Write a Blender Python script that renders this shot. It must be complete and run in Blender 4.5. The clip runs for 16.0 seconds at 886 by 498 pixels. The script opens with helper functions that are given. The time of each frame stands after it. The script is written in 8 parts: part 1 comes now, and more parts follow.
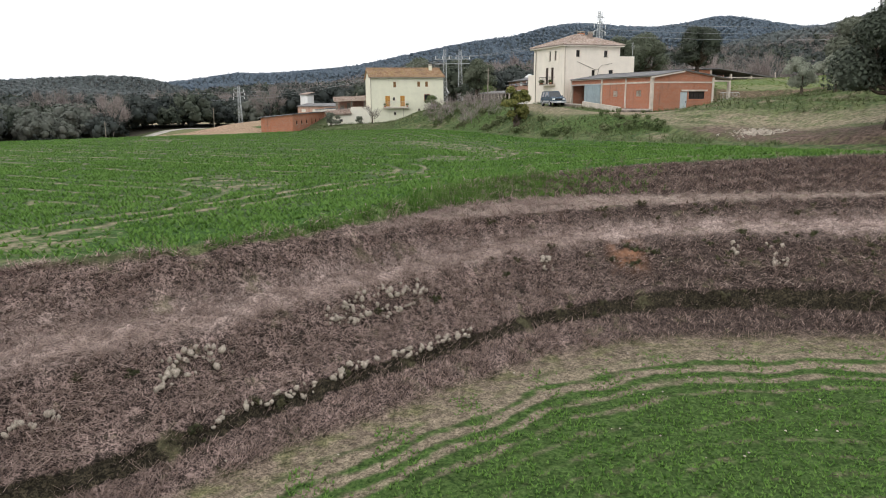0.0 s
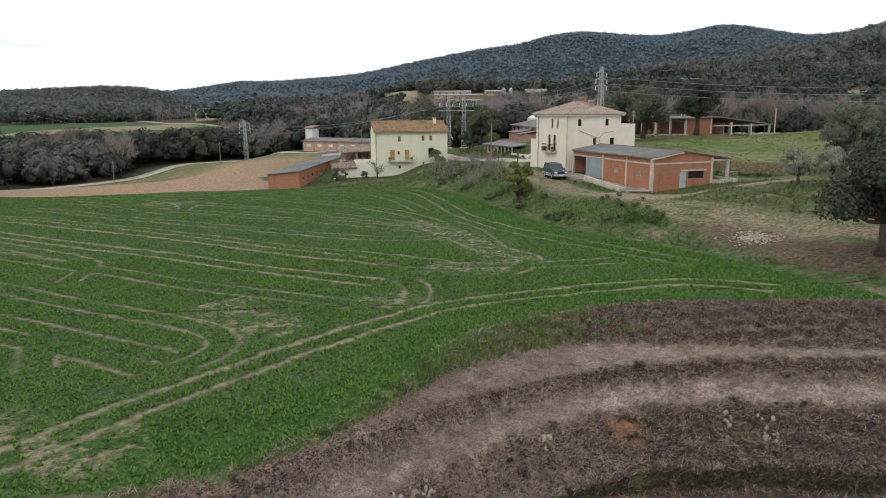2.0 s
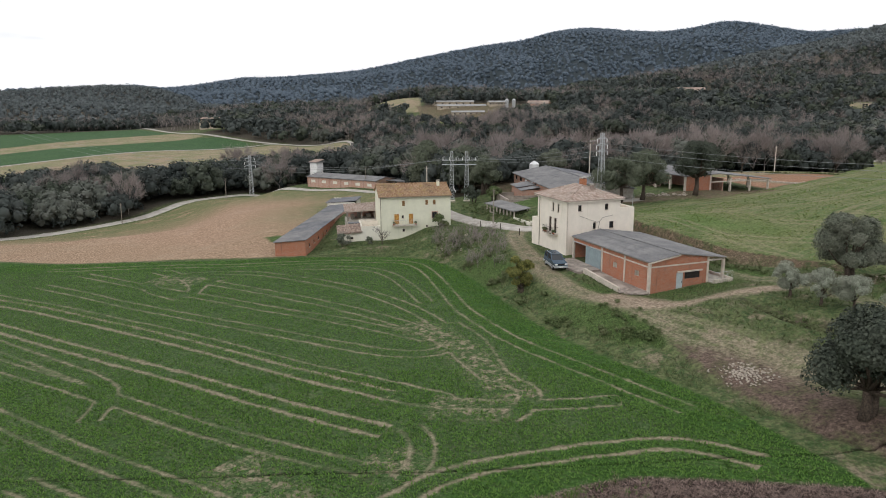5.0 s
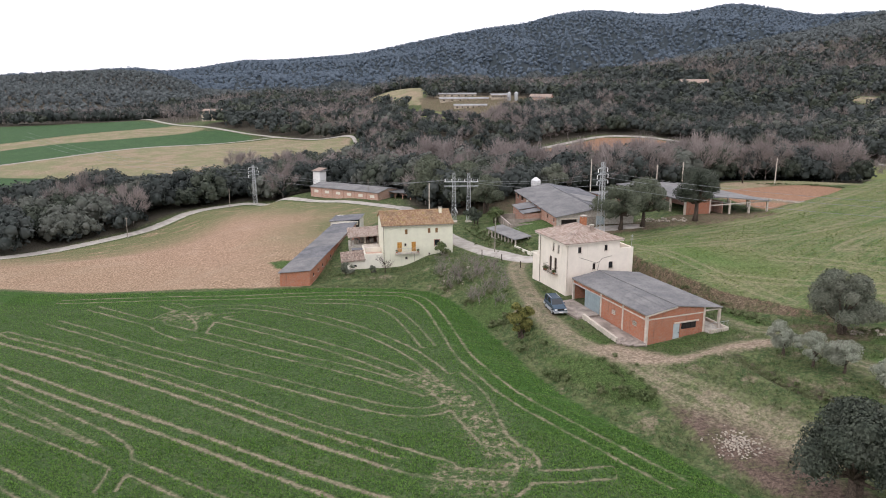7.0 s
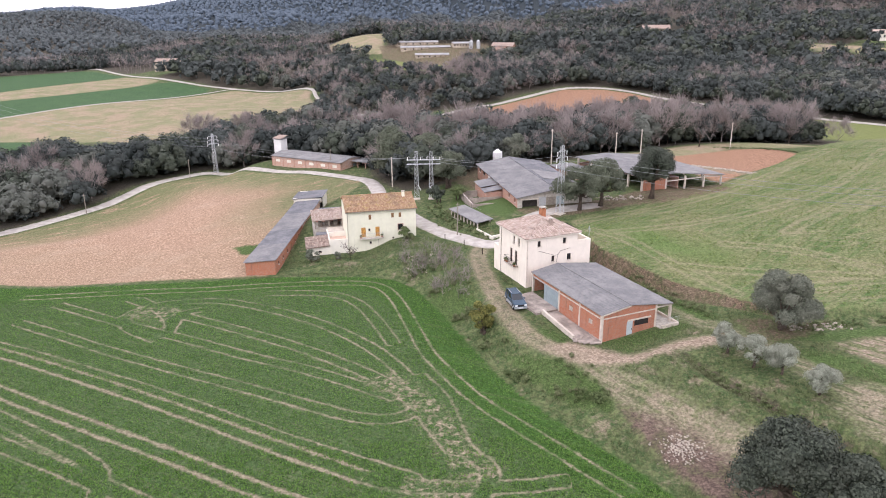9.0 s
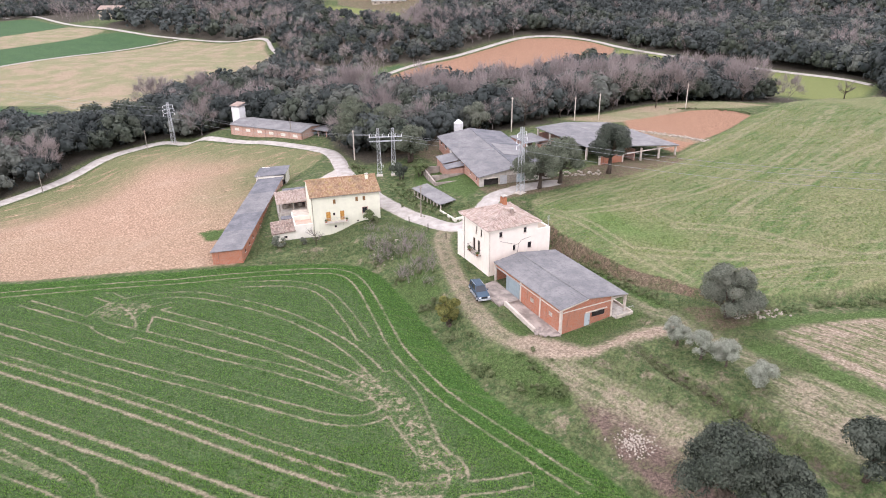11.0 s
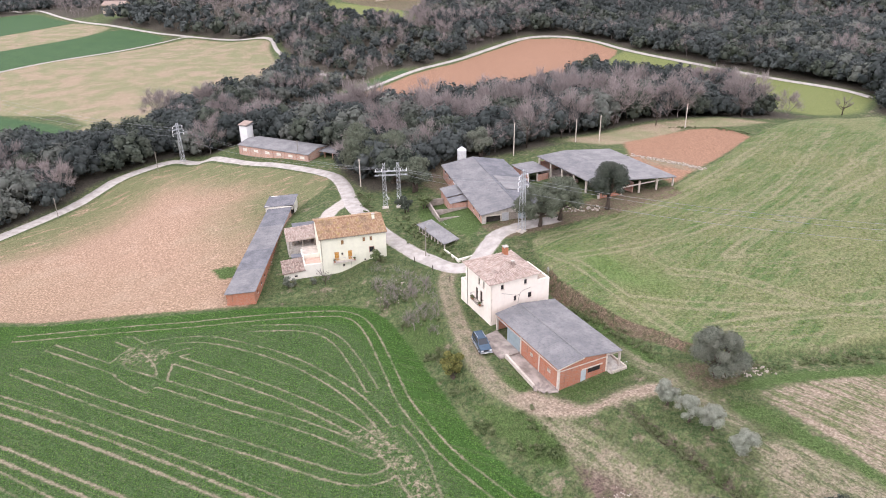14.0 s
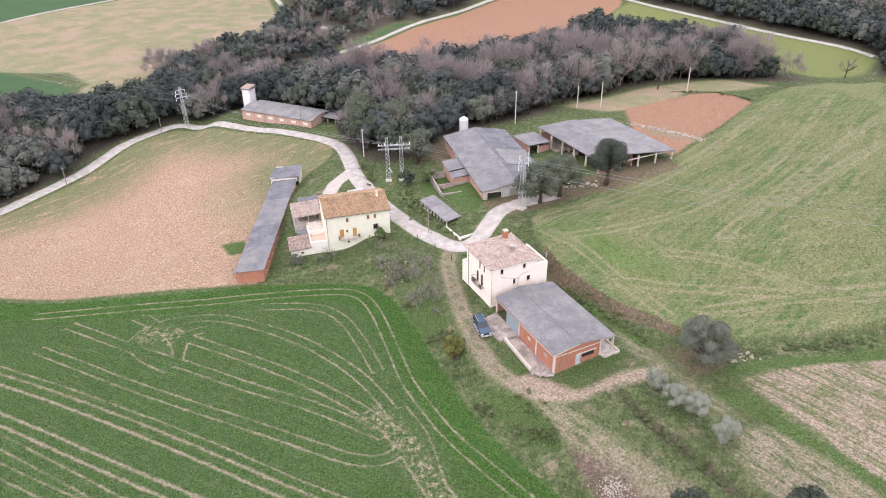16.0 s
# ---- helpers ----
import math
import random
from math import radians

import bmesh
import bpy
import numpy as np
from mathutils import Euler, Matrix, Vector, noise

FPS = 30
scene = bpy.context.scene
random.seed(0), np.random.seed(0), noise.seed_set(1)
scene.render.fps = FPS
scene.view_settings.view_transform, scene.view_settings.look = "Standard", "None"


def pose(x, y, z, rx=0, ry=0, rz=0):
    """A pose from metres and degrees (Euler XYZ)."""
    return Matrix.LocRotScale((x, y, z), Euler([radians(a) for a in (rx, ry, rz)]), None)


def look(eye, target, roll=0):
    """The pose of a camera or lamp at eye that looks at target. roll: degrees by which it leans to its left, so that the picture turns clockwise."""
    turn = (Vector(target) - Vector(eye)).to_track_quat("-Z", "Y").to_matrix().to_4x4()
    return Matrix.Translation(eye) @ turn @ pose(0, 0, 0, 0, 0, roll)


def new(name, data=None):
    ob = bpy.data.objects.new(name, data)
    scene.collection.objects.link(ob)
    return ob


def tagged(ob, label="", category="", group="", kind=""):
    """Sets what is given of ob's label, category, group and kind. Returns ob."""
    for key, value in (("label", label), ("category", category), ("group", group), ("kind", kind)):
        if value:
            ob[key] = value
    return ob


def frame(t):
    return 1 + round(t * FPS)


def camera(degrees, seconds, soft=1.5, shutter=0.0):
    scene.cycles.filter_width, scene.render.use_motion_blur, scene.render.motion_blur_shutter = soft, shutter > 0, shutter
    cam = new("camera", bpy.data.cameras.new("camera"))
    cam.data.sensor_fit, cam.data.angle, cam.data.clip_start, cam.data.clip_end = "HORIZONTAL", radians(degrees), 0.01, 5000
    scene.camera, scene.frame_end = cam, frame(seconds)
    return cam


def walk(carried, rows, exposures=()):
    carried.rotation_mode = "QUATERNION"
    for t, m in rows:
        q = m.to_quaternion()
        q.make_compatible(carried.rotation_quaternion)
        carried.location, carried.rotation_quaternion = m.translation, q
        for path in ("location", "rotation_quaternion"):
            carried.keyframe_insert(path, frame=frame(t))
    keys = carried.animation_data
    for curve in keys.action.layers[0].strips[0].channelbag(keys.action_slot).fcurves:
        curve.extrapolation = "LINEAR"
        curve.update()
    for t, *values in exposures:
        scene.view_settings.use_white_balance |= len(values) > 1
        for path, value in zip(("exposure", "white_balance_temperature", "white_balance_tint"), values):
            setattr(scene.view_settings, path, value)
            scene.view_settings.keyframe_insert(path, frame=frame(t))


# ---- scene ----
cam = camera(64.5, 16.0, 1.0)
METRES, EYE, TILT, LEAN, TURN = 66.0, 4.4, -12.0, 0.4, 0.0
ROWS = [
    (0.0, 0.0, 0.0, 0.0, 0.0, 0.0, 0.0),
    (0.5, -0.0008, -0.0062, 0.0301, 0.05, 0.11, -0.03),
    (1.0, -0.0017, -0.0127, 0.0599, 0.15, 0.21, -0.04),
    (1.5, -0.0023, -0.0191, 0.0902, 0.18, 0.32, -0.08),
    (2.0, -0.0027, -0.0255, 0.1205, 0.23, 0.44, -0.06),
    (2.5, -0.0032, -0.032, 0.1505, 0.26, 0.53, -0.06),
    (3.0, -0.0038, -0.0385, 0.1809, 0.3, 0.61, -0.12),
    (3.5, -0.0038, -0.0445, 0.2118, 0.33, 0.68, -0.17),
    (4.0, -0.0038, -0.0508, 0.2427, 0.38, 0.73, -0.14),
    (6.5, -0.0051, -0.0817, 0.3978, 0.56, -1.76, -0.26),
    (7.0, -0.0049, -0.0883, 0.4289, 0.61, -1.66, -0.26),
    (7.5, -0.0048, -0.0943, 0.4594, 0.65, -1.65, -0.24),
    (8.0, -0.005, -0.1009, 0.4889, 0.68, -2.92, -0.24),
    (8.5, -0.0044, -0.1073, 0.5191, 0.7, -4.73, -0.18),
    (9.0, -0.0006, -0.1145, 0.5492, -2.31, -6.54, 0.57),
    (9.5, -0.0046, -0.1216, 0.58, -5.6, -8.4, 1.4),
    (12.0, -0.0042, -0.1538, 0.7348, -5.43, -12.38, 1.57),
    (12.5, -0.0047, -0.1605, 0.7648, -5.39, -12.58, 1.54),
    (13.0, -0.0049, -0.1664, 0.7942, -5.36, -12.89, 1.55),
    (13.5, -0.0054, -0.1733, 0.8245, -5.32, -13.32, 1.55),
    (14.0, -0.0058, -0.1802, 0.8554, -5.29, -13.32, 1.55),
    (14.5, -0.0057, -0.1866, 0.8859, -5.26, -13.29, 1.53),
    (15.0, -0.0064, -0.1946, 0.9152, -5.22, -14.52, 1.5),
    (15.5, -0.0066, -0.2018, 0.9466, -5.18, -16.44, 1.48),
    (16.0, -0.0067, -0.2086, 0.9773, -5.14, -18.23, 1.48),
]
walk(cam, [(t, pose(0, 0, EYE, TILT, LEAN, TURN) @ pose(METRES * x, METRES * y, METRES * z, 90 + pitch, roll, yaw)) for t, x, y, z, yaw, pitch, roll in ROWS],
     [(0, -0.1, 6500, 10), (1.5, -0.4, 6500, 7), (4, -0.58, 6480, 8), (6.5, -0.13, 6400, 16), (8, 0.0, 6330, 19), (9, 0.37, 6270, 23), (9.5, 0.55, 6250, 24), (12, 0.52, 6240, 23), (16, 0.48, 6240, 23)])

# ---- sky and sun: a bright, thinly overcast day ----
SUN_UP, SUN_ROUND = radians(38), radians(215)
world = bpy.data.worlds.new("overcast sky")
scene.world = world
world.use_nodes = True
wn, wl = world.node_tree.nodes, world.node_tree.links
wn.clear()
w_out, w_back = wn.new("ShaderNodeOutputWorld"), wn.new("ShaderNodeBackground")
w_sky = wn.new("ShaderNodeTexSky")
w_sky.sky_type, w_sky.sun_disc, w_sky.sun_elevation, w_sky.sun_rotation = "NISHITA", False, SUN_UP, SUN_ROUND
w_co, w_map, w_cloud = wn.new("ShaderNodeTexCoord"), wn.new("ShaderNodeMapping"), wn.new("ShaderNodeTexNoise")
w_map.inputs["Scale"].default_value = (1.0, 1.0, 5.0)
w_cloud.inputs["Scale"].default_value, w_cloud.inputs["Detail"].default_value = 2.2, 5.0
w_ramp, w_mix = wn.new("ShaderNodeMapRange"), wn.new("ShaderNodeMix")
w_ramp.inputs["From Min"].default_value, w_ramp.inputs["From Max"].default_value = 0.22, 0.42
w_mix.data_type = "RGBA"
wl.new(w_co.outputs["Generated"], w_map.inputs["Vector"])
wl.new(w_map.outputs["Vector"], w_cloud.inputs["Vector"])
wl.new(w_cloud.outputs["Fac"], w_ramp.inputs["Value"])
wl.new(w_ramp.outputs["Result"], w_mix.inputs["Factor"])
wl.new(w_sky.outputs["Color"], w_mix.inputs["A"])
w_up, w_high, w_grey = wn.new("ShaderNodeSeparateXYZ"), wn.new("ShaderNodeMapRange"), wn.new("ShaderNodeMix")
wl.new(w_co.outputs["Generated"], w_up.inputs[0])
wl.new(w_up.outputs["Z"], w_high.inputs["Value"])
w_grey.data_type = "RGBA"
w_grey.inputs["A"].default_value, w_grey.inputs["B"].default_value = (15.2, 15.3, 15.6, 1), (17.5, 17.6, 17.9, 1)
wl.new(w_high.outputs["Result"], w_grey.inputs["Factor"])
wl.new(w_grey.outputs["Result"], w_mix.inputs["B"])
wl.new(w_mix.outputs["Result"], w_back.inputs["Color"])
w_back.inputs["Strength"].default_value = 0.095
wl.new(w_back.outputs["Background"], w_out.inputs["Surface"])
sun = new("sun", bpy.data.lights.new("sun", "SUN"))
sun.data.energy, sun.data.angle, sun.data.color = 0.8, radians(14), (1.0, 0.95, 0.88)
sun.matrix_world = look((0, 0, 100), (-100 * math.sin(SUN_ROUND) * math.cos(SUN_UP), -100 * math.cos(SUN_ROUND) * math.cos(SUN_UP), 100 - 100 * math.sin(SUN_UP)))

# ---- materials ----
class Nodes:
    """Short hand for building a node material."""

    def __init__(self, name):
        self.mat = bpy.data.materials.new(name)
        self.mat.use_nodes = True
        self.tree = self.mat.node_tree
        self.bsdf = self.tree.nodes["Principled BSDF"]
        self.bsdf.inputs["Specular IOR Level"].default_value = 0.2
        self.where = None

    def add(self, kind):
        return self.tree.nodes.new("ShaderNode" + kind)

    def put(self, socket, value):
        if hasattr(value, "is_linked"):
            self.tree.links.new(value, socket)
        elif isinstance(value, tuple) and len(value) == 3 and socket.type == "RGBA":
            socket.default_value = (*value, 1)
        else:
            socket.default_value = value

    def place(self, kind="Object"):
        if self.where is None:
            self.where = self.add("TexCoord")
        return self.where.outputs[kind]

    def stretched(self, scale, turn=0.0, kind="Object"):
        m = self.add("Mapping")
        m.vector_type = "TEXTURE"
        m.inputs["Scale"].default_value, m.inputs["Rotation"].default_value = tuple(1 / s for s in scale), (0, 0, radians(turn))
        self.put(m.inputs["Vector"], self.place(kind))
        return m.outputs["Vector"]

    def noise(self, scale, detail=4.0, rough=0.55, vector=None, bend=0.0):
        n = self.add("TexNoise")
        self.put(n.inputs["Vector"], vector or self.place())
        n.inputs["Scale"].default_value, n.inputs["Detail"].default_value = scale, detail
        n.inputs["Roughness"].default_value, n.inputs["Distortion"].default_value = rough, bend
        return n.outputs["Fac"]

    def math(self, op, a, b=0.0, c=0.0):
        n = self.add("Math")
        n.operation = op
        for s, v in zip(n.inputs, (a, b, c)):
            self.put(s, v)
        return n.outputs[0]

    def span(self, v, a, b, lo=0.0, hi=1.0, soft=True):
        n = self.add("MapRange")
        n.interpolation_type = "SMOOTHSTEP" if soft else "LINEAR"
        for k, x in (("Value", v), ("From Min", a), ("From Max", b), ("To Min", lo), ("To Max", hi)):
            self.put(n.inputs[k], x)
        return n.outputs["Result"]

    def mix(self, f, a, b, way="MIX"):
        n = self.add("Mix")
        n.data_type, n.blend_type = "RGBA", way
        for k, x in ((0, f), (6, a), (7, b)):
            self.put(n.inputs[k], x)
        return n.outputs[2]

    def attr(self, name):
        n = self.add("Attribute")
        n.attribute_name = name
        return n.outputs["Fac"]

    def axis(self, k):
        n = self.add("SeparateXYZ")
        self.put(n.inputs[0], self.place())
        return n.outputs[k]

    def island(self):
        return self.add("NewGeometry").outputs["Random Per Island"]

    def each(self):
        return self.add("ObjectInfo").outputs["Random"]

    def bump(self, v, strength=0.4, distance=0.05):
        n = self.add("Bump")
        n.inputs["Strength"].default_value, n.inputs["Distance"].default_value = strength, distance
        self.put(n.inputs["Height"], v)
        self.put(self.bsdf.inputs["Normal"], n.outputs["Normal"])

    def done(self, colour, rough=0.9, metal=0.0):
        self.put(self.bsdf.inputs["Base Color"], colour)
        self.put(self.bsdf.inputs["Roughness"], rough)
        self.bsdf.inputs["Metallic"].default_value = metal
        return self.mat


def plain(name, colour, vary=0.25, scale=3.0, rough=0.85, metal=0.0, stain=(0.1, 0.09, 0.07), stains=0.35, relief=0.0):
    """A surface of one colour with blotches, fine grain and some dirt."""
    m = Nodes(name)
    c = m.mix(m.span(m.noise(scale, 5), 0.3, 0.7), tuple(v * (1 - vary) for v in colour), tuple(min(1, v * (1 + vary * 0.5)) for v in colour))
    c = m.mix(m.math("MULTIPLY", m.span(m.noise(scale * 0.31, 6, 0.7), 0.52, 0.75), stains), c, stain)
    if relief:
        m.bump(m.noise(scale * 6, 4), relief, 0.02)
    return m.done(c, rough, metal)


def leafy(name, dark, light, dry=None, grove=False, shine=0.18):
    """Leaves: each clump its own shade, and in a grove each tree its own too."""
    m = Nodes(name)
    pick = m.island()
    if grove:
        pick = m.math("ADD", m.math("MULTIPLY", m.island(), 0.45), m.math("MULTIPLY", m.attr("tone"), 0.55))
    c = m.mix(pick, dark, light)
    c = m.mix(m.span(m.noise(0.35, 2), 0.4, 0.65), c, m.mix(0.5, c, dry or light))
    m.bsdf.inputs["Specular IOR Level"].default_value = 0.15
    glow, both = m.add("BsdfTranslucent"), m.add("MixShader")
    m.put(glow.inputs["Color"], c)
    both.inputs[0].default_value = shine
    m.tree.links.new(m.bsdf.outputs[0], both.inputs[1])
    m.tree.links.new(glow.outputs[0], both.inputs[2])
    m.tree.links.new(both.outputs[0], m.tree.nodes["Material Output"].inputs["Surface"])
    return m.done(c, 0.75)


LEAF_OAK = leafy("holm oak leaves", (0.022, 0.03, 0.022), (0.095, 0.112, 0.083), (0.088, 0.097, 0.076))
LEAF_OLIVE = leafy("olive leaves", (0.07, 0.08, 0.058), (0.2, 0.218, 0.168), (0.17, 0.172, 0.134))
LEAF_SILVER = leafy("silvery olive leaves", (0.16, 0.175, 0.13), (0.36, 0.385, 0.31), (0.3, 0.3, 0.25))
LEAF_WOOD = leafy("mixed evergreen leaves", (0.015, 0.022, 0.021), (0.094, 0.109, 0.1), (0.084, 0.092, 0.086), True)
LEAF_GREY = leafy("pale grey green leaves", (0.05, 0.059, 0.048), (0.17, 0.184, 0.156), (0.15, 0.152, 0.134), True)
LEAF_BROAD = leafy("lighter holm oak leaves", (0.05, 0.062, 0.042), (0.165, 0.186, 0.13), (0.14, 0.15, 0.108))
LEAF_MEADOW = leafy("short meadow grass", (0.095, 0.155, 0.036), (0.2, 0.265, 0.08), (0.22, 0.225, 0.1), False, 0.4)
LEAF_BARE = leafy("bare winter twigs", (0.14, 0.119, 0.112), (0.345, 0.3, 0.28), (0.27, 0.232, 0.218), True, 0.1)
# distant woods: pale blue of the haze is put into these two leaf colours
LEAF_PINE = leafy("hillside pine and oak, faint haze", (0.05, 0.064, 0.068), (0.142, 0.165, 0.166), (0.155, 0.16, 0.156), True)
LEAF_MOUNTAIN = leafy("mountain woods tinted for haze", (0.082, 0.112, 0.146), (0.138, 0.176, 0.215), (0.125, 0.155, 0.186), True)
LEAF_SHRUB = leafy("green shrub leaves", (0.06, 0.088, 0.034), (0.15, 0.19, 0.08), (0.19, 0.18, 0.11))
LEAF_YELLOW = leafy("yellowing cane leaves", (0.06, 0.075, 0.022), (0.22, 0.21, 0.065))
LEAF_CROP = leafy("young crop leaves", (0.062, 0.14, 0.026), (0.14, 0.25, 0.056), None, False, 0.35)
LEAF_DRY = leafy("dry brushwood and stalks", (0.05, 0.036, 0.032), (0.46, 0.345, 0.3), (0.2, 0.147, 0.128))
BARK = plain("grey brown bark", (0.09, 0.07, 0.055), 0.5, 8, 0.95)
STONE = plain("pale field stone", (0.4, 0.355, 0.295), 0.4, 6, 0.9, stains=0.5, relief=0.4)


def ground_material():
    m = Nodes("earth, grass and fields")
    fine, mid, big = m.noise(9.0, 5, 0.65), m.noise(1.1, 5, 0.6), m.noise(0.12, 4)
    jag = m.math("MULTIPLY", m.math("SUBTRACT", mid, 0.5), 1.6)

    def inside(name, soft=0.35, wobble=1.0):
        d = m.math("ADD", m.attr(name), m.math("MULTIPLY", jag, wobble))
        return m.span(d, soft, -soft)

    grass = m.mix(m.span(mid, 0.35, 0.68), (0.042, 0.078, 0.024), (0.115, 0.138, 0.056))
    grass = m.mix(m.span(m.noise(3.2, 6, 0.7), 0.5, 0.7), grass, m.mix(fine, (0.045, 0.065, 0.024), (0.21, 0.18, 0.11)))
    grass = m.mix(m.span(m.noise(0.3, 8, 0.72), 0.54, 0.68), grass, m.mix(fine, (0.14, 0.115, 0.075), (0.28, 0.23, 0.16)))
    c = grass
    # woodland floor: beyond 900 m its colour takes on blue distance haze
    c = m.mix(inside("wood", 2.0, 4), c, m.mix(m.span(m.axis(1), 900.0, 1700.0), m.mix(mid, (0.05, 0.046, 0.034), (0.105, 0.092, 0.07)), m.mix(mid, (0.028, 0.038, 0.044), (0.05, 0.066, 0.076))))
    c = m.mix(inside("tan", 1.5, 2), c, m.mix(m.span(m.math("ADD", m.math("MULTIPLY", big, 0.6), m.math("MULTIPLY", m.noise(1.4, 8, 0.75), 0.4)), 0.4, 0.58), m.mix(fine, (0.24, 0.18, 0.115), (0.34, 0.265, 0.18)), m.mix(mid, (0.235, 0.21, 0.12), (0.16, 0.185, 0.08))))
    c = m.mix(inside("far_green", 1.5, 2), c, m.mix(big, (0.035, 0.082, 0.036), (0.066, 0.124, 0.046)))
    c = m.mix(inside("pasture", 1.5, 3), c, m.mix(mid, (0.115, 0.16, 0.042), (0.2, 0.205, 0.075)))
    # ploughed earth, weedy towards its edge
    earth = m.mix(m.span(m.noise(2.6, 9, 0.78), 0.4, 0.62), (0.245, 0.156, 0.098), (0.415, 0.283, 0.192))
    earth = m.mix(m.span(big, 0.5, 0.68), earth, m.mix(fine, earth, (0.37, 0.26, 0.18)))
    weeds = m.math("MULTIPLY", m.span(m.noise(0.5, 7, 0.75, m.stretched((0.35, 1.4, 1), 40)), 0.32, 0.5), m.span(m.math("ADD", m.attr("soil"), m.math("MULTIPLY", m.noise(0.06, 3), 14.0)), -20.0, 2.0))
    weeds = m.math("MULTIPLY", weeds, m.span(m.axis(1), 120.0, 165.0, 0.12, 1.0))
    c = m.mix(inside("soil", 0.5, 1.2), c, m.mix(weeds, earth, m.mix(fine, (0.09, 0.115, 0.045), (0.21, 0.2, 0.1))))
    c = m.mix(inside("red_soil", 0.8, 1.5), c, m.mix(m.span(m.noise(1.8, 8, 0.75), 0.38, 0.64), (0.235, 0.128, 0.075), (0.33, 0.188, 0.115)))
    # meadow on the plateau, mown in stripes
    stripes = m.noise(1.3, 6, 0.7, m.stretched((0.06, 1.0, 1), 40), 0.4)
    across = m.noise(1.2, 6, 0.7, m.stretched((0.06, 1.3, 1), -12), 0.5)
    swath = m.noise(0.3, 4, 0.6, m.stretched((0.12, 1.0, 1), 48), 0.8)
    meadow = m.mix(m.span(stripes, 0.4, 0.6), (0.068, 0.128, 0.034), (0.165, 0.185, 0.08))
    meadow = m.mix(m.math("MULTIPLY", m.span(swath, 0.48, 0.64), 0.5), meadow, m.mix(fine, (0.15, 0.15, 0.07), (0.26, 0.225, 0.13)))
    meadow = m.mix(m.math("MULTIPLY", m.span(across, 0.5, 0.66), 0.6), meadow, (0.25, 0.215, 0.135))
    meadow = m.mix(m.span(m.noise(0.05, 4, 0.6), 0.45, 0.62), meadow, m.mix(stripes, (0.12, 0.155, 0.055), (0.23, 0.21, 0.11)))
    meadow = m.mix(m.span(m.noise(2.2, 7, 0.75), 0.48, 0.66), meadow, m.mix(m.span(fine, 0.35, 0.65), (0.05, 0.09, 0.025), (0.17, 0.18, 0.08)))
    meadow = m.mix(m.math("MULTIPLY", m.span(fine, 0.5, 0.75), 0.5), meadow, (0.08, 0.1, 0.035))
    lane = m.math("SINE", m.math("ADD", m.math("MULTIPLY", m.attr("meadow"), 2.1), m.math("MULTIPLY", m.noise(0.05, 4), 16.0)))
    lane = m.math("MULTIPLY", m.span(lane, 0.45, 0.95), m.span(m.noise(0.09, 5, 0.65), 0.42, 0.62, 0.0, 0.55))
    meadow = m.mix(m.math("MULTIPLY", lane, m.span(m.noise(1.5, 6, 0.7), 0.3, 0.55, 0.3, 1.0)), meadow, m.mix(fine, (0.18, 0.165, 0.09), (0.29, 0.255, 0.155)))
    meadow = m.mix(m.math("MULTIPLY", m.span(m.noise(1.7, 9, 0.8), 0.5, 0.62), 0.55), meadow, (0.055, 0.085, 0.026))
    meadow = m.mix(m.math("MULTIPLY", m.span(m.math("ADD", m.attr("lush"), m.math("MULTIPLY", m.noise(0.12, 5), 14.0)), 10.0, 0.0), 0.75), meadow, m.mix(m.span(fine, 0.36, 0.64), (0.05, 0.11, 0.02), (0.12, 0.185, 0.05)))
    ruts = m.math("ADD", m.math("ABSOLUTE", m.math("SUBTRACT", m.attr("meadow_wheels"), 1.0)), m.math("MULTIPLY", m.math("SUBTRACT", m.noise(0.9, 6, 0.7), 0.5), 1.6))
    meadow = m.mix(m.math("MULTIPLY", m.span(ruts, 0.7, 0.0), 0.5), meadow, m.mix(m.span(fine, 0.36, 0.64), (0.16, 0.15, 0.08), (0.31, 0.27, 0.17)))
    c = m.mix(inside("meadow", 0.5, 1.0), c, meadow)
    c = m.mix(inside("trodden", 0.9, 1.8), c, m.mix(m.span(m.noise(2.4, 8, 0.75), 0.36, 0.64), (0.2, 0.15, 0.105), (0.36, 0.285, 0.21)))
    furrow = m.noise(1.2, 6, 0.65, m.stretched((0.07, 1.6, 1), -52), 0.3)
    rows = m.mix(m.span(m.math("ADD", m.math("MULTIPLY", furrow, 0.55), m.math("MULTIPLY", m.noise(0.35, 7, 0.7), 0.45)), 0.4, 0.56), m.mix(m.span(fine, 0.36, 0.64), (0.05, 0.08, 0.025), (0.15, 0.17, 0.07)), m.mix(m.span(m.noise(2.6, 8, 0.75), 0.38, 0.64), (0.19, 0.145, 0.1), (0.34, 0.275, 0.205)))
    c = m.mix(inside("strips", 0.6, 1.6), c, rows)
    edge = m.math("ADD", m.attr("meadow"), m.math("MULTIPLY", jag, 0.5))
    face = m.math("MULTIPLY", m.math("MULTIPLY", m.span(edge, -0.75, -0.45), m.span(edge, 1.5, 0.9)), m.math("MULTIPLY", m.span(m.axis(0), 47.0, 44.0), m.span(m.axis(1), 110.0, 106.0)))
    c = m.mix(inside("brown_bank", 0.6, 1.5), c, m.mix(m.span(m.noise(4.0, 5, 0.7), 0.34, 0.66), (0.075, 0.053, 0.043), m.mix(m.span(m.noise(0.5, 5), 0.45, 0.6), (0.175, 0.124, 0.096), (0.115, 0.112, 0.058))))
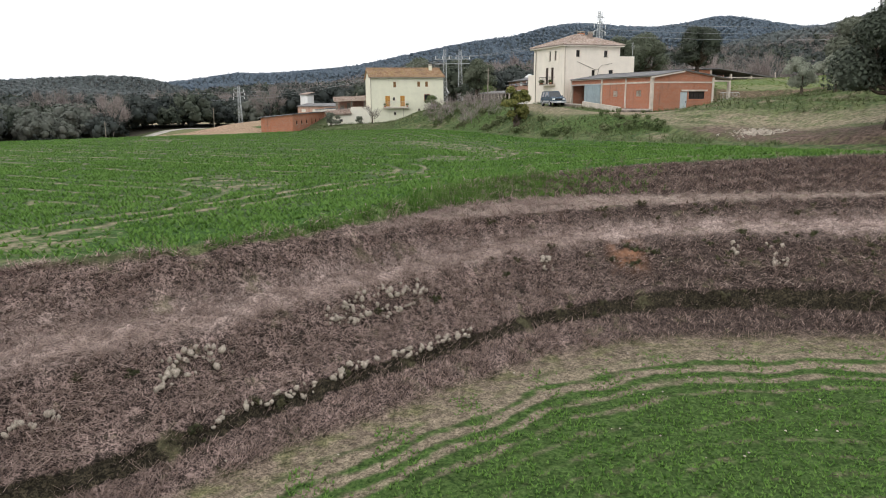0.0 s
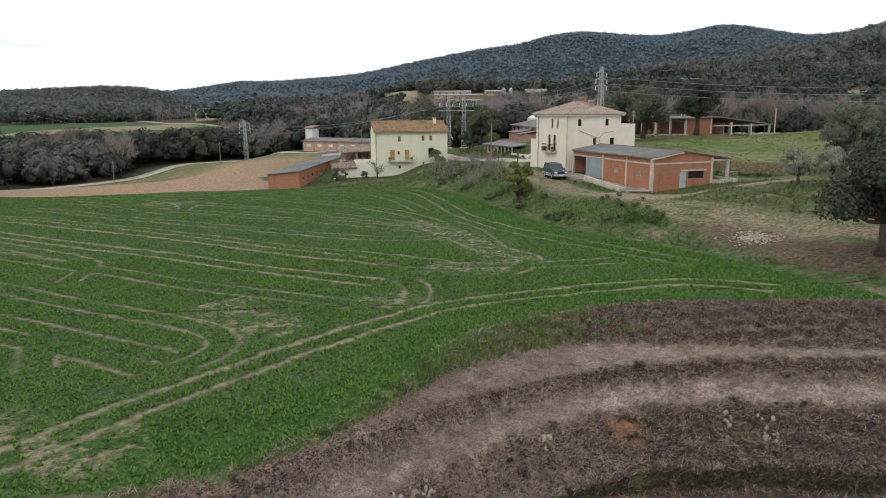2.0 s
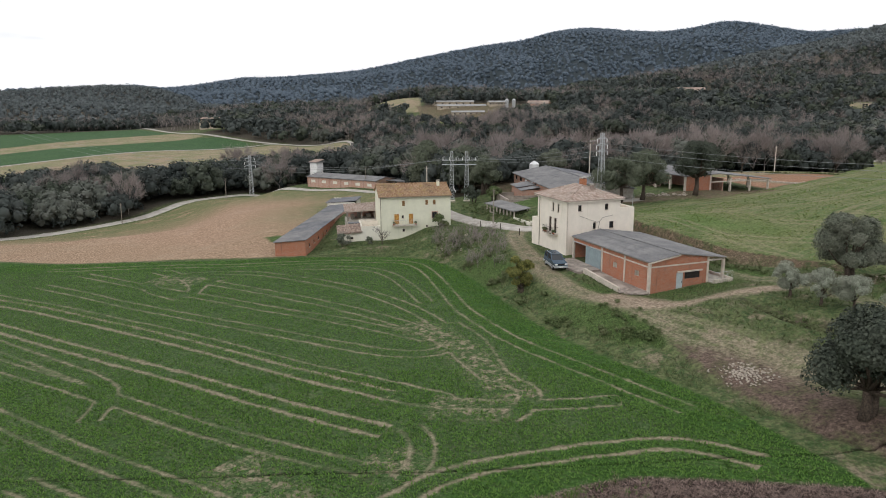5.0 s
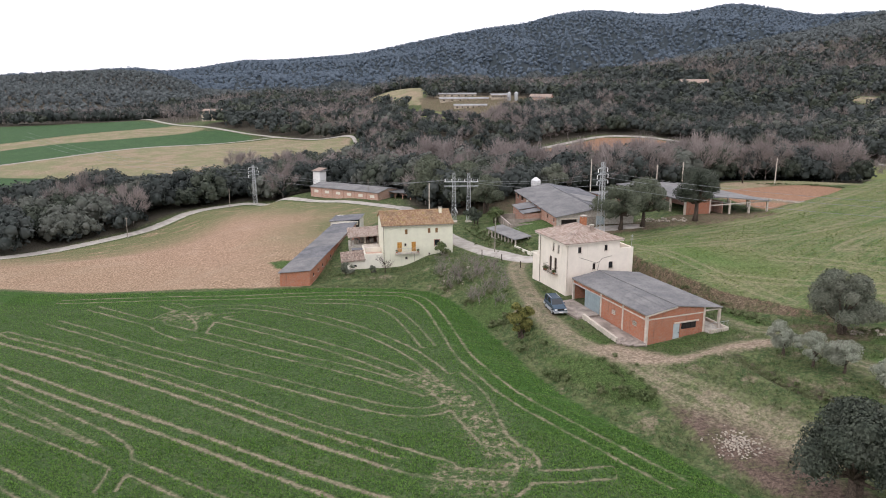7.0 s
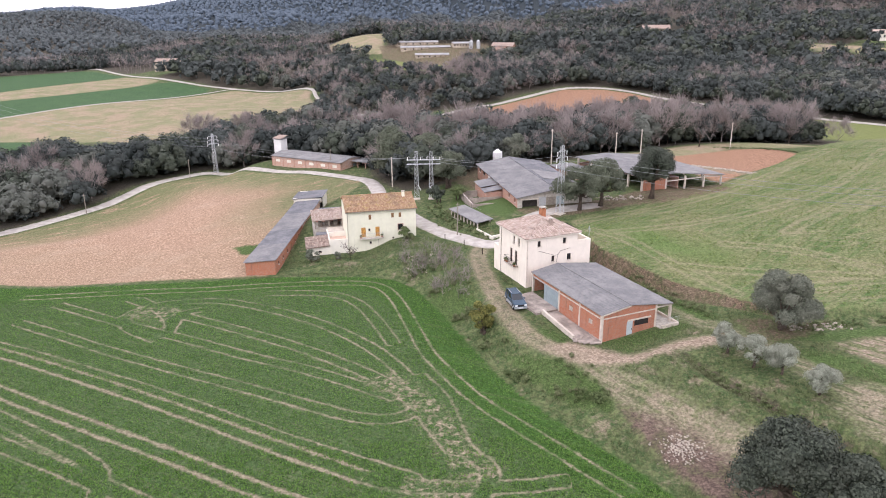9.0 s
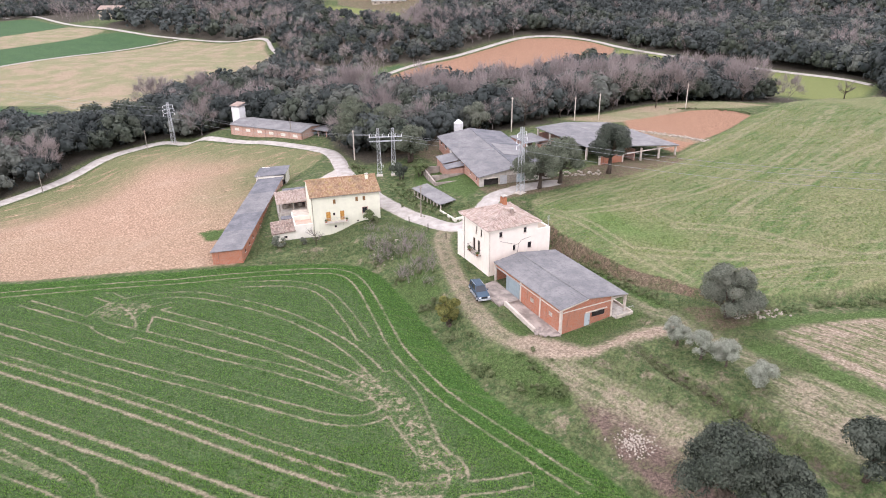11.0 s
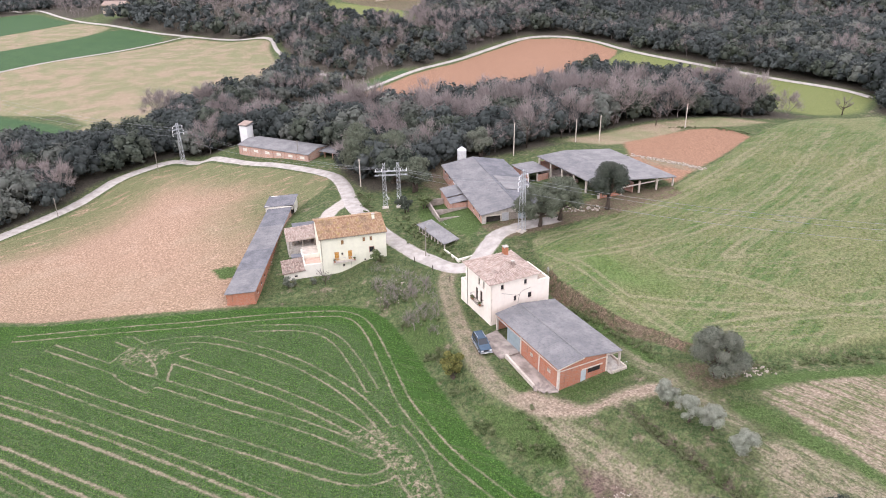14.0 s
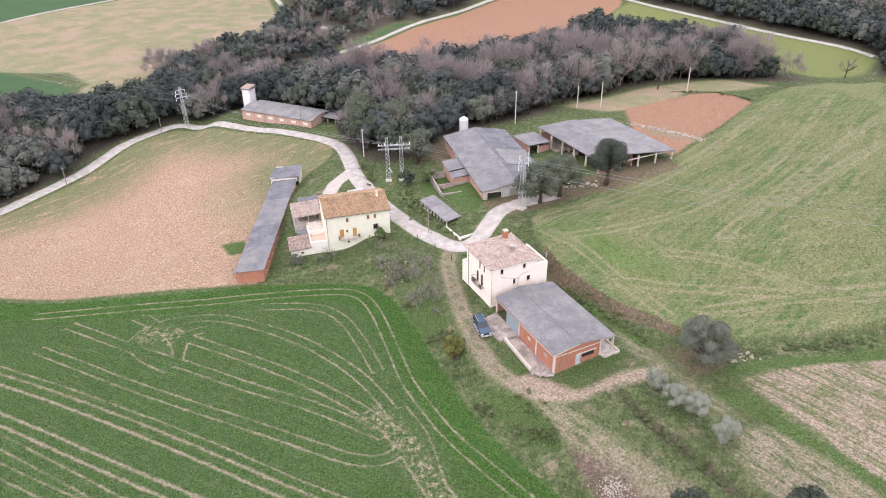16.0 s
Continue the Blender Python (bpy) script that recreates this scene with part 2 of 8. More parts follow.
    c = m.mix(face, c, m.mix(m.span(m.noise(0.8, 7, 0.72), 0.44, 0.6), m.mix(m.span(fine, 0.36, 0.64), (0.06, 0.042, 0.028), (0.2, 0.14, 0.092)), m.mix(fine, (0.03, 0.045, 0.016), (0.085, 0.105, 0.04))))
    c = m.mix(m.span(m.math("ADD", m.attr("bank_foot"), m.math("MULTIPLY", jag, 0.9)), 1.3, 0.5), c, m.mix(m.span(m.noise(0.9, 6, 0.7), 0.4, 0.6), m.mix(fine, (0.05, 0.042, 0.03), (0.13, 0.105, 0.075)), m.mix(fine, (0.03, 0.05, 0.016), (0.09, 0.12, 0.04))))
    runs = m.noise(0.9, 7, 0.72, m.stretched((0.22, 1.0, 1), -58), 0.5)
    dry = m.math("MULTIPLY", inside("pale", 1.6, 3.5), m.span(runs, 0.36, 0.56, 0.15, 1.0))
    c = m.mix(dry, c, m.mix(m.span(m.noise(3.4, 8, 0.78), 0.36, 0.64), m.mix(m.span(m.noise(0.8, 7, 0.7), 0.45, 0.58), (0.165, 0.138, 0.088), (0.09, 0.105, 0.042)), (0.29, 0.245, 0.172)))
    c = m.mix(inside("weed", 0.5, 1.4), c, m.mix(m.span(fine, 0.36, 0.64), (0.03, 0.06, 0.014), (0.1, 0.15, 0.045)))
    c = m.mix(m.math("MULTIPLY", inside("bare", 0.5, 1.6), m.span(m.noise(0.7, 7, 0.72), 0.4, 0.54, 0.45, 1.0)), c, m.mix(m.span(fine, 0.36, 0.64), (0.085, 0.06, 0.042), m.mix(mid, (0.25, 0.18, 0.13), (0.15, 0.14, 0.07))))
    # the crop, with wheel marks and thin patches
    drill = m.noise(1.5, 3, 0.5, m.stretched((0.1, 3.0, 1), -31))
    sown = m.mix(m.span(fine, 0.36, 0.64), (0.022, 0.058, 0.012), m.mix(m.span(m.noise(4.0, 5, 0.7), 0.48, 0.72), (0.068, 0.118, 0.036), (0.165, 0.15, 0.1)))
    lush_crop = m.mix(m.span(fine, 0.3, 0.72), (0.02, 0.058, 0.009), (0.056, 0.124, 0.022))
    edge = m.math("ADD", m.attr("crop"), m.math("MULTIPLY", jag, 1.5))
    crop = m.mix(m.span(edge, -7.5, -4.5), sown, lush_crop)
    crop = m.mix(m.math("MULTIPLY", m.span(drill, 0.5, 0.72), 0.35), crop, (0.14, 0.15, 0.075))
    wheel = m.math("ABSOLUTE", m.math("SUBTRACT", m.attr("wheels"), 0.92))
    wear = m.math("ADD", wheel, m.math("MULTIPLY", m.math("SUBTRACT", m.noise(1.3, 6, 0.7), 0.5), 1.0))
    deep = m.math("ADD", m.math("ABSOLUTE", m.math("SUBTRACT", m.attr("deep_wheels"), 0.92)), m.math("MULTIPLY", m.math("SUBTRACT", m.noise(1.0, 6, 0.7), 0.5), 1.3))
    mark = m.math("MAXIMUM", m.math("MULTIPLY", m.span(wear, 0.3, -0.05), m.span(m.noise(0.16, 5, 0.6), 0.32, 0.6, 0.2, 0.9)), m.math("MULTIPLY", m.span(deep, 0.42, 0.0), 0.9))
    crop = m.mix(mark, crop, m.mix(fine, (0.165, 0.14, 0.09), (0.31, 0.26, 0.18)))
    thin = m.math("MULTIPLY", m.span(m.noise(1.1, 7, 0.75), 0.46, 0.64), m.span(m.attr("worn"), 3.4, 0.3))
    crop = m.mix(thin, crop, m.mix(fine, (0.2, 0.16, 0.105), (0.34, 0.28, 0.2)))
    c = m.mix(inside("crop", 0.3, 0.6), c, crop)
    # the terraces: brushwood banks, trodden ledges, undercut walls with shade painted in
    v = m.math("ADD", m.attr("terrace"), m.math("MULTIPLY", m.math("SUBTRACT", m.noise(2.4, 8, 0.75), 0.5), 0.55))
    straw = m.noise(10.0, 3, 0.65, bend=1.4)
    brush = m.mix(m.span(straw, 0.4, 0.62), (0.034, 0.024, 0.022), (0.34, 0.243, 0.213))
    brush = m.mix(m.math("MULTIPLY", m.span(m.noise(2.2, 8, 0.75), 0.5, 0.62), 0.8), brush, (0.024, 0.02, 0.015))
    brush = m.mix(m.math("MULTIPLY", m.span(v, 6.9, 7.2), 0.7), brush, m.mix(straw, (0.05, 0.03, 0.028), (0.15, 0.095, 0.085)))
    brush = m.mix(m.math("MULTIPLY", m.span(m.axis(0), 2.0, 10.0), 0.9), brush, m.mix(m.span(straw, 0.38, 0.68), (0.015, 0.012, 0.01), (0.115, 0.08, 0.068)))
    ledge = m.mix(m.span(straw, 0.38, 0.62), (0.15, 0.111, 0.098), (0.47, 0.364, 0.322))
    t = m.mix(m.math("MULTIPLY", m.span(v, 3.75, 4.35), m.span(v, 5.75, 4.8)), brush, ledge)
    t = m.mix(m.math("MULTIPLY", m.math("MULTIPLY", m.span(v, 5.9, 6.3), m.span(v, 7.15, 6.7)), m.span(m.axis(0), -6.0, 2.0)), t, m.mix(0.3, ledge, (0.14, 0.125, 0.08)))
    # near-black band: the shade of the undercut is put into the colour
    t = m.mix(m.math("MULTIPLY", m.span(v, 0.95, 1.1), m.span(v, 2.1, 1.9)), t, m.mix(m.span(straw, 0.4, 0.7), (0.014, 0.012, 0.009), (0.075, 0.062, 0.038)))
    t = m.mix(m.math("MULTIPLY", m.span(v, 6.75, 7.2), m.span(m.attr("bank_green"), 0.0, 0.6)), t, m.mix(m.span(straw, 0.35, 0.65), (0.045, 0.085, 0.02), (0.14, 0.2, 0.06)))
    t = m.mix(m.math("MULTIPLY", m.span(m.noise(0.8, 7, 0.7), 0.56, 0.66), 0.55), t, m.mix(straw, (0.05, 0.055, 0.025), (0.2, 0.18, 0.1)))
    rust = m.math("MULTIPLY", m.span(m.math("ABSOLUTE", m.math("SUBTRACT", m.axis(0), 8.3)), 1.2, 0.2), m.math("MULTIPLY", m.span(v, 3.0, 3.4), m.span(v, 4.1, 3.8)))
    t = m.mix(m.math("MULTIPLY", rust, m.span(mid, 0.35, 0.55)), t, m.mix(straw, (0.16, 0.07, 0.04), (0.3, 0.16, 0.09)))
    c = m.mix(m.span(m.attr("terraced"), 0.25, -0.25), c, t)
    # lower field, drilled in curves
    low = m.attr("low")
    row = m.math("SINE", m.math("ADD", m.math("MULTIPLY", low, 6.0), m.math("MULTIPLY", m.noise(0.35, 5, 0.6), 9.0)))
    lush = m.math("ADD", m.math("MULTIPLY", row, 0.28), m.math("ADD", m.span(low, 0.6, 6.0, 0.02, 0.85, False), m.math("MULTIPLY", m.math("SUBTRACT", mid, 0.5), 1.1)))
    low_c = m.mix(m.span(lush, 0.22, 0.68), m.mix(m.span(straw, 0.35, 0.65), (0.1, 0.08, 0.055), (0.3, 0.245, 0.175)), m.mix(m.span(fine, 0.35, 0.65), (0.022, 0.052, 0.01), (0.07, 0.118, 0.028)))
    low_c = m.mix(m.math("MULTIPLY", m.span(low, 2.6, 0.4), 0.8), low_c, m.mix(m.span(m.noise(1.3, 5, 0.7), 0.4, 0.65), m.mix(m.span(straw, 0.35, 0.65), (0.055, 0.042, 0.032), (0.25, 0.19, 0.145)), m.mix(m.span(straw, 0.35, 0.65), (0.05, 0.06, 0.02), (0.17, 0.165, 0.075))))
    c = m.mix(m.math("MULTIPLY", m.span(low, -0.6, 0.3), m.span(m.attr("terraced"), 0.2, -0.2)), c, low_c)
    # tracks and gravel roads
    rut = m.span(m.math("ABSOLUTE", m.math("SUBTRACT", m.attr("track"), 0.85)), 0.6, 0.1)
    worn = m.math("MULTIPLY", rut, m.span(m.noise(0.7, 5, 0.6), 0.3, 0.5))
    c = m.mix(m.math("MULTIPLY", m.span(m.math("ADD", m.attr("track"), m.math("MULTIPLY", jag, 1.2)), 2.0, 0.9), m.span(m.noise(0.6, 6, 0.7), 0.35, 0.6, 0.35, 0.8)), c, m.mix(m.span(fine, 0.36, 0.64), (0.15, 0.12, 0.08), (0.32, 0.265, 0.19)))
    c = m.mix(m.math("MULTIPLY", worn, 0.22), c, m.mix(fine, (0.24, 0.18, 0.12), (0.38, 0.3, 0.21)))
    c = m.mix(inside("road", 0.25, 0.55), c, m.mix(m.span(mid, 0.3, 0.7), (0.4, 0.36, 0.31), (0.48, 0.44, 0.385)))
    grain = m.add("CombineColor")
    clod = m.span(m.noise(2.9, 4, 0.7), 0.32, 0.68, 0.66, 1.3)
    for k in range(3):
        m.put(grain.inputs[k], clod)
    c = m.mix(m.span(m.attr("road"), -0.3, 0.6, 0.0, 1.0), c, m.mix(1.0, c, grain.outputs[0], "MULTIPLY"))
    m.bump(m.math("ADD", fine, m.math("MULTIPLY", mid, 2.0)), 0.55, 0.12)
    m.bsdf.inputs["Specular IOR Level"].default_value = 0.08
    tone = m.add("HueSaturation")
    tone.inputs["Saturation"].default_value, tone.inputs["Value"].default_value = 0.93, 0.97
    m.put(tone.inputs["Color"], c)
    return m.done(tone.outputs["Color"], 0.97)
# ---- lie of the land ----
def ramp(v, a, b):
    u = np.clip((v - a) / (b - a), 0.0, 1.0)
    return u * u * (3.0 - 2.0 * u)


def line_distance(x, y, pts, closed=False, ends=True):
    """Distance of the places x, y from a line of points; without ends, nothing past its first and last point counts."""
    pts = list(pts) + ([pts[0]] if closed else [])
    best = np.full(np.shape(x), 1e9)
    past = np.zeros(np.shape(x), bool)
    last = len(pts) - 2
    for k, ((ax, ay), (bx, by)) in enumerate(zip(pts, pts[1:])):
        dx, dy = bx - ax, by - ay
        t = ((x - ax) * dx + (y - ay) * dy) / (dx * dx + dy * dy + 1e-9)
        u = np.clip(t, 0, 1)
        d = np.hypot(x - ax - u * dx, y - ay - u * dy)
        if not ends:
            for end, beyond, ex, ey in ((0, t < 0, ax, ay), (last, t > 1, bx, by)):
                if k == end:
                    past |= beyond & (np.hypot(x - ex, y - ey) < 4)
        best = np.minimum(best, d)
    return np.where(past, 50.0, best)


def area_distance(x, y, pts):
    """Signed distance from an outline: negative inside."""
    inside = np.zeros(np.shape(x), bool)
    for (ax, ay), (bx, by) in zip(pts, list(pts[1:]) + [pts[0]]):
        if ay == by:
            continue
        cross = ((ay > y) != (by > y)) & (x < (bx - ax) * (y - ay) / (by - ay) + ax)
        inside ^= cross
    d = line_distance(x, y, pts, True)
    return np.where(inside, -d, d)


def rounded(pts, closed=False, times=2):
    """A line with its corners cut smooth."""
    for _ in range(times):
        out = []
        pairs = list(zip(pts, pts[1:] + pts[:1])) if closed else list(zip(pts, pts[1:]))
        for (ax, ay), (bx, by) in pairs:
            out += [(0.75 * ax + 0.25 * bx, 0.75 * ay + 0.25 * by), (0.25 * ax + 0.75 * bx, 0.25 * ay + 0.75 * by)]
        pts = out if closed else [pts[0]] + out + [pts[-1]]
    return pts


def wave(x, y, size, seed=0):
    """Smooth unevenness between -1 and 1, a few sines of about that wavelength."""
    r = random.Random(seed)
    out = 0.0
    for _ in range(6):
        a, f, p = r.uniform(0, 6.28), r.uniform(0.7, 1.6) * 6.28 / size, r.uniform(0, 6.28)
        out = out + np.sin((x * math.cos(a) + y * math.sin(a)) * f + p)
    return out / 3.5


# terrace edges, from the upper field's rim down to the lower field: y and z over x
TX = (-16, -12, -8, -4, 0, 4, 8, 12, 16, 20, 25)
TERRACE_Y = (
    (19.9, 21.3, 22.9, 27.2, 36.8, 39.4, 41.3, 42.1, 41.4, 40.6, 39.6),
    (19.6, 20.9, 22.7, 26.6, 33.6, 36.5, 38.6, 37.9, 37.0, 36.2, 35.4),
    (19.2, 20.5, 22.3, 26.0, 30.5, 32.7, 34.3, 35.2, 35.4, 34.9, 34.5),
    (15.5, 18.1, 21.3, 25.2, 29.2, 31.9, 33.5, 33.9, 33.7, 33.1, 32.6),
    (12.5, 15.2, 19.0, 23.1, 27.3, 29.9, 32.2, 32.7, 32.1, 31.8, 31.4),
    (10.5, 13.6, 17.7, 21.6, 25.4, 28.6, 29.9, 29.9, 29.5, 29.2, 28.8),
    (9.2, 12.5, 16.2, 20.1, 24.0, 27.2, 29.0, 29.3, 29.0, 28.6, 28.2),
)
TERRACE_Z = (
    (-0.5, -0.45, -0.28, -0.1, 0.1, 0.22, 0.36, 0.54, 0.79, 1.03, 1.3),
    (-0.65, -0.6, -0.45, -0.5, -0.7, -0.75, -0.79, -0.67, -0.53, -0.39, -0.3),
    (-0.85, -0.8, -0.7, -0.75, -0.9, -0.95, -0.91, -0.81, -0.67, -0.49, -0.4),
    (-2.0, -2.0, -2.0, -2.0, -2.0, -1.89, -1.77, -1.61, -1.5, -1.45, -1.4),
    (-2.3, -2.3, -2.3, -2.29, -2.2, -2.08, -1.97, -1.87, -1.77, -1.7, -1.7),
    (-3.6, -3.6, -3.5, -3.5, -3.5, -3.5, -3.5, -3.4, -3.4, -3.4, -3.4),
    (-4.2, -4.2, -4.2, -4.2, -4.2, -4.0, -3.75, -3.6, -3.6, -3.6, -3.6),
)


def along(x, values):
    """A terrace edge's value over x, going on straight past its ends, softly bent."""
    v = np.array(values)
    out = np.interp(x, TX, v)
    out = 0.5 * out + 0.25 * np.interp(x - 1.3, TX, v) + 0.25 * np.interp(x + 1.3, TX, v)
    lo, hi = (v[1] - v[0]) / 4, (v[-1] - v[-2]) / 5
    return out + np.where(x < TX[0], (x - TX[0]) * lo * 0.6, 0) + np.where(x > TX[-1], np.minimum(x - TX[-1], 8) * hi, 0)


def rim(x):
    return along(x, TERRACE_Y[0])


def terrace_edges(x):
    """y and z of the nine edges at x, from the lowest up."""
    ys = [along(x, v) for v in TERRACE_Y]
    zs = [along(np.clip(x, -16, 25), v) for v in TERRACE_Z]
    n = 0.25 * wave(x, 0 * x, 5.0, 3)
    ys = [y + n * k for y, k in zip(ys, (0.6, 1, 1, 1.2, 1.5, 1.4, 1.2))]
    foot_y, foot_z = ys[6] - 0.22, np.minimum(zs[6] - 0.3, -4.45) - 0.25 * ramp(-x, 2, 10)
    ys += [foot_y, foot_y - 1.9]
    zs += [foot_z, 0 * x - 5.1]
    return ys[::-1], zs[::-1]


def terrace_height(x, y):
    ys, zs = terrace_edges(x)
    z = np.full(np.shape(x), -5.1)
    for k in range(8):
        u = np.clip((y - ys[k]) / np.maximum(ys[k + 1] - ys[k], 0.05), 0, 1)
        z = np.where(y >= ys[k], zs[k] + (zs[k + 1] - zs[k]) * u, z)
    rough = ramp(z, -5.0, -4.4) * ramp(-z, -1.5, 0.4)
    return z + rough * (0.1 * wave(x, y, 1.3, 51) + 0.06 * wave(x, y, 0.6, 52))


FIELD = rounded([(-140, 128), (-65, 111), (-47, 111), (-29, 111.5), (-12, 110.5), (-5, 109), (-0.5, 104.5), (2.4, 97), (4.7, 89.5), (7.6, 80.6), (10.2, 72.7),
                 (14, 64.5), (18.6, 58), (22, 52), (24.2, 45.5), (26.5, 39), (27, 28), (-140, 0)], True, 2)
RIGHT_FIELD = rounded([(27.5, 112), (28.2, 101.5), (32.3, 94.6), (36, 90), (40, 86.8), (42.8, 82.6), (46, 79), (54, 79), (67, 79), (95, 82), (150, 88), (190, 150), (150, 190), (122, 194),
                       (106, 185), (80, 157), (64, 143), (46.5, 130), (36, 124.5), (28, 122.5)], True, 1)
# heights of the land outside the fields
KNOTS = ((22, 77, 2.8), (15, 93, 3.9), (13.5, 89, 3.4), (26, 79, 3.2), (31, 81, 3.7), (8, 112, 3.5), (0, 122.6, 2.9), (-12, 120.5, 0.5), (-26, 113, -0.5), (-24, 159, -0.2), (-9, 150, 2.6), (1, 146, 3.9),
         (20, 127, 6.1), (28, 131, 6.5), (46, 134, 6.8), (64, 147, 6.0), (38, 63, 5.1), (50, 63, 5.7), (30, 69, 4.4), (25, 57.5, 1.6),
         (20, 63.5, 1.6), (36, 72, 4.6), (43, 75, 5.3), (-20, 190, 0.8), (-41, 204, 0.0), (-60, 209, -3.2), (-80, 166, -5.8), (-5, 164, 2.0),
         (-60, 130, -2.8), (97, 183, 4.4), (92, 198, 3.6), (15, 160, 5.0))
FAR_KNOTS = ((-110, 150, -7), (-160, 260, -7), (-55, 390, -4), (-115, 450, -6), (-10, 290, -6), (83, 300, -4), (112, 250, -3), (12, 412, 9),
             (0, 445, 11), (-300, 300, -8), (150, 216, 2.0), (-40, 250, -6), (40, 220, -5), (220, 330, 4), (-350, 650, -3), (300, 500, 18),
             (120, 520, 20), (-150, 650, 8), (70, 330, -2), (20, 530, 21), (0, 620, 25), (-130, 540, 4), (-230, 500, 0), (170, 640, 28))


def knot_height(x, y, knots, soft):
    top, low = 0.0, 0.0
    for kx, ky, kz in knots:
        w = 1.0 / ((x - kx) ** 2 + (y - ky) ** 2 + soft * soft) ** 2
        top, low = top + w * kz, low + w
    return top / low


def hills(x, y):
    """The wooded hills: a near ridge, a slope on the east and the mountain behind."""
    d, a = np.hypot(x, y), np.degrees(np.arctan2(x, np.maximum(y, 1)))
    crest = lambda a: np.interp(a, (-60, -38, -31.2, -29.9, -27.5, -25.9, -23.4, -21.9, -19.3, -16, -13.7, -10.6, -7, -3.8, -0.6, 2.9, 5.6, 8.2, 10.6, 13.3, 16, 18.9, 20.2, 22.2, 24.3, 26.3, 28, 30.3, 36, 60),
                      (30, 30, 34, 41, 48, 59, 64, 52, 64, 89, 87, 96, 107, 135, 162, 189, 202, 235, 245, 230, 218, 229, 244, 238, 217, 200, 206, 208, 220, 200))
    crest = (crest(a - 0.9) + crest(a) * 2 + crest(a + 0.9)) / 4
    far = crest * ramp(d, 1150, 2500)
    # spurs and valleys run down from the crest
    spur = np.sin(a * 1.25 + 1.6 * np.sin(d / 260) + 0.8) + 0.6 * np.sin(a * 2.9 + d / 210) + 0.35 * wave(x, y, 190, 62)
    far = far + 0.065 * crest * spur * ramp(d, 1200, 1700) * ramp(2300 - d, 0, 600) - 5
    left = np.interp(-a, (17, 19.2, 20, 21.5, 23.3, 25.8, 29.7, 32.2, 45), (0, 3, 16, 29, 37, 38, 33, 31, 34)) * ramp(d, 850, 1500)
    east = np.interp(a, (9, 14, 17.9, 21.5, 24.4, 26.8, 28.8, 30.3, 38), (0, 22, 52, 70, 87, 95, 105, 112, 140)) * ramp(d, 450, 1330)
    mid = 5 * np.sin(d / 70 + a / 4) * ramp(d, 560, 800)
    return np.maximum(np.maximum(far, left), east) + mid


def height(x, y):
    x, y = np.asarray(x, float), np.asarray(y, float)
    d = np.hypot(x, y)
    land = knot_height(x, y, KNOTS, 5.0)
    land = land + (knot_height(x, y, FAR_KNOTS + KNOTS, 25.0) - land) * ramp(line_distance(x, y, [(-55, 150), (0, 150), (60, 100)]), 55, 110)
    land = land + hills(x, y)
    plateau = 7.05 + 0.0425 * (x - 30) - 0.044 * (y - 95.6) - 2.6 * ramp(112 - y, 0, 28) * ramp(x, 27, 38)
    land = land + (plateau - land) * ramp(-area_distance(x, y, RIGHT_FIELD), -0.9, 0.8)
    field = 0.025 * x + 0.004 * (y - 58) + 0.0008 * np.maximum(x, 0) ** 2 + 0.08 * wave(x, y, 23, 5)
    out = area_distance(x, y, FIELD)
    z = field + (land - field) * ramp(out, -0.5, 6.5)
    ditch = line_distance(x, y, DITCH)
    z = z - 0.45 * np.exp(-(ditch / 0.45) ** 2)
    step = line_distance(x, y, EAST_BANK)
    z = z - 0.9 * np.exp(-(step / 1.1) ** 2) * ramp(x, 29, 32)
    low = terrace_height(x, y)
    edge = rim(x)
    z = np.where(y < edge, low, low_rim(x, z, y - edge))
    return z + 0.04 * wave(x, y, 3.1, 8) * ramp(300 - d, 0, 100)


def low_rim(x, z, past):
    """The field runs smoothly into the height of its rim."""
    top = along(np.clip(x, -16, 25), TERRACE_Z[0])
    return top + (z - top) * ramp(past, 0.0, 9.0)


DITCH = rounded([(17.5, 73), (18.3, 70), (19.7, 65.5), (21.6, 58.5), (23.5, 53.5), (26.5, 46.5), (31, 40)])
EAST_BANK = rounded([(30.6, 71), (31.3, 68.6), (33.3, 63.6), (35.6, 58.7), (37.6, 55.2), (39.8, 51.1), (41.5, 46.5)])

# ---- land use: roads, tracks, fields ----
ROAD = rounded([(-150, 90), (-120, 125), (-97, 153), (-85, 175), (-72, 197), (-63, 210), (-57, 207), (-40, 195.5), (-19.7, 184), (-13.4, 178), (-9.4, 167), (-7.5, 152), (-3, 138), (1.4, 130.2),
                (6.5, 121.1), (11, 115), (15, 114), (19, 118.6), (21.9, 123.9), (26, 126), (34, 128.5)])
ROAD_NORTH = rounded([(-330, 700), (-249, 583), (-201, 523), (-169, 494), (-145, 483.5), (-116, 478), (-85, 456), (-60, 433), (-56, 411), (-49, 388), (-43, 358), (-35, 339), (-17, 329)])
ROAD_SOUTH = rounded([(-40, 268), (-20, 293), (-4.7, 309), (13, 328), (36, 343), (54, 364), (82, 390.5), (103, 391.5), (118, 380), (126.5, 359), (142, 326), (156, 292), (166, 269), (174, 249), (175, 234)])
FARM_LINK = rounded([(-215, 322), (-182.5, 365), (-158, 408), (-126, 472), (-116, 478)])
HOUSE_DRIVE = [(-8.5, 155), (-12, 148), (-13.5, 141)]
TRACK = rounded([(11.5, 114), (10, 109.8), (10.3, 100.3), (11, 92.4), (12.2, 85.1), (13.9, 79.7), (16, 76.4), (18.5, 74.4)])
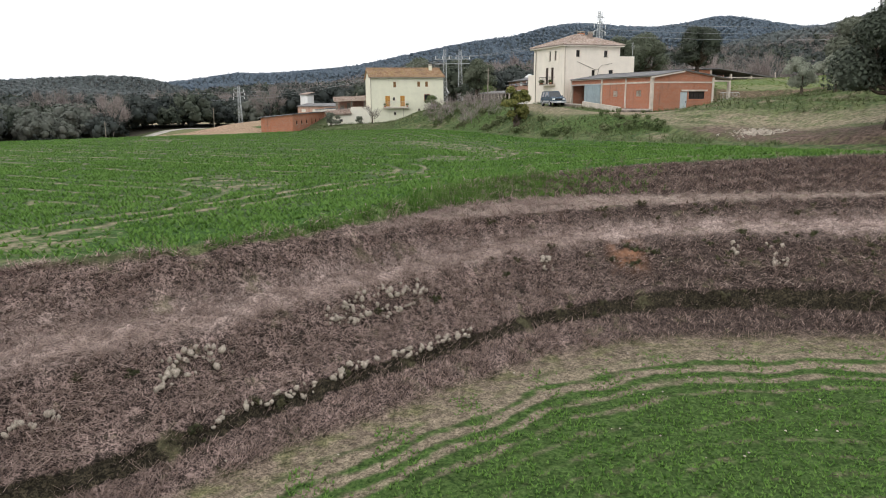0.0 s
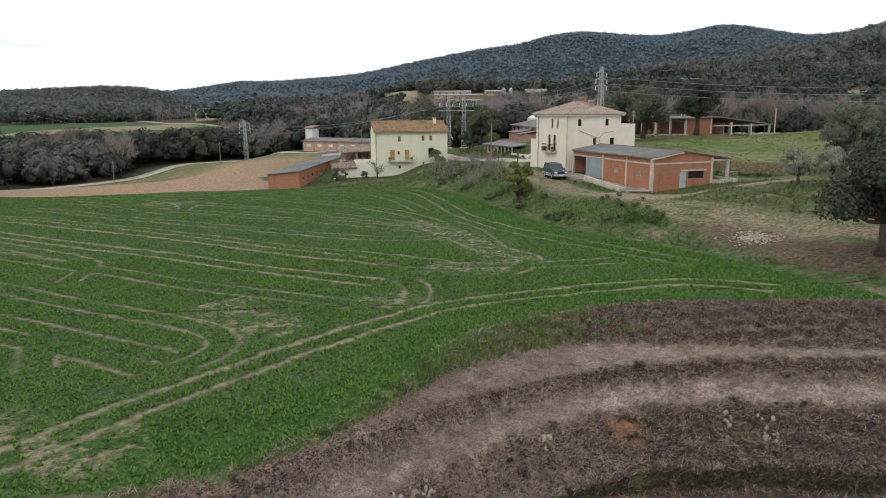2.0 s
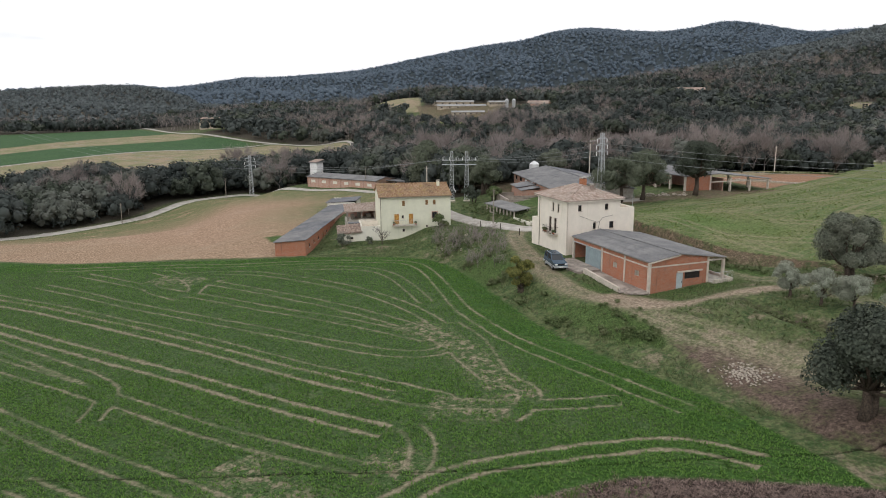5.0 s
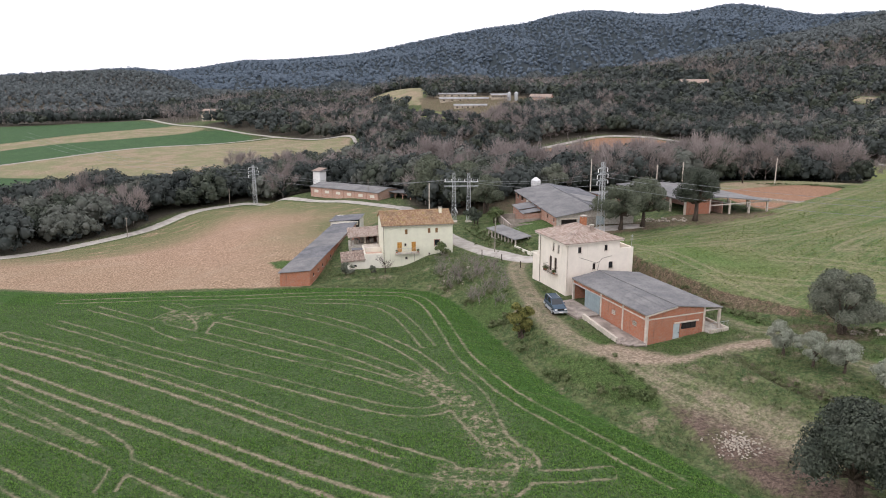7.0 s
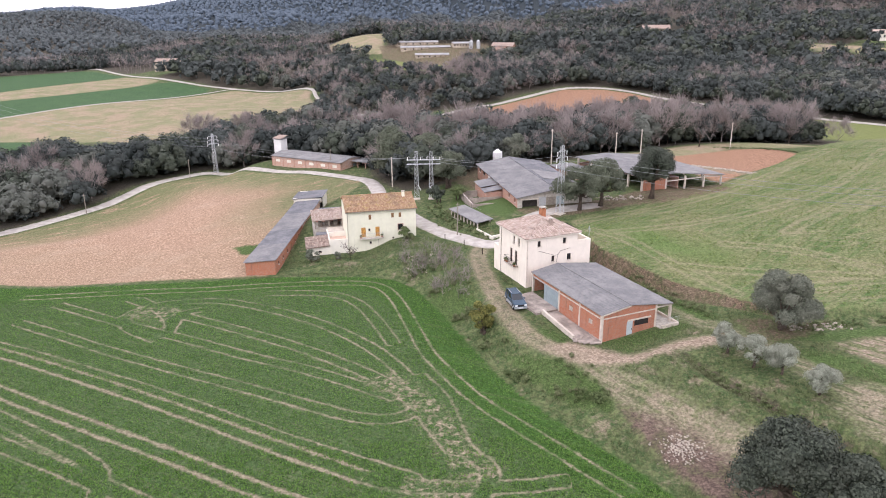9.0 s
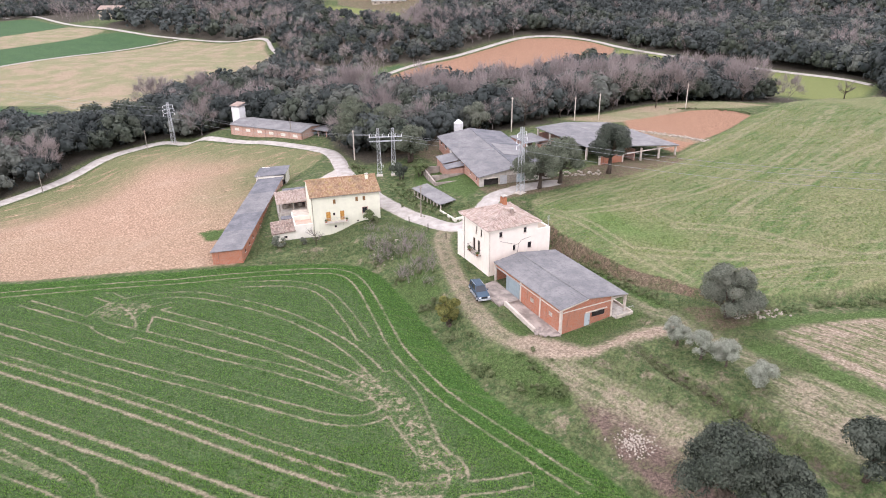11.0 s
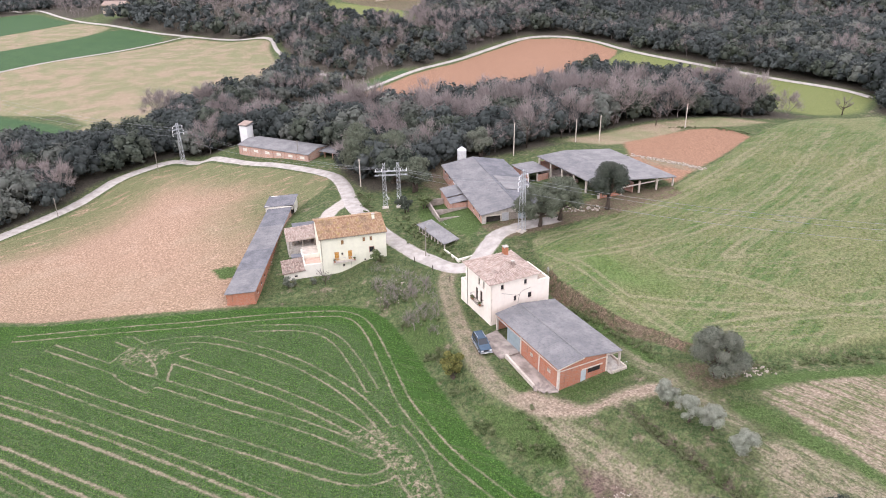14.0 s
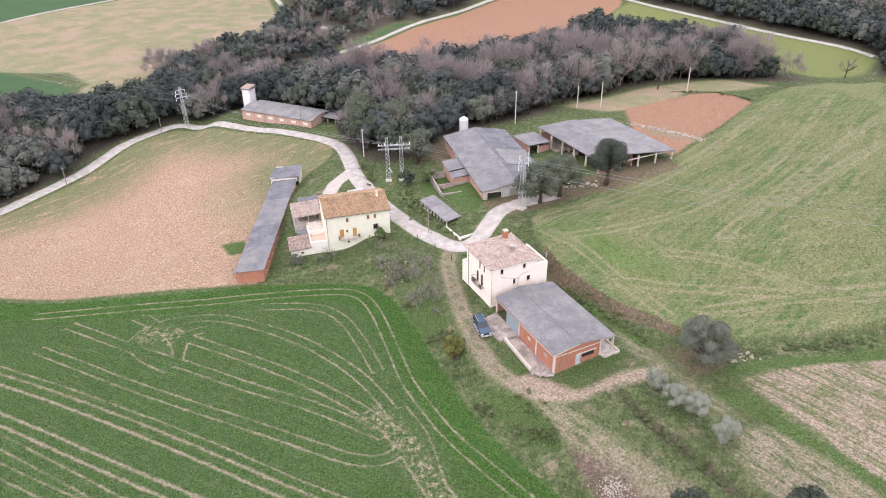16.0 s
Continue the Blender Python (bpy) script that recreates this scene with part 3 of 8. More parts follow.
SOIL = rounded([(-140, 131), (-65, 112.5), (-47, 112.5), (-29, 112.5), (-24, 112), (-22, 140), (-20.5, 160), (-14, 166), (-13, 174), (-20, 181), (-40, 191.5), (-57, 203), (-63, 205), (-70, 195), (-83, 172), (-96, 150), (-118, 124)], True, 1)
YARD_SOIL = [(66, 146), (84, 164), (106, 186), (103, 197), (93, 197.5), (68, 186), (63, 164)]
FAR_SOIL = [(-16, 292), (-4, 305), (14, 324), (36, 339), (55, 361), (82, 387), (102, 388), (116, 377), (124, 356), (96, 316), (78, 296.5), (51, 271), (28, 262.5), (6, 261), (-11, 273)]
FAR_TAN = ([(-320, 370), (-252, 412), (-228, 467), (-203, 519), (-168, 489), (-182, 458), (-206, 418), (-262, 365)],
           [(-230, 300), (-184, 363), (-158, 404), (-117, 474), (-60, 428), (-59.5, 412), (-46, 346), (-53, 319), (-64, 300), (-76, 282.5), (-89, 262), (-104, 258), (-120, 281), (-150, 290), (-190, 292)], [(78, 187), (92, 199.5), (108, 199), (122, 205), (110, 214), (80, 206), (50, 190), (62, 183)],
           [(250, 485), (294, 436), (286, 423), (252, 451)], [(-106, 257), (-88, 266), (-80, 244), (-94, 230), (-102, 234)], [(-75, 600), (-50, 640), (-25, 628), (-20, 500), (-40, 520)])
FAR_GREEN = ([(-380, 500), (-300, 530), (-252, 575), (-204, 520), (-228, 467), (-252, 412), (-320, 370)], [(-262, 365), (-206, 418), (-182, 458), (-168, 488), (-149, 484), (-127, 473), (-160, 410), (-184, 367), (-232, 303), (-262, 330)],
             [(-250, 296), (-190, 291), (-150, 289.5), (-122, 270), (-110, 256), (-102, 240), (-111, 228), (-118, 221), (-150, 180), (-230, 220)], [(-17, 303), (-7, 316), (6, 331), (18, 335), (9, 325), (-5, 311), (-16, 298)])
PASTURE = ([(125, 356), (141, 324), (155, 290), (165, 268), (172.5, 247.5), (174, 231.5), (156, 212), (141, 213), (135.5, 223.5), (138, 261), (124.5, 283), (107, 302), (97, 316)], [(-30, 500), (-20, 485), (14, 464), (22, 422), (-7, 432), (-24, 451)])
PALE = ([(17, 72.6), (21.9, 71), (25.1, 67), (27.6, 63.7), (30.8, 59.3), (33.2, 55.8), (38, 48), (33, 48), (26.5, 58.1), (23.3, 63), (20.3, 67.3), (17.5, 71.5)],
        [(36.1, 83.7), (37.2, 80.1), (38.6, 75.5), (40.4, 71.6), (42.5, 67.2), (43.6, 63.1), (40.5, 64.7), (38.7, 72.1), (36.5, 76.2), (34.8, 80.2), (34.4, 86.3)],
        [(42, 61.9), (46.6, 61.5), (49.5, 57.2), (52.5, 53), (57, 45), (46, 45), (41, 53.6), (40.6, 57.9)], [(66.6, 169), (73.6, 164.5), (78.7, 156.5), (75.1, 154.7), (65.9, 161)])
WEED = ([(42.9, 70.5), (46.7, 68.3), (49, 63.3), (50.9, 59.4), (52.8, 56), (57, 50), (55, 48.5), (51.4, 55), (49.7, 57.6), (47.2, 60.2), (44.8, 64.7), (42.8, 67.9)],
        [(41.2, 72.6), (48, 73.8), (54.2, 74.7), (60.6, 74.7), (75, 75.2), (75, 73), (56.9, 72.7), (51.2, 72.3), (46.2, 71.8)], [(29.7, 97.9), (32.9, 93), (36.4, 87.2), (38.9, 80.1), (36.6, 80.7), (34.3, 86), (30.7, 91.6), (28.1, 95.5)],
        [(22.2, 76.9), (28.9, 79.4), (34.3, 81), (34.6, 79.5), (30.5, 77), (25, 74.2)], [(10.5, 78), (14.3, 75), (17.9, 73), (20.3, 68), (20.8, 64.5), (17, 65), (13, 71.5)], [(2.3, 101.5), (6.5, 99.1), (8.6, 92.2), (6.5, 89.1), (3.9, 89.7), (2, 95.6)],
        [(8.5, 148.9), (19.2, 146.7), (21.7, 130.4), (16.1, 123.4), (11.4, 131.2), (7.2, 139.1)], [(-34.4, 127.2), (-29.5, 128), (-28.3, 123.6), (-32, 123.1)], [(14, 80), (17, 82), (19, 78), (16, 77)])
BROWN_BANK = [(21.1, 64.9), (24, 62.7), (27.6, 60.4), (29.4, 55.8), (29.8, 51.2), (32, 46), (36, 40), (31, 40), (26.5, 46), (24.6, 51.5), (22.2, 58)]
TRODDEN = [(15.6, 77), (18.5, 78), (21.9, 75.7), (24.7, 73.2), (27, 73.4), (30.6, 75.1), (33.2, 75.7), (37.3, 75.3), (37.4, 73.5), (33.6, 72.8), (29.9, 72.8), (25.6, 71.1), (22.6, 71.1), (18.5, 72.5), (16.3, 74.9)]
BARE = ([(39.3, 79.1), (40.4, 72.5), (45.2, 72.9), (48.8, 76), (50.9, 77.1), (46.4, 77.3)], [(28.4, 102.8), (32.5, 95), (35.8, 91), (39.2, 87.8), (42, 84.5), (41.6, 83.3), (38, 86.7), (34.2, 91.4), (30.3, 96.8), (28.2, 101.6)],
        [(19, 128), (28.7, 131), (37.3, 132.5), (52.6, 142.5), (65.4, 145.2), (65.2, 138.4), (51.8, 132), (37, 126.2), (27.1, 122.5), (22.4, 121.5)], [(8, 160), (2, 166), (8, 192), (15.5, 178), (16.2, 154.5), (13.1, 150.3)], [(-25, 540), (55, 540), (52, 475), (20, 450), (-20, 490)])
STRIPS = [(47.1, 70.5), (52.6, 72.1), (59.5, 73), (80, 73), (80, 45), (58, 48), (53.6, 54.5), (52, 60.1), (49.6, 64.4)]
LUSH = [(31.5, 115.3), (39.7, 116.1), (44.5, 105.4), (50.6, 93.9), (45.4, 92.4), (38, 97.7), (32.9, 103.3)]
MEADOW_WHEELS = [rounded(p) for p in ([(29.2, 119.3), (34.7, 121.7), (47.5, 126.4), (63.3, 136.3), (85.6, 156.2), (110, 180)], [(30, 113.6), (34, 107.3), (36.7, 99.6), (40.5, 91.7), (42.7, 85.8)], [(150, 178), (128, 161.5), (94.5, 135.5), (70.5, 114.3), (59.9, 105.9)],
                                      [(114.6, 142.5), (94.5, 129.5), (76.8, 115.7)], [(32, 111.3), (42.8, 112.6), (54.6, 115.3), (78.1, 128.6), (103.9, 155.6), (125, 180)], [(48.5, 102.7), (57.8, 99.3), (65.2, 91.4), (74.4, 84.6)],
                                      [(39.2, 95.9), (45.7, 93.2), (58.1, 90.2), (74.9, 85.4)], [(48.2, 86.4), (61, 87.2), (76.5, 87.6), (100, 88)])]
# wheel marks in the crop: middles between the two wheels
WHEELS_NORTH = ([(-63.6, 107.4), (-36.4, 107.6), (-11.9, 107.9), (-6.1, 106.4), (-3.2, 100.7), (0, 86.7), (1.1, 81.6), (3.4, 76.1), (6.5, 69.3), (12, 61.4), (16, 55.7), (18.8, 51.7)],
                [(-45.1, 104.6), (-34.5, 96.9), (-24, 90.6), (-15.1, 84.5), (-7, 77.6), (-2.5, 72.8), (0.2, 68.1), (2, 63.5), (3.6, 59.6)],
                [(-56.3, 103.9), (-43.5, 95.7), (-31.7, 89), (-21.9, 82.9), (-12.9, 78.2), (-2.5, 70.6)],
                [(-59.2, 97.6), (-45.6, 89.1), (-32, 81.1), (-21.3, 75.3), (-12.9, 70.5), (-6.6, 66.7), (-2.6, 66.1), (-0.2, 67.7)])
WHEELS_MIDDLE = ([(-43.8, 96.9), (-41.2, 102), (-32.5, 103.1), (-25.7, 100.4), (-16.2, 94.6), (-7.3, 85.7), (-2.5, 78.2), (0.2, 71.4), (2.7, 64.3), (5.1, 59.2), (6.9, 56.9), (6.1, 53.4), (4.3, 51.5)],
                 [(-90, 106), (-62.9, 91.3), (-41.4, 79.3), (-24.2, 68.6), (-10.7, 59.9), (-5.1, 56.4), (-1.1, 54.7), (9.5, 53.7), (14, 54.3)],
                 [(-64.2, 93.4), (-42.3, 81.4), (-24.9, 70.9), (-11, 61.7), (-0.1, 55.5)], [(-24, 104.5), (-14, 103.5), (-9, 99.5), (-5.5, 91.5), (-3, 84)], [(-0.1, 75.9), (2.9, 69.9), (3.8, 63.7), (4.6, 59.3)])
WHEELS_SOUTH = ([(-90, 100), (-55.7, 80), (-36.1, 68.1), (-21.3, 59.4), (-10.1, 52.6), (-5, 50)], [(-80, 92), (-52, 74.1), (-41.6, 67.2), (-31.7, 60.6), (-29.9, 56.6), (-29.7, 52.7)], [(-70, 81), (-47.9, 67.6), (-31.5, 58.3), (-21.3, 52), (-12, 47), (-6, 44.4)],
                [(-60, 67.5), (-40.6, 56), (-28.7, 48.1), (-18.3, 42.5), (-14.4, 40.1), (-12.6, 37.9), (-12.5, 35.9), (-13.7, 33.8)], [(-30, 43.6), (-19.8, 37.9), (-15.1, 35.2)], [(-27.9, 40.2), (-20.4, 36.6), (-14.9, 33.2)],
                [(-22, 18), (-17, 24.2), (-14.5, 28), (-11, 32.5), (-8.9, 35.5), (-3.3, 40.8), (-0.4, 43.5), (4, 45), (11.7, 46.3), (16.5, 46.6), (21, 43)])
WHEELS_LOOPS = ([(-36.2, 101.2), (-41.4, 100.7), (-43.7, 98), (-41.4, 93.4), (-35.7, 89.3)], [(-43.8, 104.4), (-38.4, 99.4), (-35.5, 95.1), (-34.8, 90.6)], [(-32.1, 99.2), (-35.4, 98.1), (-35.1, 93.5)], [(-24.5, 39.7), (-22.8, 36.9), (-21.1, 33.7)],
                [(-3.3, 50.9), (-2.1, 48.3), (-2.2, 44.8), (-3.6, 42.8)])
WHEELS = [rounded(list(p)) for p in WHEELS_NORTH + WHEELS_MIDDLE + WHEELS_SOUTH + WHEELS_LOOPS]
DEEP_WHEELS = [rounded(list(p)) for p in (WHEELS_MIDDLE[1][:6],) + WHEELS_SOUTH[:1] + WHEELS_SOUTH[6:7]]
WORN = [rounded(p) for p in ([(-5, 76), (0, 70), (2.5, 64), (4.5, 58), (6.5, 55)], [(-2, 54.5), (5, 53)], [(-5, 47), (-3.5, 43)], [(-43, 100), (-36, 97)], [(-16, 46), (-13, 42), (-9, 39)], [(-21, 27), (-15, 24), (-12, 26)])]
# ground under buildings
FOOTPRINTS = ([(22.4, 77.2), (33, 81.3), (27, 97), (26, 103), (12, 103), (16.5, 93), (20, 77)], [(-20, 119), (0, 122), (-2, 133), (-20, 134)])
# where no tree stands: the farm, its fields and roads
CLEARED = rounded([(-150, 80), (-118, 128), (-100, 152), (-88, 176), (-76, 198), (-64, 214), (-52, 212), (-44, 211), (-28, 203), (-14, 200), (-11, 180), (-6, 163), (4, 158), (10, 158), (16, 170), (24, 175), (36, 180),
                   (52, 186), (77, 204), (93, 208), (119, 212), (144, 208), (220, 215), (260, 40), (120, -60), (-120, -60)], True, 1)


def nearest(x, y, lines, ends=False):
    out = np.full(np.shape(x), 1e3)
    for p in lines:
        out = np.minimum(out, line_distance(x, y, p, False, ends))
    return out


def within(x, y, areas):
    out = np.full(np.shape(x), 1e3)
    for p in areas:
        out = np.minimum(out, area_distance(x, y, p))
    return out


def wood_distance(x, y):
    """Negative where woods stand."""
    open_land = np.minimum(area_distance(x, y, CLEARED), within(x, y, FAR_TAN + FAR_GREEN + PASTURE + ([*FAR_SOIL],)) - 3)
    for hx, hy, r in ((-184, 540, 20), (58, 478, 14), (186, 548, 22), (304, 458, 16), (20, 490, 40), (-39.5, 209.5, 8.5), (-34, 203, 9)):
        open_land = np.minimum(open_land, np.hypot(x - hx, y - hy) - r)
    road = nearest(x, y, (ROAD_NORTH, ROAD_SOUTH), True) - 4
    return -np.minimum(open_land, road)


def terrace_band(x, y):
    ys, _ = terrace_edges(x)
    return sum(np.clip((y - ys[k]) / np.maximum(ys[k + 1] - ys[k], 0.05), 0, 1) for k in range(8))


def spaced(lo, hi, step, grow, far_lo, far_hi, most):
    a, v, s = list(np.arange(lo, hi, step)), hi, step
    while v < far_hi:
        a.append(v)
        s = min(s * grow, most)
        v += s
    v, s, b = lo, step, []
    while v > far_lo:
        s = min(s * grow, most)
        v -= s
        b.append(v)
    return np.array(b[::-1] + a)


def build_ground():
    gx = spaced(-52, 34, 0.46, 1.06, -3600, 3600, 90)
    gy = np.concatenate([spaced(8, 44, 0.23, 1.08, -300, 44, 60), spaced(44.3, 125, 0.48, 1.04, 44.2, 4300, 70)])
    X, Y = np.meshgrid(gx, gy)
    Z = height(X, Y)
    n, m = len(gx), len(gy)
    me = bpy.data.meshes.new("ground")
    ids = np.arange(n * m).reshape(m, n)
    quads = np.stack([ids[:-1, :-1], ids[:-1, 1:], ids[1:, 1:], ids[1:, :-1]], -1).reshape(-1, 4)
    me.vertices.add(n * m)
    me.vertices.foreach_set("co", np.stack([X, Y, Z], -1).ravel())
    me.loops.add(quads.size)
    me.loops.foreach_set("vertex_index", quads.ravel())
    me.polygons.add(len(quads))
    me.polygons.foreach_set("loop_start", np.arange(0, quads.size, 4))
    me.update()
    me.validate()
    x, y = X.ravel(), Y.ravel()
    near = rim(x)
    home = (np.abs(x) < 150) & (y > -20) & (y < 230)

    def put(name, values):
        me.attributes.new(name, "FLOAT", "POINT").data.foreach_set("value", np.asarray(values, np.float32))

    put("crop", np.maximum(area_distance(x, y, FIELD), near - y))
    put("terraced", y - near)
    put("terrace", terrace_band(x, y))
    put("bank_green", ramp(-x, -9, 1) * ramp(x, -14, 0))
    put("low", terrace_edges(x)[0][0] - y)
    put("meadow", area_distance(x, y, RIGHT_FIELD))
    put("soil", area_distance(x, y, SOIL))
    put("red_soil", within(x, y, (YARD_SOIL, FAR_SOIL)))
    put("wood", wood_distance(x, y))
    put("tan", within(x, y, FAR_TAN))
    put("far_green", within(x, y, FAR_GREEN))
    put("pasture", within(x, y, PASTURE))
    put("pale", within(x, y, PALE))
    put("weed", within(x, y, WEED))
    put("bare", within(x, y, BARE))
    put("road", np.minimum(np.minimum(line_distance(x, y, ROAD) - 1.75, line_distance(x, y, HOUSE_DRIVE) - 1.6), nearest(x, y, (ROAD_NORTH, ROAD_SOUTH, FARM_LINK), True) - 0.9))
    put("track", line_distance(x, y, TRACK))
    put("brown_bank", area_distance(x, y, BROWN_BANK))
    put("trodden", area_distance(x, y, TRODDEN))
    put("strips", area_distance(x, y, STRIPS))
    put("lush", area_distance(x, y, LUSH))
    put("bank_foot", line_distance(x, y, EAST_BANK))
    put("meadow_wheels", nearest(x, y, MEADOW_WHEELS, True))
    for name, lines in (("wheels", WHEELS), ("deep_wheels", DEEP_WHEELS), ("worn", WORN)):
        v = np.full(len(x), 99.0)
        v[home] = nearest(x[home], y[home], lines)
        put(name, v)
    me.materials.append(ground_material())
    me.shade_smooth()
    return tagged(new("ground", me), kind="structure")


def road_strip(name, line, half, lift):
    """A gravel road with a low crown and uneven verges, laid over the land."""
    line = np.array(line)
    step = np.hypot(*np.diff(line, axis=0).T)
    s = np.concatenate([[0], np.cumsum(step)])
    at = np.linspace(0, s[-1], int(s[-1] / 1.2) + 2)
    x, y = np.interp(at, s, line[:, 0]), np.interp(at, s, line[:, 1])
    tx, ty = np.gradient(x), np.gradient(y)
    n = np.hypot(tx, ty) + 1e-9
    nx, ny = -ty / n, tx / n
    across = np.array([-1.25, -1.0, -0.6, 0, 0.6, 1.0, 1.25])
    drop = np.array([-0.6, -0.04, 0.0, 0.03, 0.0, -0.04, -0.6])
    wide = half * (1 + 0.09 * wave(at, 0 * at, 9, 71) + 0.06 * wave(at, 0 * at, 3.3, 72))
    px = x[:, None] + nx[:, None] * across * wide[:, None]
    py = y[:, None] + ny[:, None] * across * wide[:, None]
    pz = height(px, py) + lift + drop
    ids = np.arange(len(at) * 7).reshape(-1, 7)
    quads = np.stack([ids[:-1, :-1], ids[1:, :-1], ids[1:, 1:], ids[:-1, 1:]], -1).reshape(-1, 4)
    tagged(mesh_of(name, np.stack([px, py, pz], -1).reshape(-1, 3), quads, GRAVEL, True), kind="structure")


build_ground()

# ---- building tools ----
def mesh_of(name, verts, faces, mat, smooth=False):
    """A mesh object from arrays of places and of faces with equally many corners."""
    me = bpy.data.meshes.new(name)
    verts, faces = np.asarray(verts, np.float32), np.asarray(faces, np.int32)
    me.vertices.add(len(verts))
    me.vertices.foreach_set("co", verts.ravel())
    me.loops.add(faces.size)
    me.loops.foreach_set("vertex_index", faces.ravel())
    me.polygons.add(len(faces))
    me.polygons.foreach_set("loop_start", np.arange(0, faces.size, faces.shape[1], dtype=np.int32))
    me.update()
    me.validate()
    if smooth:
        me.shade_smooth()
    me.materials.append(mat)
    return new(name, me)


def thing(name, m, label, category, group=""):
    """An empty at the base of a thing; its parts hang under it."""
    ob = new(name)
    ob.matrix_basis = m
    return tagged(ob, label, category, group)


def part(name, bm, mat, parent, label="", smooth=False):
    me = bpy.data.meshes.new(name)
    bmesh.ops.recalc_face_normals(bm, faces=bm.faces)
    bm.to_mesh(me)
    bm.free()
    if smooth:
        me.shade_smooth()
    me.materials.append(mat)
    ob = new(name, me)
    if parent is not None:
        ob.parent = parent
    return tagged(ob, label)


def block(bm, x0, x1, y0, y1, z0, z1):
    v = [bm.verts.new((x, y, z)) for z in (z0, z1) for x, y in ((x0, y0), (x1, y0), (x1, y1), (x0, y1))]
    for f in ((0, 1, 2, 3), (4, 5, 6, 7), (0, 1, 5, 4), (1, 2, 6, 5), (2, 3, 7, 6), (3, 0, 4, 7)):
        bm.faces.new([v[i] for i in f])


def solid(*boxes):
    bm = bmesh.new()
    for b in boxes:
        block(bm, *b)
    return bm


def prism(bm, outline, a, b, axis):
    """An outline in two axes, drawn out from a to b along the third."""
    def at(p, q):
        return {"x": (q, p[0], p[1]), "y": (p[0], q, p[1]), "z": (p[0], p[1], q)}[axis]
    n = len(outline)
    lo, hi = [bm.verts.new(at(p, a)) for p in outline], [bm.verts.new(at(p, b)) for p in outline]
    bm.faces.new(lo)
    bm.faces.new(hi)
    for i in range(n):
        j = (i + 1) % n
        bm.faces.new((lo[i], lo[j], hi[j], hi[i]))


def wall_with_holes(bm, axis, at, thick, a0, a1, z0, z1, holes=()):
    """A wall along x or y with openings (a, b, low, high) cut right through it."""
    cuts_a = sorted({a0, a1, *[h[0] for h in holes], *[h[1] for h in holes]})
    cuts_z = sorted({z0, z1, *[h[2] for h in holes], *[h[3] for h in holes]})
    for p, q in zip(cuts_a, cuts_a[1:]):
        for r, s in zip(cuts_z, cuts_z[1:]):
            am, zm = (p + q) / 2, (r + s) / 2
            if not any(h[0] < am < h[1] and h[2] < zm < h[3] for h in holes):
                box_on(bm, axis, at, thick, p, q, r, s)
    bmesh.ops.remove_doubles(bm, verts=bm.verts, dist=0.0005)


def box_on(bm, axis, at, thick, p, q, r, s):
    if axis == "x":
        block(bm, p, q, at, at + thick, r, s)
    else:
        block(bm, at, at + thick, p, q, r, s)


def tube(bm, pts, radii, sides=6):
    rings = []
    for i, p in enumerate(pts):
        d = (Vector(pts[min(i + 1, len(pts) - 1)]) - Vector(pts[max(i - 1, 0)])).normalized()
        q = d.to_track_quat("Z", "Y")
        r = radii[i] if hasattr(radii, "__len__") else radii
        rings.append([bm.verts.new(Vector(p) + q @ Vector((r * math.cos(6.2832 * k / sides), r * math.sin(6.2832 * k / sides), 0))) for k in range(sides)])
    for a, b in zip(rings, rings[1:]):
        for k in range(sides):
            bm.faces.new((a[k], a[(k + 1) % sides], b[(k + 1) % sides], b[k]))
    bm.faces.new(rings[0][::-1])
    bm.faces.new(rings[-1])


def ground_at(x, y):
    return float(height(np.array([float(x)]), np.array([float(y)]))[0])


def tile_slope(bm, a, b, c, d, tile=0.24, course=0.42, seed=1):
    """Rows of half-round roof tiles on a slope: eave a to b, ridge d to c (equal for a hip)."""
    r = random.Random(seed)
    a, b, c, d = Vector(a), Vector(b), Vector(c), Vector(d)
    along_eave = (b - a).normalized()
    n = (b - a).cross(d - a if (d - a).length > 0.1 else c - a).normalized()
    if n.z < 0:
        n = -n
    up = n.cross(along_eave)
    if up.z < 0:
        up = -up
    corners = [((p - a).dot(along_eave), (p - a).dot(up)) for p in (a, b, c, d)]
    top = max(v for _, v in corners)
    rows, y = max(1, int(top / course)), 0.0
    course = top / rows
    for row in range(rows):
        y0, y1 = row * course, (row + 1) * course + 0.05
        ym = (row + 0.5) * course
        t = ym / top
        lo = corners[0][0] + (corners[3][0] - corners[0][0]) * t
        hi = corners[1][0] + (corners[2][0] - corners[1][0]) * t
        count = max(1, int((hi - lo) / tile))
        w = (hi - lo) / count
        for k in range(count):
            x, j = lo + (k + 0.5) * w, r.uniform(-0.02, 0.02)
            low, high = [], []
            for (dx, h) in ((-0.46, 0.0), (-0.25, 0.085), (0.25, 0.085), (0.46, 0.0)):
                low.append(bm.verts.new(a + along_eave * (x + dx * w + j) + up * y0 + n * (h + 0.05)))
                high.append(bm.verts.new(a + along_eave * (x + dx * w * 0.86 + j) + up * min(y1, top) + n * (h * 0.85 + 0.012)))
            for i in range(3):
                bm.faces.new((low[i], low[i + 1], high[i + 1], high[i]))
            bm.faces.new(low)


def slab(bm, pts, thick):
    """A flat or sloped plate: its upper corners, and how thick it is below them."""
    hi = [bm.verts.new(p) for p in pts]
    lo = [bm.verts.new((p[0], p[1], p[2] - thick)) for p in pts]
    bm.faces.new(hi)
    bm.faces.new(lo[::-1])
    for i in range(len(pts)):
        j = (i + 1) % len(pts)
        bm.faces.new((hi[i], lo[i], lo[j], hi[j]))


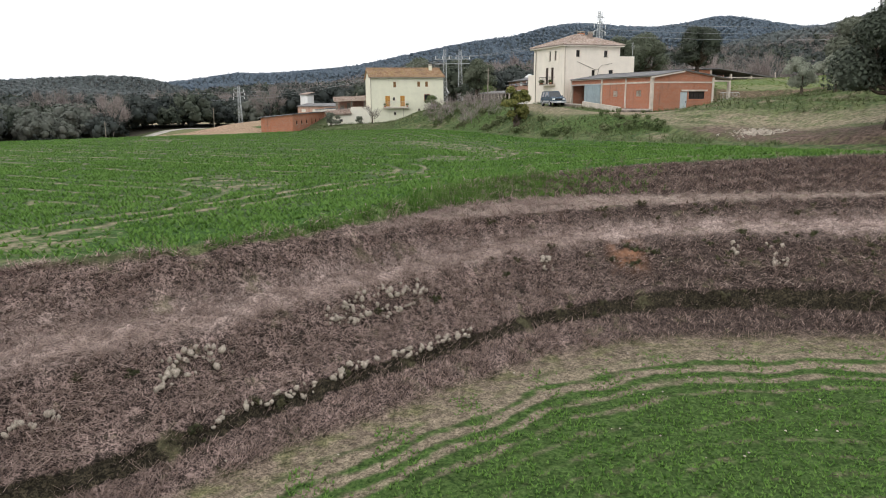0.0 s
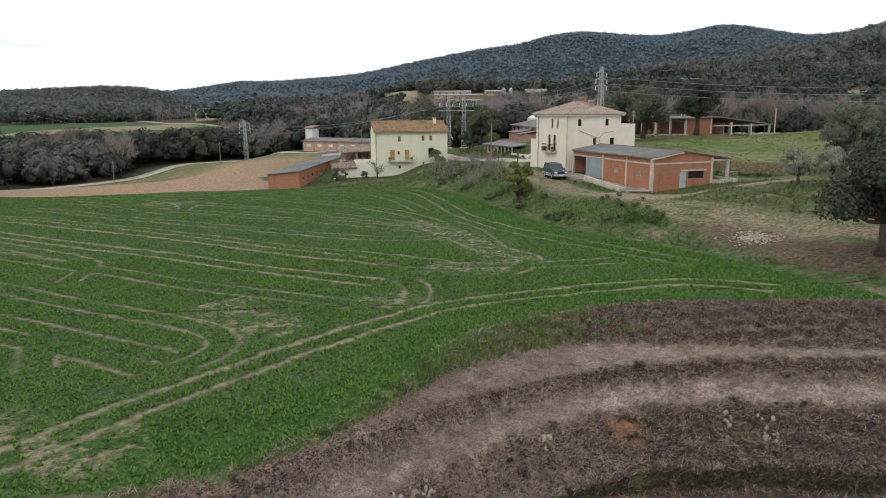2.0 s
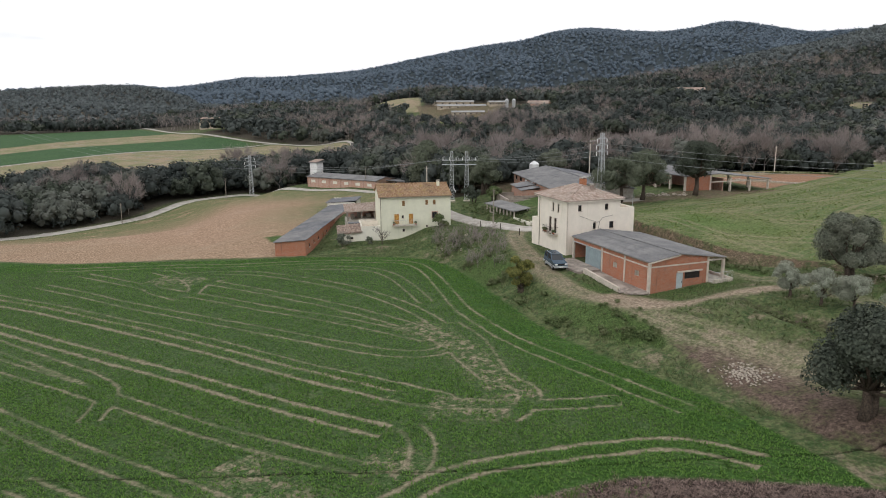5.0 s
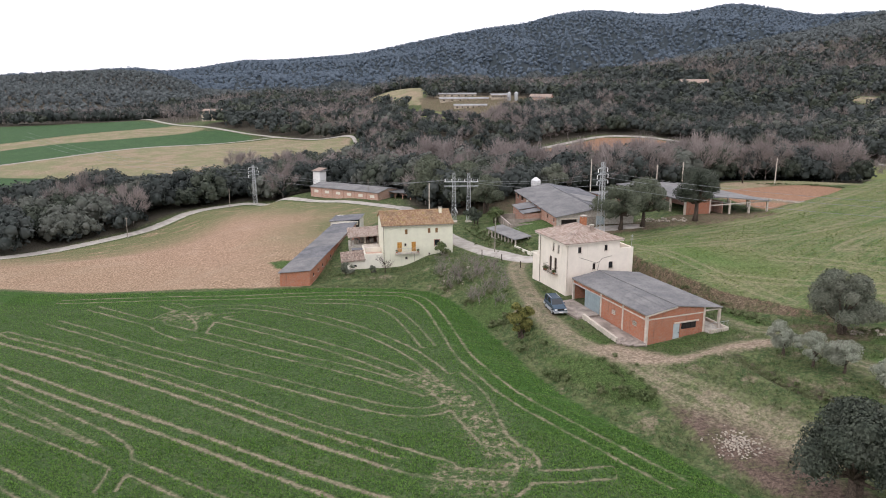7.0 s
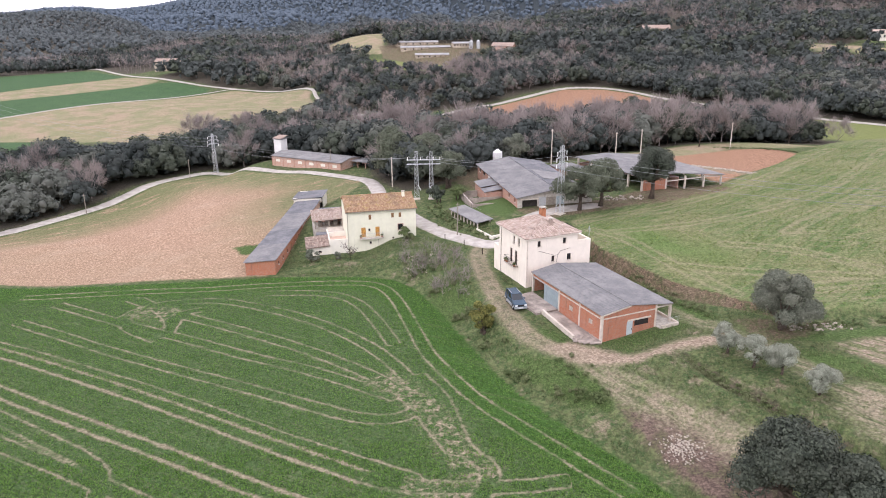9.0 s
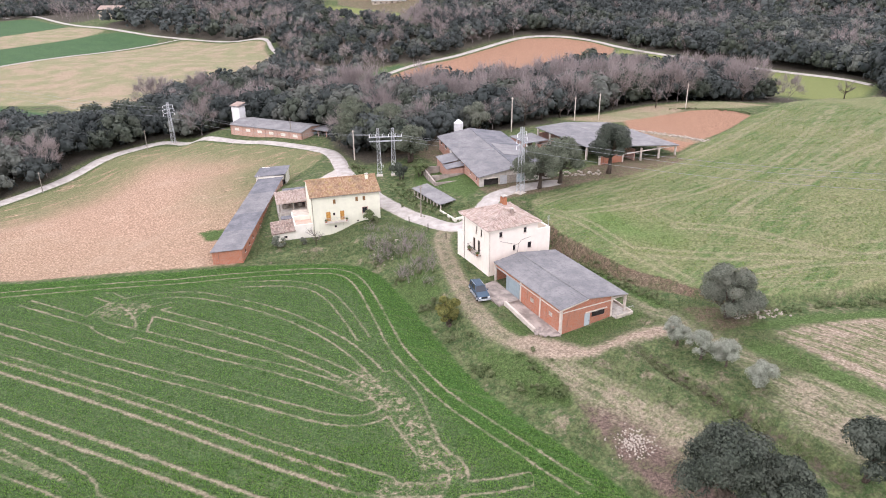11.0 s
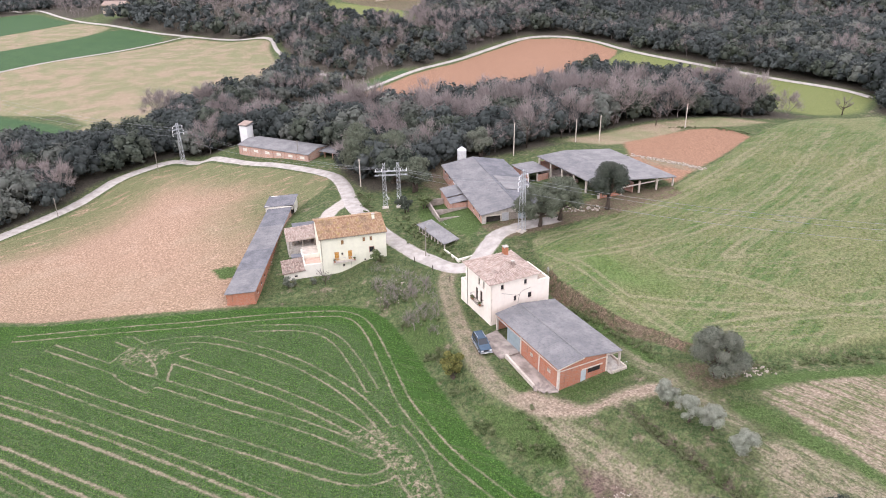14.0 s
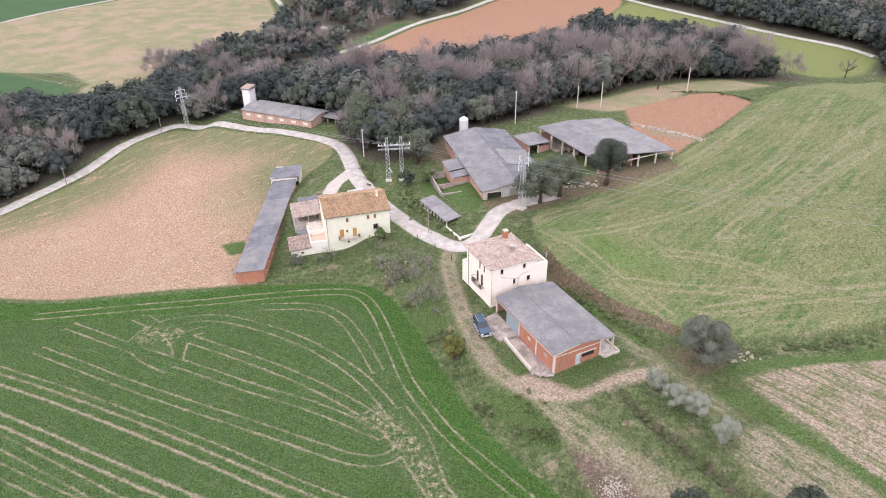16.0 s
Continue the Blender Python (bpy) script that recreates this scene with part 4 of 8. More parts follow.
def wavy_sheet(bm, a, b, c, d, wave_length=0.35, deep=0.035, courses=4, seed=0):
    """Corrugated sheets: eave a to b, ridge d to c, waves running up the slope, sheets lapping in courses."""
    r = random.Random(seed)
    a, b, c, d = Vector(a), Vector(b), Vector(c), Vector(d)
    n = (b - a).cross(d - a).normalized()
    n = -n if n.z < 0 else n
    cols = max(4, int((b - a).length / wave_length * 2))
    for k in range(courses):
        t0, t1 = k / courses, min(1.0, (k + 1) / courses + 0.012)
        rows = []
        for t, lift in ((t0, 0.03), (t1, 0.0)):
            row = []
            for i in range(cols + 1):
                u = i / cols
                p = (a + (b - a) * u) * (1 - t) + (d + (c - d) * u) * t
                row.append(bm.verts.new(p + n * ((deep if i % 2 else -deep) + lift)))
            rows.append(row)
        for i in range(cols):
            bm.faces.new((rows[0][i], rows[0][i + 1], rows[1][i + 1], rows[1][i]))


GRAVEL = plain("pale gravel road", (0.4, 0.372, 0.338), 0.22, 0.7, 0.95, stain=(0.3, 0.26, 0.2), stains=0.3, relief=0.3)
road_strip("road", ROAD, 1.65, 0.1)
road_strip("road_north", ROAD_NORTH, 1.05, 0.4)
road_strip("road_south", ROAD_SOUTH, 0.95, 0.4)
road_strip("farm_road", FARM_LINK, 0.65, 0.25)

# ---- building materials ----
def brick_material(name, a, b, mortar, fade=0.3):
    m = Nodes(name)
    t = m.add("TexBrick")
    m.put(t.inputs["Vector"], m.place())
    sep, comb = m.add("SeparateXYZ"), m.add("CombineXYZ")
    m.put(sep.inputs[0], m.place())
    m.put(comb.inputs[0], m.math("ADD", sep.outputs[0], sep.outputs[1]))
    m.put(comb.inputs[1], sep.outputs[2])
    m.put(t.inputs["Vector"], comb.outputs[0])
    for k, v in (("Color1", (*a, 1)), ("Color2", (*b, 1)), ("Mortar", (*mortar, 1)), ("Scale", 1.0), ("Mortar Size", 0.012), ("Brick Width", 0.28), ("Row Height", 0.09)):
        t.inputs[k].default_value = v
    c = m.mix(m.math("MULTIPLY", m.span(m.noise(0.9, 6, 0.7), 0.45, 0.75), fade), t.outputs["Color"], (0.5, 0.4, 0.34))
    c = m.mix(m.math("MULTIPLY", m.span(m.noise(0.6, 5, 0.7, m.stretched((2.5, 2.5, 0.3))), 0.52, 0.75), 0.5), c, (0.13, 0.085, 0.065))
    m.bump(t.outputs["Fac"], 0.3, -0.01)
    return m.done(c, 0.92)


def wall_material(name, colour, streak=(0.4, 0.36, 0.28)):
    """Rendered wall with faint blotches and rain streaks."""
    m = Nodes(name)
    c = m.mix(m.span(m.noise(0.8, 6, 0.65), 0.3, 0.7), tuple(v * 0.9 for v in colour), colour)
    c = m.mix(m.math("MULTIPLY", m.span(m.noise(1.2, 5, 0.6, m.stretched((2.2, 2.2, 0.18))), 0.55, 0.8), 0.4), c, streak)
    m.bump(m.noise(25, 3), 0.12, 0.01)
    return m.done(c, 0.93)


def tile_material(name, a, b, lichen):
    m = Nodes(name)
    c = m.mix(m.island(), a, b)
    c = m.mix(m.span(m.noise(1.1, 6, 0.7), 0.48, 0.66), c, m.mix(m.island(), lichen, c))
    c = m.mix(m.math("MULTIPLY", m.span(m.noise(0.4, 3), 0.5, 0.7), 0.35), c, (0.1, 0.085, 0.07))
    return m.done(c, 0.9)


def sheet_material(name, a, b, dark):
    """Old fibre cement sheets, stained along the slope."""
    m = Nodes(name)
    c = m.mix(m.span(m.noise(0.35, 6, 0.7), 0.35, 0.65), a, b)
    c = m.mix(m.math("MULTIPLY", m.span(m.noise(2.2, 6, 0.75), 0.45, 0.7), 0.5), c, dark)
    c = m.mix(m.math("MULTIPLY", m.span(m.noise(5.0, 4), 0.6, 0.75), 0.3), c, (0.3, 0.28, 0.24))
    return m.done(c, 0.88)


BRICK = brick_material("orange hollow brick", (0.35, 0.115, 0.058), (0.43, 0.165, 0.09), (0.33, 0.23, 0.18), 0.12)
BRICK_OLD = brick_material("weathered red brick", (0.38, 0.185, 0.13), (0.45, 0.23, 0.165), (0.42, 0.34, 0.29), 0.35)
BRICK_PINK = brick_material("faded pink brick", (0.46, 0.25, 0.18), (0.52, 0.31, 0.235), (0.5, 0.42, 0.36), 0.45)
CREAM = wall_material("cream render", (0.8, 0.735, 0.645))
PALE_GREEN = wall_material("pale yellow green render", (0.72, 0.71, 0.575), (0.45, 0.43, 0.34))
WHITEWASH = wall_material("whitewash", (0.74, 0.71, 0.62))
WHITE = wall_material("white paint", (0.8, 0.8, 0.79))
CONCRETE = plain("grey concrete", (0.45, 0.42, 0.37), 0.25, 2.0, 0.9, stains=0.5, relief=0.2)
PALE_CONCRETE = plain("pale concrete", (0.56, 0.5, 0.43), 0.2, 1.5, 0.9, stains=0.4)
DIRTY_CONCRETE = plain("dirty concrete", (0.33, 0.285, 0.25), 0.4, 0.8, 0.9, stain=(0.14, 0.11, 0.09), stains=0.8)
PINK_FLOOR = plain("pink terrace floor", (0.58, 0.42, 0.34), 0.15, 1.2, 0.85, stains=0.25)
TILE_RED = tile_material("mixed clay roof tiles", (0.21, 0.145, 0.115), (0.45, 0.36, 0.305), (0.37, 0.34, 0.29))
TILE_YELLOW = tile_material("clay tiles with yellow lichen", (0.27, 0.16, 0.1), (0.42, 0.3, 0.19), (0.4, 0.31, 0.12))
TILE_PALE = tile_material("pale clay roof tiles", (0.3, 0.225, 0.185), (0.5, 0.41, 0.355), (0.42, 0.38, 0.33))
SHEET = sheet_material("grey fibre cement roofing", (0.155, 0.155, 0.16), (0.225, 0.222, 0.22), (0.09, 0.09, 0.09))
SHEET_PALE = sheet_material("pale fibre cement roofing", (0.17, 0.17, 0.17), (0.245, 0.24, 0.235), (0.11, 0.11, 0.11))
SHEET_DARK = sheet_material("dark fibre cement roofing", (0.12, 0.125, 0.135), (0.19, 0.19, 0.2), (0.075, 0.075, 0.08))
# near-black fill: the shade inside rooms and sheds is put into this colour
DARK = plain("black for unlit interiors", (0.035, 0.03, 0.027), 0.3, 2)
WOOD_DARK = plain("dark stained shutters", (0.05, 0.035, 0.028), 0.3, 5, 0.6)
WOOD_ORANGE = plain("orange varnished shutters", (0.52, 0.27, 0.07), 0.25, 4, 0.55, stains=0.15)
WOOD_GREY = plain("grey weathered timber", (0.28, 0.25, 0.21), 0.35, 5, 0.9)
METAL_BLUE = plain("blue grey painted sheet metal", (0.3, 0.37, 0.39), 0.12, 1.5, 0.5, 0.2, (0.25, 0.2, 0.15), 0.25)
METAL_PALE = plain("pale grey painted metal door", (0.46, 0.52, 0.54), 0.1, 2.0, 0.5, 0.1, stains=0.15)
GALVANISED = plain("galvanised steel", (0.5, 0.52, 0.53), 0.2, 6, 0.5, 0.6)
ZINC = plain("white painted steel silo", (0.66, 0.67, 0.67), 0.12, 2, 0.5, 0.1)
IRON = plain("black iron", (0.03, 0.03, 0.032), 0.3, 8, 0.6, 0.4)
GLAZE = Nodes("window glass").done((0.02, 0.025, 0.03), 0.08)
GLAZE.node_tree.nodes["Principled BSDF"].inputs["Specular IOR Level"].default_value = 0.6
TERRACOTTA = plain("terracotta", (0.4, 0.17, 0.09), 0.3, 6)
WIRE = plain("steel cable", (0.3, 0.31, 0.32), 0.1, 2, 0.5, 0.4)

# ---- trees and plants ----
def leaf_cloud(rng, count, blobs, size, flat=0.8, thin=1.0, three=False):
    """Leaf clumps on the skins of some blobs: folded four-cornered blades."""
    blobs = np.asarray(blobs, float)
    pick = rng.choice(len(blobs), count, p=blobs[:, 3] ** 2 / np.sum(blobs[:, 3] ** 2))
    d = rng.normal(size=(count, 3))
    d /= np.linalg.norm(d, axis=1)[:, None]
    d[:, 2] = np.where(d[:, 2] < -0.55, -d[:, 2], d[:, 2])
    r = blobs[pick, 3] * rng.uniform(0.78, 1.12, count)
    p = blobs[pick, :3] + d * r[:, None] * (1, 1, flat)
    n = d + rng.normal(size=(count, 3)) * 0.3 + (0, 0, 0.12)
    n /= np.linalg.norm(n, axis=1)[:, None]
    u = np.cross(n, rng.normal(size=(count, 3)))
    u /= np.linalg.norm(u, axis=1)[:, None] + 1e-9
    v = np.cross(n, u)
    s = (size * rng.uniform(0.55, 1.35, count))[:, None]
    fold = n * s * 0.3
    if three:
        tri = np.stack([p - u * s * 0.55, p + u * s * 0.55, p + v * s * 0.95], 1)
        return tri.reshape(-1, 3), np.arange(count * 3).reshape(-1, 3)
    quad = np.stack([p - u * s * 0.5 * thin, p - v * s * 0.6 - fold, p + u * s * 0.5 * thin, p + v * s * 0.6 - fold], 1)
    return quad.reshape(-1, 3), np.arange(count * 4).reshape(-1, 4)


def crown_blobs(rng, wide, low, high, count, lean=0.0):
    out = []
    for _ in range(count):
        a, q = rng.uniform(0, 6.28), rng.uniform(0, 1) ** 0.6
        t = rng.uniform(0, 1)
        reach = wide * q * (0.55 + 0.75 * math.sin(3.14 * min(1, t * 0.8 + 0.2)))
        out.append((math.cos(a) * reach * 0.72 + lean * t, math.sin(a) * reach * 0.72, low + (high - low) * t, wide * rng.uniform(0.24, 0.42)))
    return out


def tree(name, x, y, tall, wide, leaves, leaf, mat, label, seed, clear=0.25, stems=1, group="", category="tree", blobs=26):
    rng = np.random.default_rng(seed)
    ob = thing(name, pose(x, y, ground_at(x, y) - 0.05), label, category, group)
    cl = crown_blobs(rng, wide, tall * clear + wide * 0.25, tall - wide * 0.3, blobs)
    thick = 0.045 * tall
    for k in range(stems):
        bm = bmesh.new()
        a = 6.28 * k / stems + 0.5
        foot = Vector((0.25 * (stems > 1) * math.cos(a), 0.25 * (stems > 1) * math.sin(a), -0.3))
        fork = Vector((0.5 * (stems > 1) * math.cos(a) + 0.15, 0.5 * (stems > 1) * math.sin(a), tall * (clear + 0.08)))
        tube(bm, [foot, foot.lerp(fork, 0.5) + Vector((0.08, -0.06, 0)), fork], [thick * 1.25, thick * 0.9, thick * 0.75], 8)
        trunk = part("trunk", bm, BARK, ob, smooth=True)
        for i in range(k, len(cl), stems * 2):
            e = Vector(cl[i][:3])
            mid = fork.lerp(e, 0.5) + Vector((0, 0, -0.1 * wide))
            bm = bmesh.new()
            tube(bm, [fork, mid, e], [thick * 0.5, thick * 0.32, thick * 0.1], 5)
            part("limb", bm, BARK, trunk, smooth=True)
    v, f = leaf_cloud(rng, leaves, cl, leaf, three=True)
    cv, cf = cores(rng, cl, 0.62)
    crown = mesh_of("crown", np.concatenate([v, cv]), np.concatenate([f, cf + len(v)]), mat)
    crown.parent = ob
    return ob


def bare_tree(name, x, y, tall, wide, label, seed, twigs=260, group="", category="tree"):
    r = random.Random(seed)
    ob = thing(name, pose(x, y, ground_at(x, y) - 0.05), label, category, group)
    bm, tw = bmesh.new(), bmesh.new()
    t = 0.03 * tall
    tube(bm, [(0, 0, -0.3), (0.05, 0, tall * 0.3), (0, 0.1, tall * 0.62)], [t, t * 0.7, t * 0.35], 7)
    trunk = part("trunk", bm, BARK, ob, smooth=True)
    for i in range(11):
        a, z = i * 2.4 + r.uniform(-0.4, 0.4), tall * r.uniform(0.22, 0.6)
        e = Vector((math.cos(a) * wide * r.uniform(0.5, 1), math.sin(a) * wide * r.uniform(0.5, 1), min(tall, z + tall * r.uniform(0.2, 0.4))))
        s = Vector((0, 0, z))
        mid = s.lerp(e, 0.55) + Vector((0, 0, -0.06 * tall))
        bm = bmesh.new()
        tube(bm, [s, mid, e], [t * 0.4, t * 0.25, t * 0.08], 5)
        part("limb", bm, BARK, trunk, smooth=True)
        for _ in range(twigs // 11):
            p = mid.lerp(e, r.uniform(0, 1))
            q = p + Vector((r.uniform(-1, 1), r.uniform(-1, 1), r.uniform(0.0, 1.2))) * wide * 0.28
            side = (q - p).cross(Vector((r.uniform(-1, 1), r.uniform(-1, 1), 0.3))).normalized() * 0.022
            tw.faces.new([tw.verts.new(c) for c in (p - side, p + side, q)])
            if r.random() < 0.6:
                o = q.lerp(p, 0.4) + Vector((r.uniform(-1, 1), r.uniform(-1, 1), r.uniform(-0.2, 1))) * wide * 0.16
                tw.faces.new([tw.verts.new(c) for c in (q.lerp(p, 0.5) - side * 0.7, q.lerp(p, 0.5) + side * 0.7, o)])
    part("twig_crown", tw, LEAF_BARE, ob)
    return ob


def planted(name, protos, x, y, size, mat, label, category, seed, sink=0.1, corners=4):
    """Many copies of a few shapes joined into one mesh on the ground."""
    rng = np.random.default_rng(seed)
    z = height(x, y) - sink * size
    kind, turn = rng.integers(0, len(protos), len(x)), rng.uniform(0, 6.283, len(x))
    vs, fs, tones, base = [], [], [], 0
    tone = rng.uniform(0, 1, len(x))
    for k, (pv, pf) in enumerate(protos):
        sel = np.nonzero(kind == k)[0]
        if not len(sel):
            continue
        c, s = np.cos(turn[sel])[:, None], np.sin(turn[sel])[:, None]
        g = size[sel][:, None]
        px = (pv[None, :, 0] * c - pv[None, :, 1] * s) * g + x[sel][:, None]
        py = (pv[None, :, 0] * s + pv[None, :, 1] * c) * g + y[sel][:, None]
        pz = pv[None, :, 2] * g + z[sel][:, None]
        vs.append(np.stack([px, py, pz], -1).reshape(-1, 3))
        fs.append((pf[None] + (np.arange(len(sel)) * len(pv))[:, None, None]).reshape(-1, corners) + base)
        tones.append(np.repeat(tone[sel], len(pv)))
        base += len(sel) * len(pv)
    ob = mesh_of(name, np.concatenate(vs), np.concatenate(fs), mat)
    ob.data.attributes.new("tone", "FLOAT", "POINT").data.foreach_set("value", np.concatenate(tones).astype(np.float32))
    return tagged(ob, label, category, kind="stuff")


def jitter(x0, x1, y0, y1, step, rng):
    gx, gy = np.meshgrid(np.arange(x0, x1, step), np.arange(y0, y1, step))
    x, y = gx.ravel(), gy.ravel()
    return x + rng.uniform(-0.48, 0.48, len(x)) * step, y + rng.uniform(-0.48, 0.48, len(y)) * step


def cores(rng, blobs, share=0.8):
    """The dense shaded inside of a crown: a rough twenty-sided lump in each blob."""
    g = 1.618
    ico = np.array([(-1, g, 0), (1, g, 0), (-1, -g, 0), (1, -g, 0), (0, -1, g), (0, 1, g), (0, -1, -g), (0, 1, -g), (g, 0, -1), (g, 0, 1), (-g, 0, -1), (-g, 0, 1)]) / 1.902
    tri = np.array([(0, 11, 5), (0, 5, 1), (0, 1, 7), (0, 7, 10), (0, 10, 11), (1, 5, 9), (5, 11, 4), (11, 10, 2), (10, 7, 6), (7, 1, 8),
                    (3, 9, 4), (3, 4, 2), (3, 2, 6), (3, 6, 8), (3, 8, 9), (4, 9, 5), (2, 4, 11), (6, 2, 10), (8, 6, 7), (9, 8, 1)])
    vs = [np.array(b[:3]) + ico * b[3] * share * rng.uniform(0.8, 1.1, (12, 1)) for b in blobs]
    return np.concatenate(vs), np.concatenate([tri + 12 * k for k in range(len(blobs))])


def dome_blobs(rng, count, wide=0.5, low=0.12, top=0.86):
    """A rounded crown: one large lump and smaller ones swelling out of it all round."""
    out = [(0, 0, (low + top) / 2, wide * 0.66)]
    for k in range(count):
        h = 1 - (k + 0.5) / count * 1.55
        a = k * 2.4 + rng.uniform(-0.45, 0.45)
        r = math.sqrt(max(0, 1 - h * h))
        s = wide * rng.uniform(0.3, 0.46)
        reach = (wide - s * 0.6) * rng.uniform(0.82, 1.12)
        out.append((math.cos(a) * r * reach, math.sin(a) * r * reach, (low + top) / 2 + h * (top - low - s) / 2 * rng.uniform(0.85, 1.1), s))
    return out


def crown_protos(rng, how_many, count, leaf, blobs=9):
    """Round leafy crowns, a metre tall: dense lumps with leaf clumps standing off their skins."""
    out = []
    for _ in range(how_many):
        cl = dome_blobs(rng, blobs)
        lv, lf = leaf_cloud(rng, count, cl[1:] if blobs > 3 else cl, leaf, 0.95, three=True)
        cv, cf = cores(rng, cl if blobs > 7 else cl[:1 + blobs // 2], 0.76)
        out.append((np.concatenate([lv, cv]), np.concatenate([lf, cf + len(lv)])))
    return out


def twig_protos(rng, how_many, limbs=7, forks=4, tips=3):
    """Leafless trees: stem, limbs, branches and twigs as thin folded blades."""
    out = []
    for _ in range(how_many):
        lines = [((0, 0, -0.05), (rng.uniform(-0.03, 0.03), rng.uniform(-0.03, 0.03), 0.55), 0.013)]
        for i in range(limbs):
            a = i * 6.28 / limbs * 1.6 + rng.uniform(-0.5, 0.5)
            z = rng.uniform(0.16, 0.5)
            reach = rng.uniform(0.16, 0.33)
            e = np.array((math.cos(a) * reach, math.sin(a) * reach, min(0.92, z + rng.uniform(0.2, 0.42))))
            o = np.array((0, 0, z))
            lines.append((o, e, 0.008))
            for _ in range(forks):
                p = o + (e - o) * rng.uniform(0.35, 1.0)
                q = p + rng.normal(size=3) * (0.085, 0.085, 0.05) + (math.cos(a) * 0.05, math.sin(a) * 0.05, 0.1)
                lines.append((p, q, 0.0055))
                for _ in range(tips):
                    r = p + (q - p) * rng.uniform(0.3, 1.0)
                    lines.append((r, r + rng.normal(size=3) * (0.06, 0.06, 0.045) + (0, 0, 0.035), 0.0048))
        base, tip = np.array([l[0] for l in lines], float), np.array([l[1] for l in lines], float)
        side = np.cross(tip - base, rng.normal(size=base.shape))
        side *= (np.array([l[2] for l in lines]) / (np.linalg.norm(side, axis=1) + 1e-9))[:, None]
        quad = np.stack([base - side, base + side, tip + side * 0.35, tip - side * 0.35], 1)
        out.append((quad.reshape(-1, 3), np.arange(len(lines) * 4).reshape(-1, 4)))
    return out


def twig_domes(rng, how_many, count, lumps=9, limbs=9):
    """Leafless trees with a rounded haze of fine twigs over a few limbs."""
    out = []
    for _ in range(how_many):
        cl = np.array(dome_blobs(rng, lumps, 0.44, 0.2, 0.95))
        pick = rng.integers(0, len(cl), count)
        d = rng.normal(size=(count, 3))
        d /= np.linalg.norm(d, axis=1)[:, None]
        p = cl[pick, :3] + d * cl[pick, 3:4] * rng.uniform(0.2, 0.8, (count, 1))
        way = p - (0, 0, 0.3)
        way /= np.linalg.norm(way, axis=1)[:, None]
        way = way + rng.normal(size=(count, 3)) * 0.5 + (0, 0, 0.25)
        tip = p + way * rng.uniform(0.05, 0.13, (count, 1))
        side = np.cross(way, rng.normal(size=(count, 3)))
        side *= rng.uniform(0.003, 0.0055, (count, 1)) / (np.linalg.norm(side, axis=1)[:, None] + 1e-9)
        tw = np.stack([p - side, p + side, tip], 1)
        foot, ends = [(0, 0, -0.05)], [(0.01, 0.01, 0.5)]
        for k in range(limbs):
            foot.append((0, 0, rng.uniform(0.15, 0.42)))
            ends.append(tuple(cl[1 + k % lumps, :3]))
        a, b = np.array(foot, float), np.array(ends, float)
        s = np.cross(b - a, rng.normal(size=a.shape))
        s *= np.where(np.arange(len(a)) == 0, 0.014, 0.008)[:, None] / (np.linalg.norm(s, axis=1)[:, None] + 1e-9)
        lm = np.stack([a - s, a + s, b], 1)
        v = np.concatenate([tw, lm]).reshape(-1, 3)
        out.append((v, np.arange(len(v)).reshape(-1, 3)))
    return out


def in_view(x, y, wide=37.5):
    return np.abs(np.degrees(np.arctan2(x, np.maximum(y, 1))) - 3) < wide


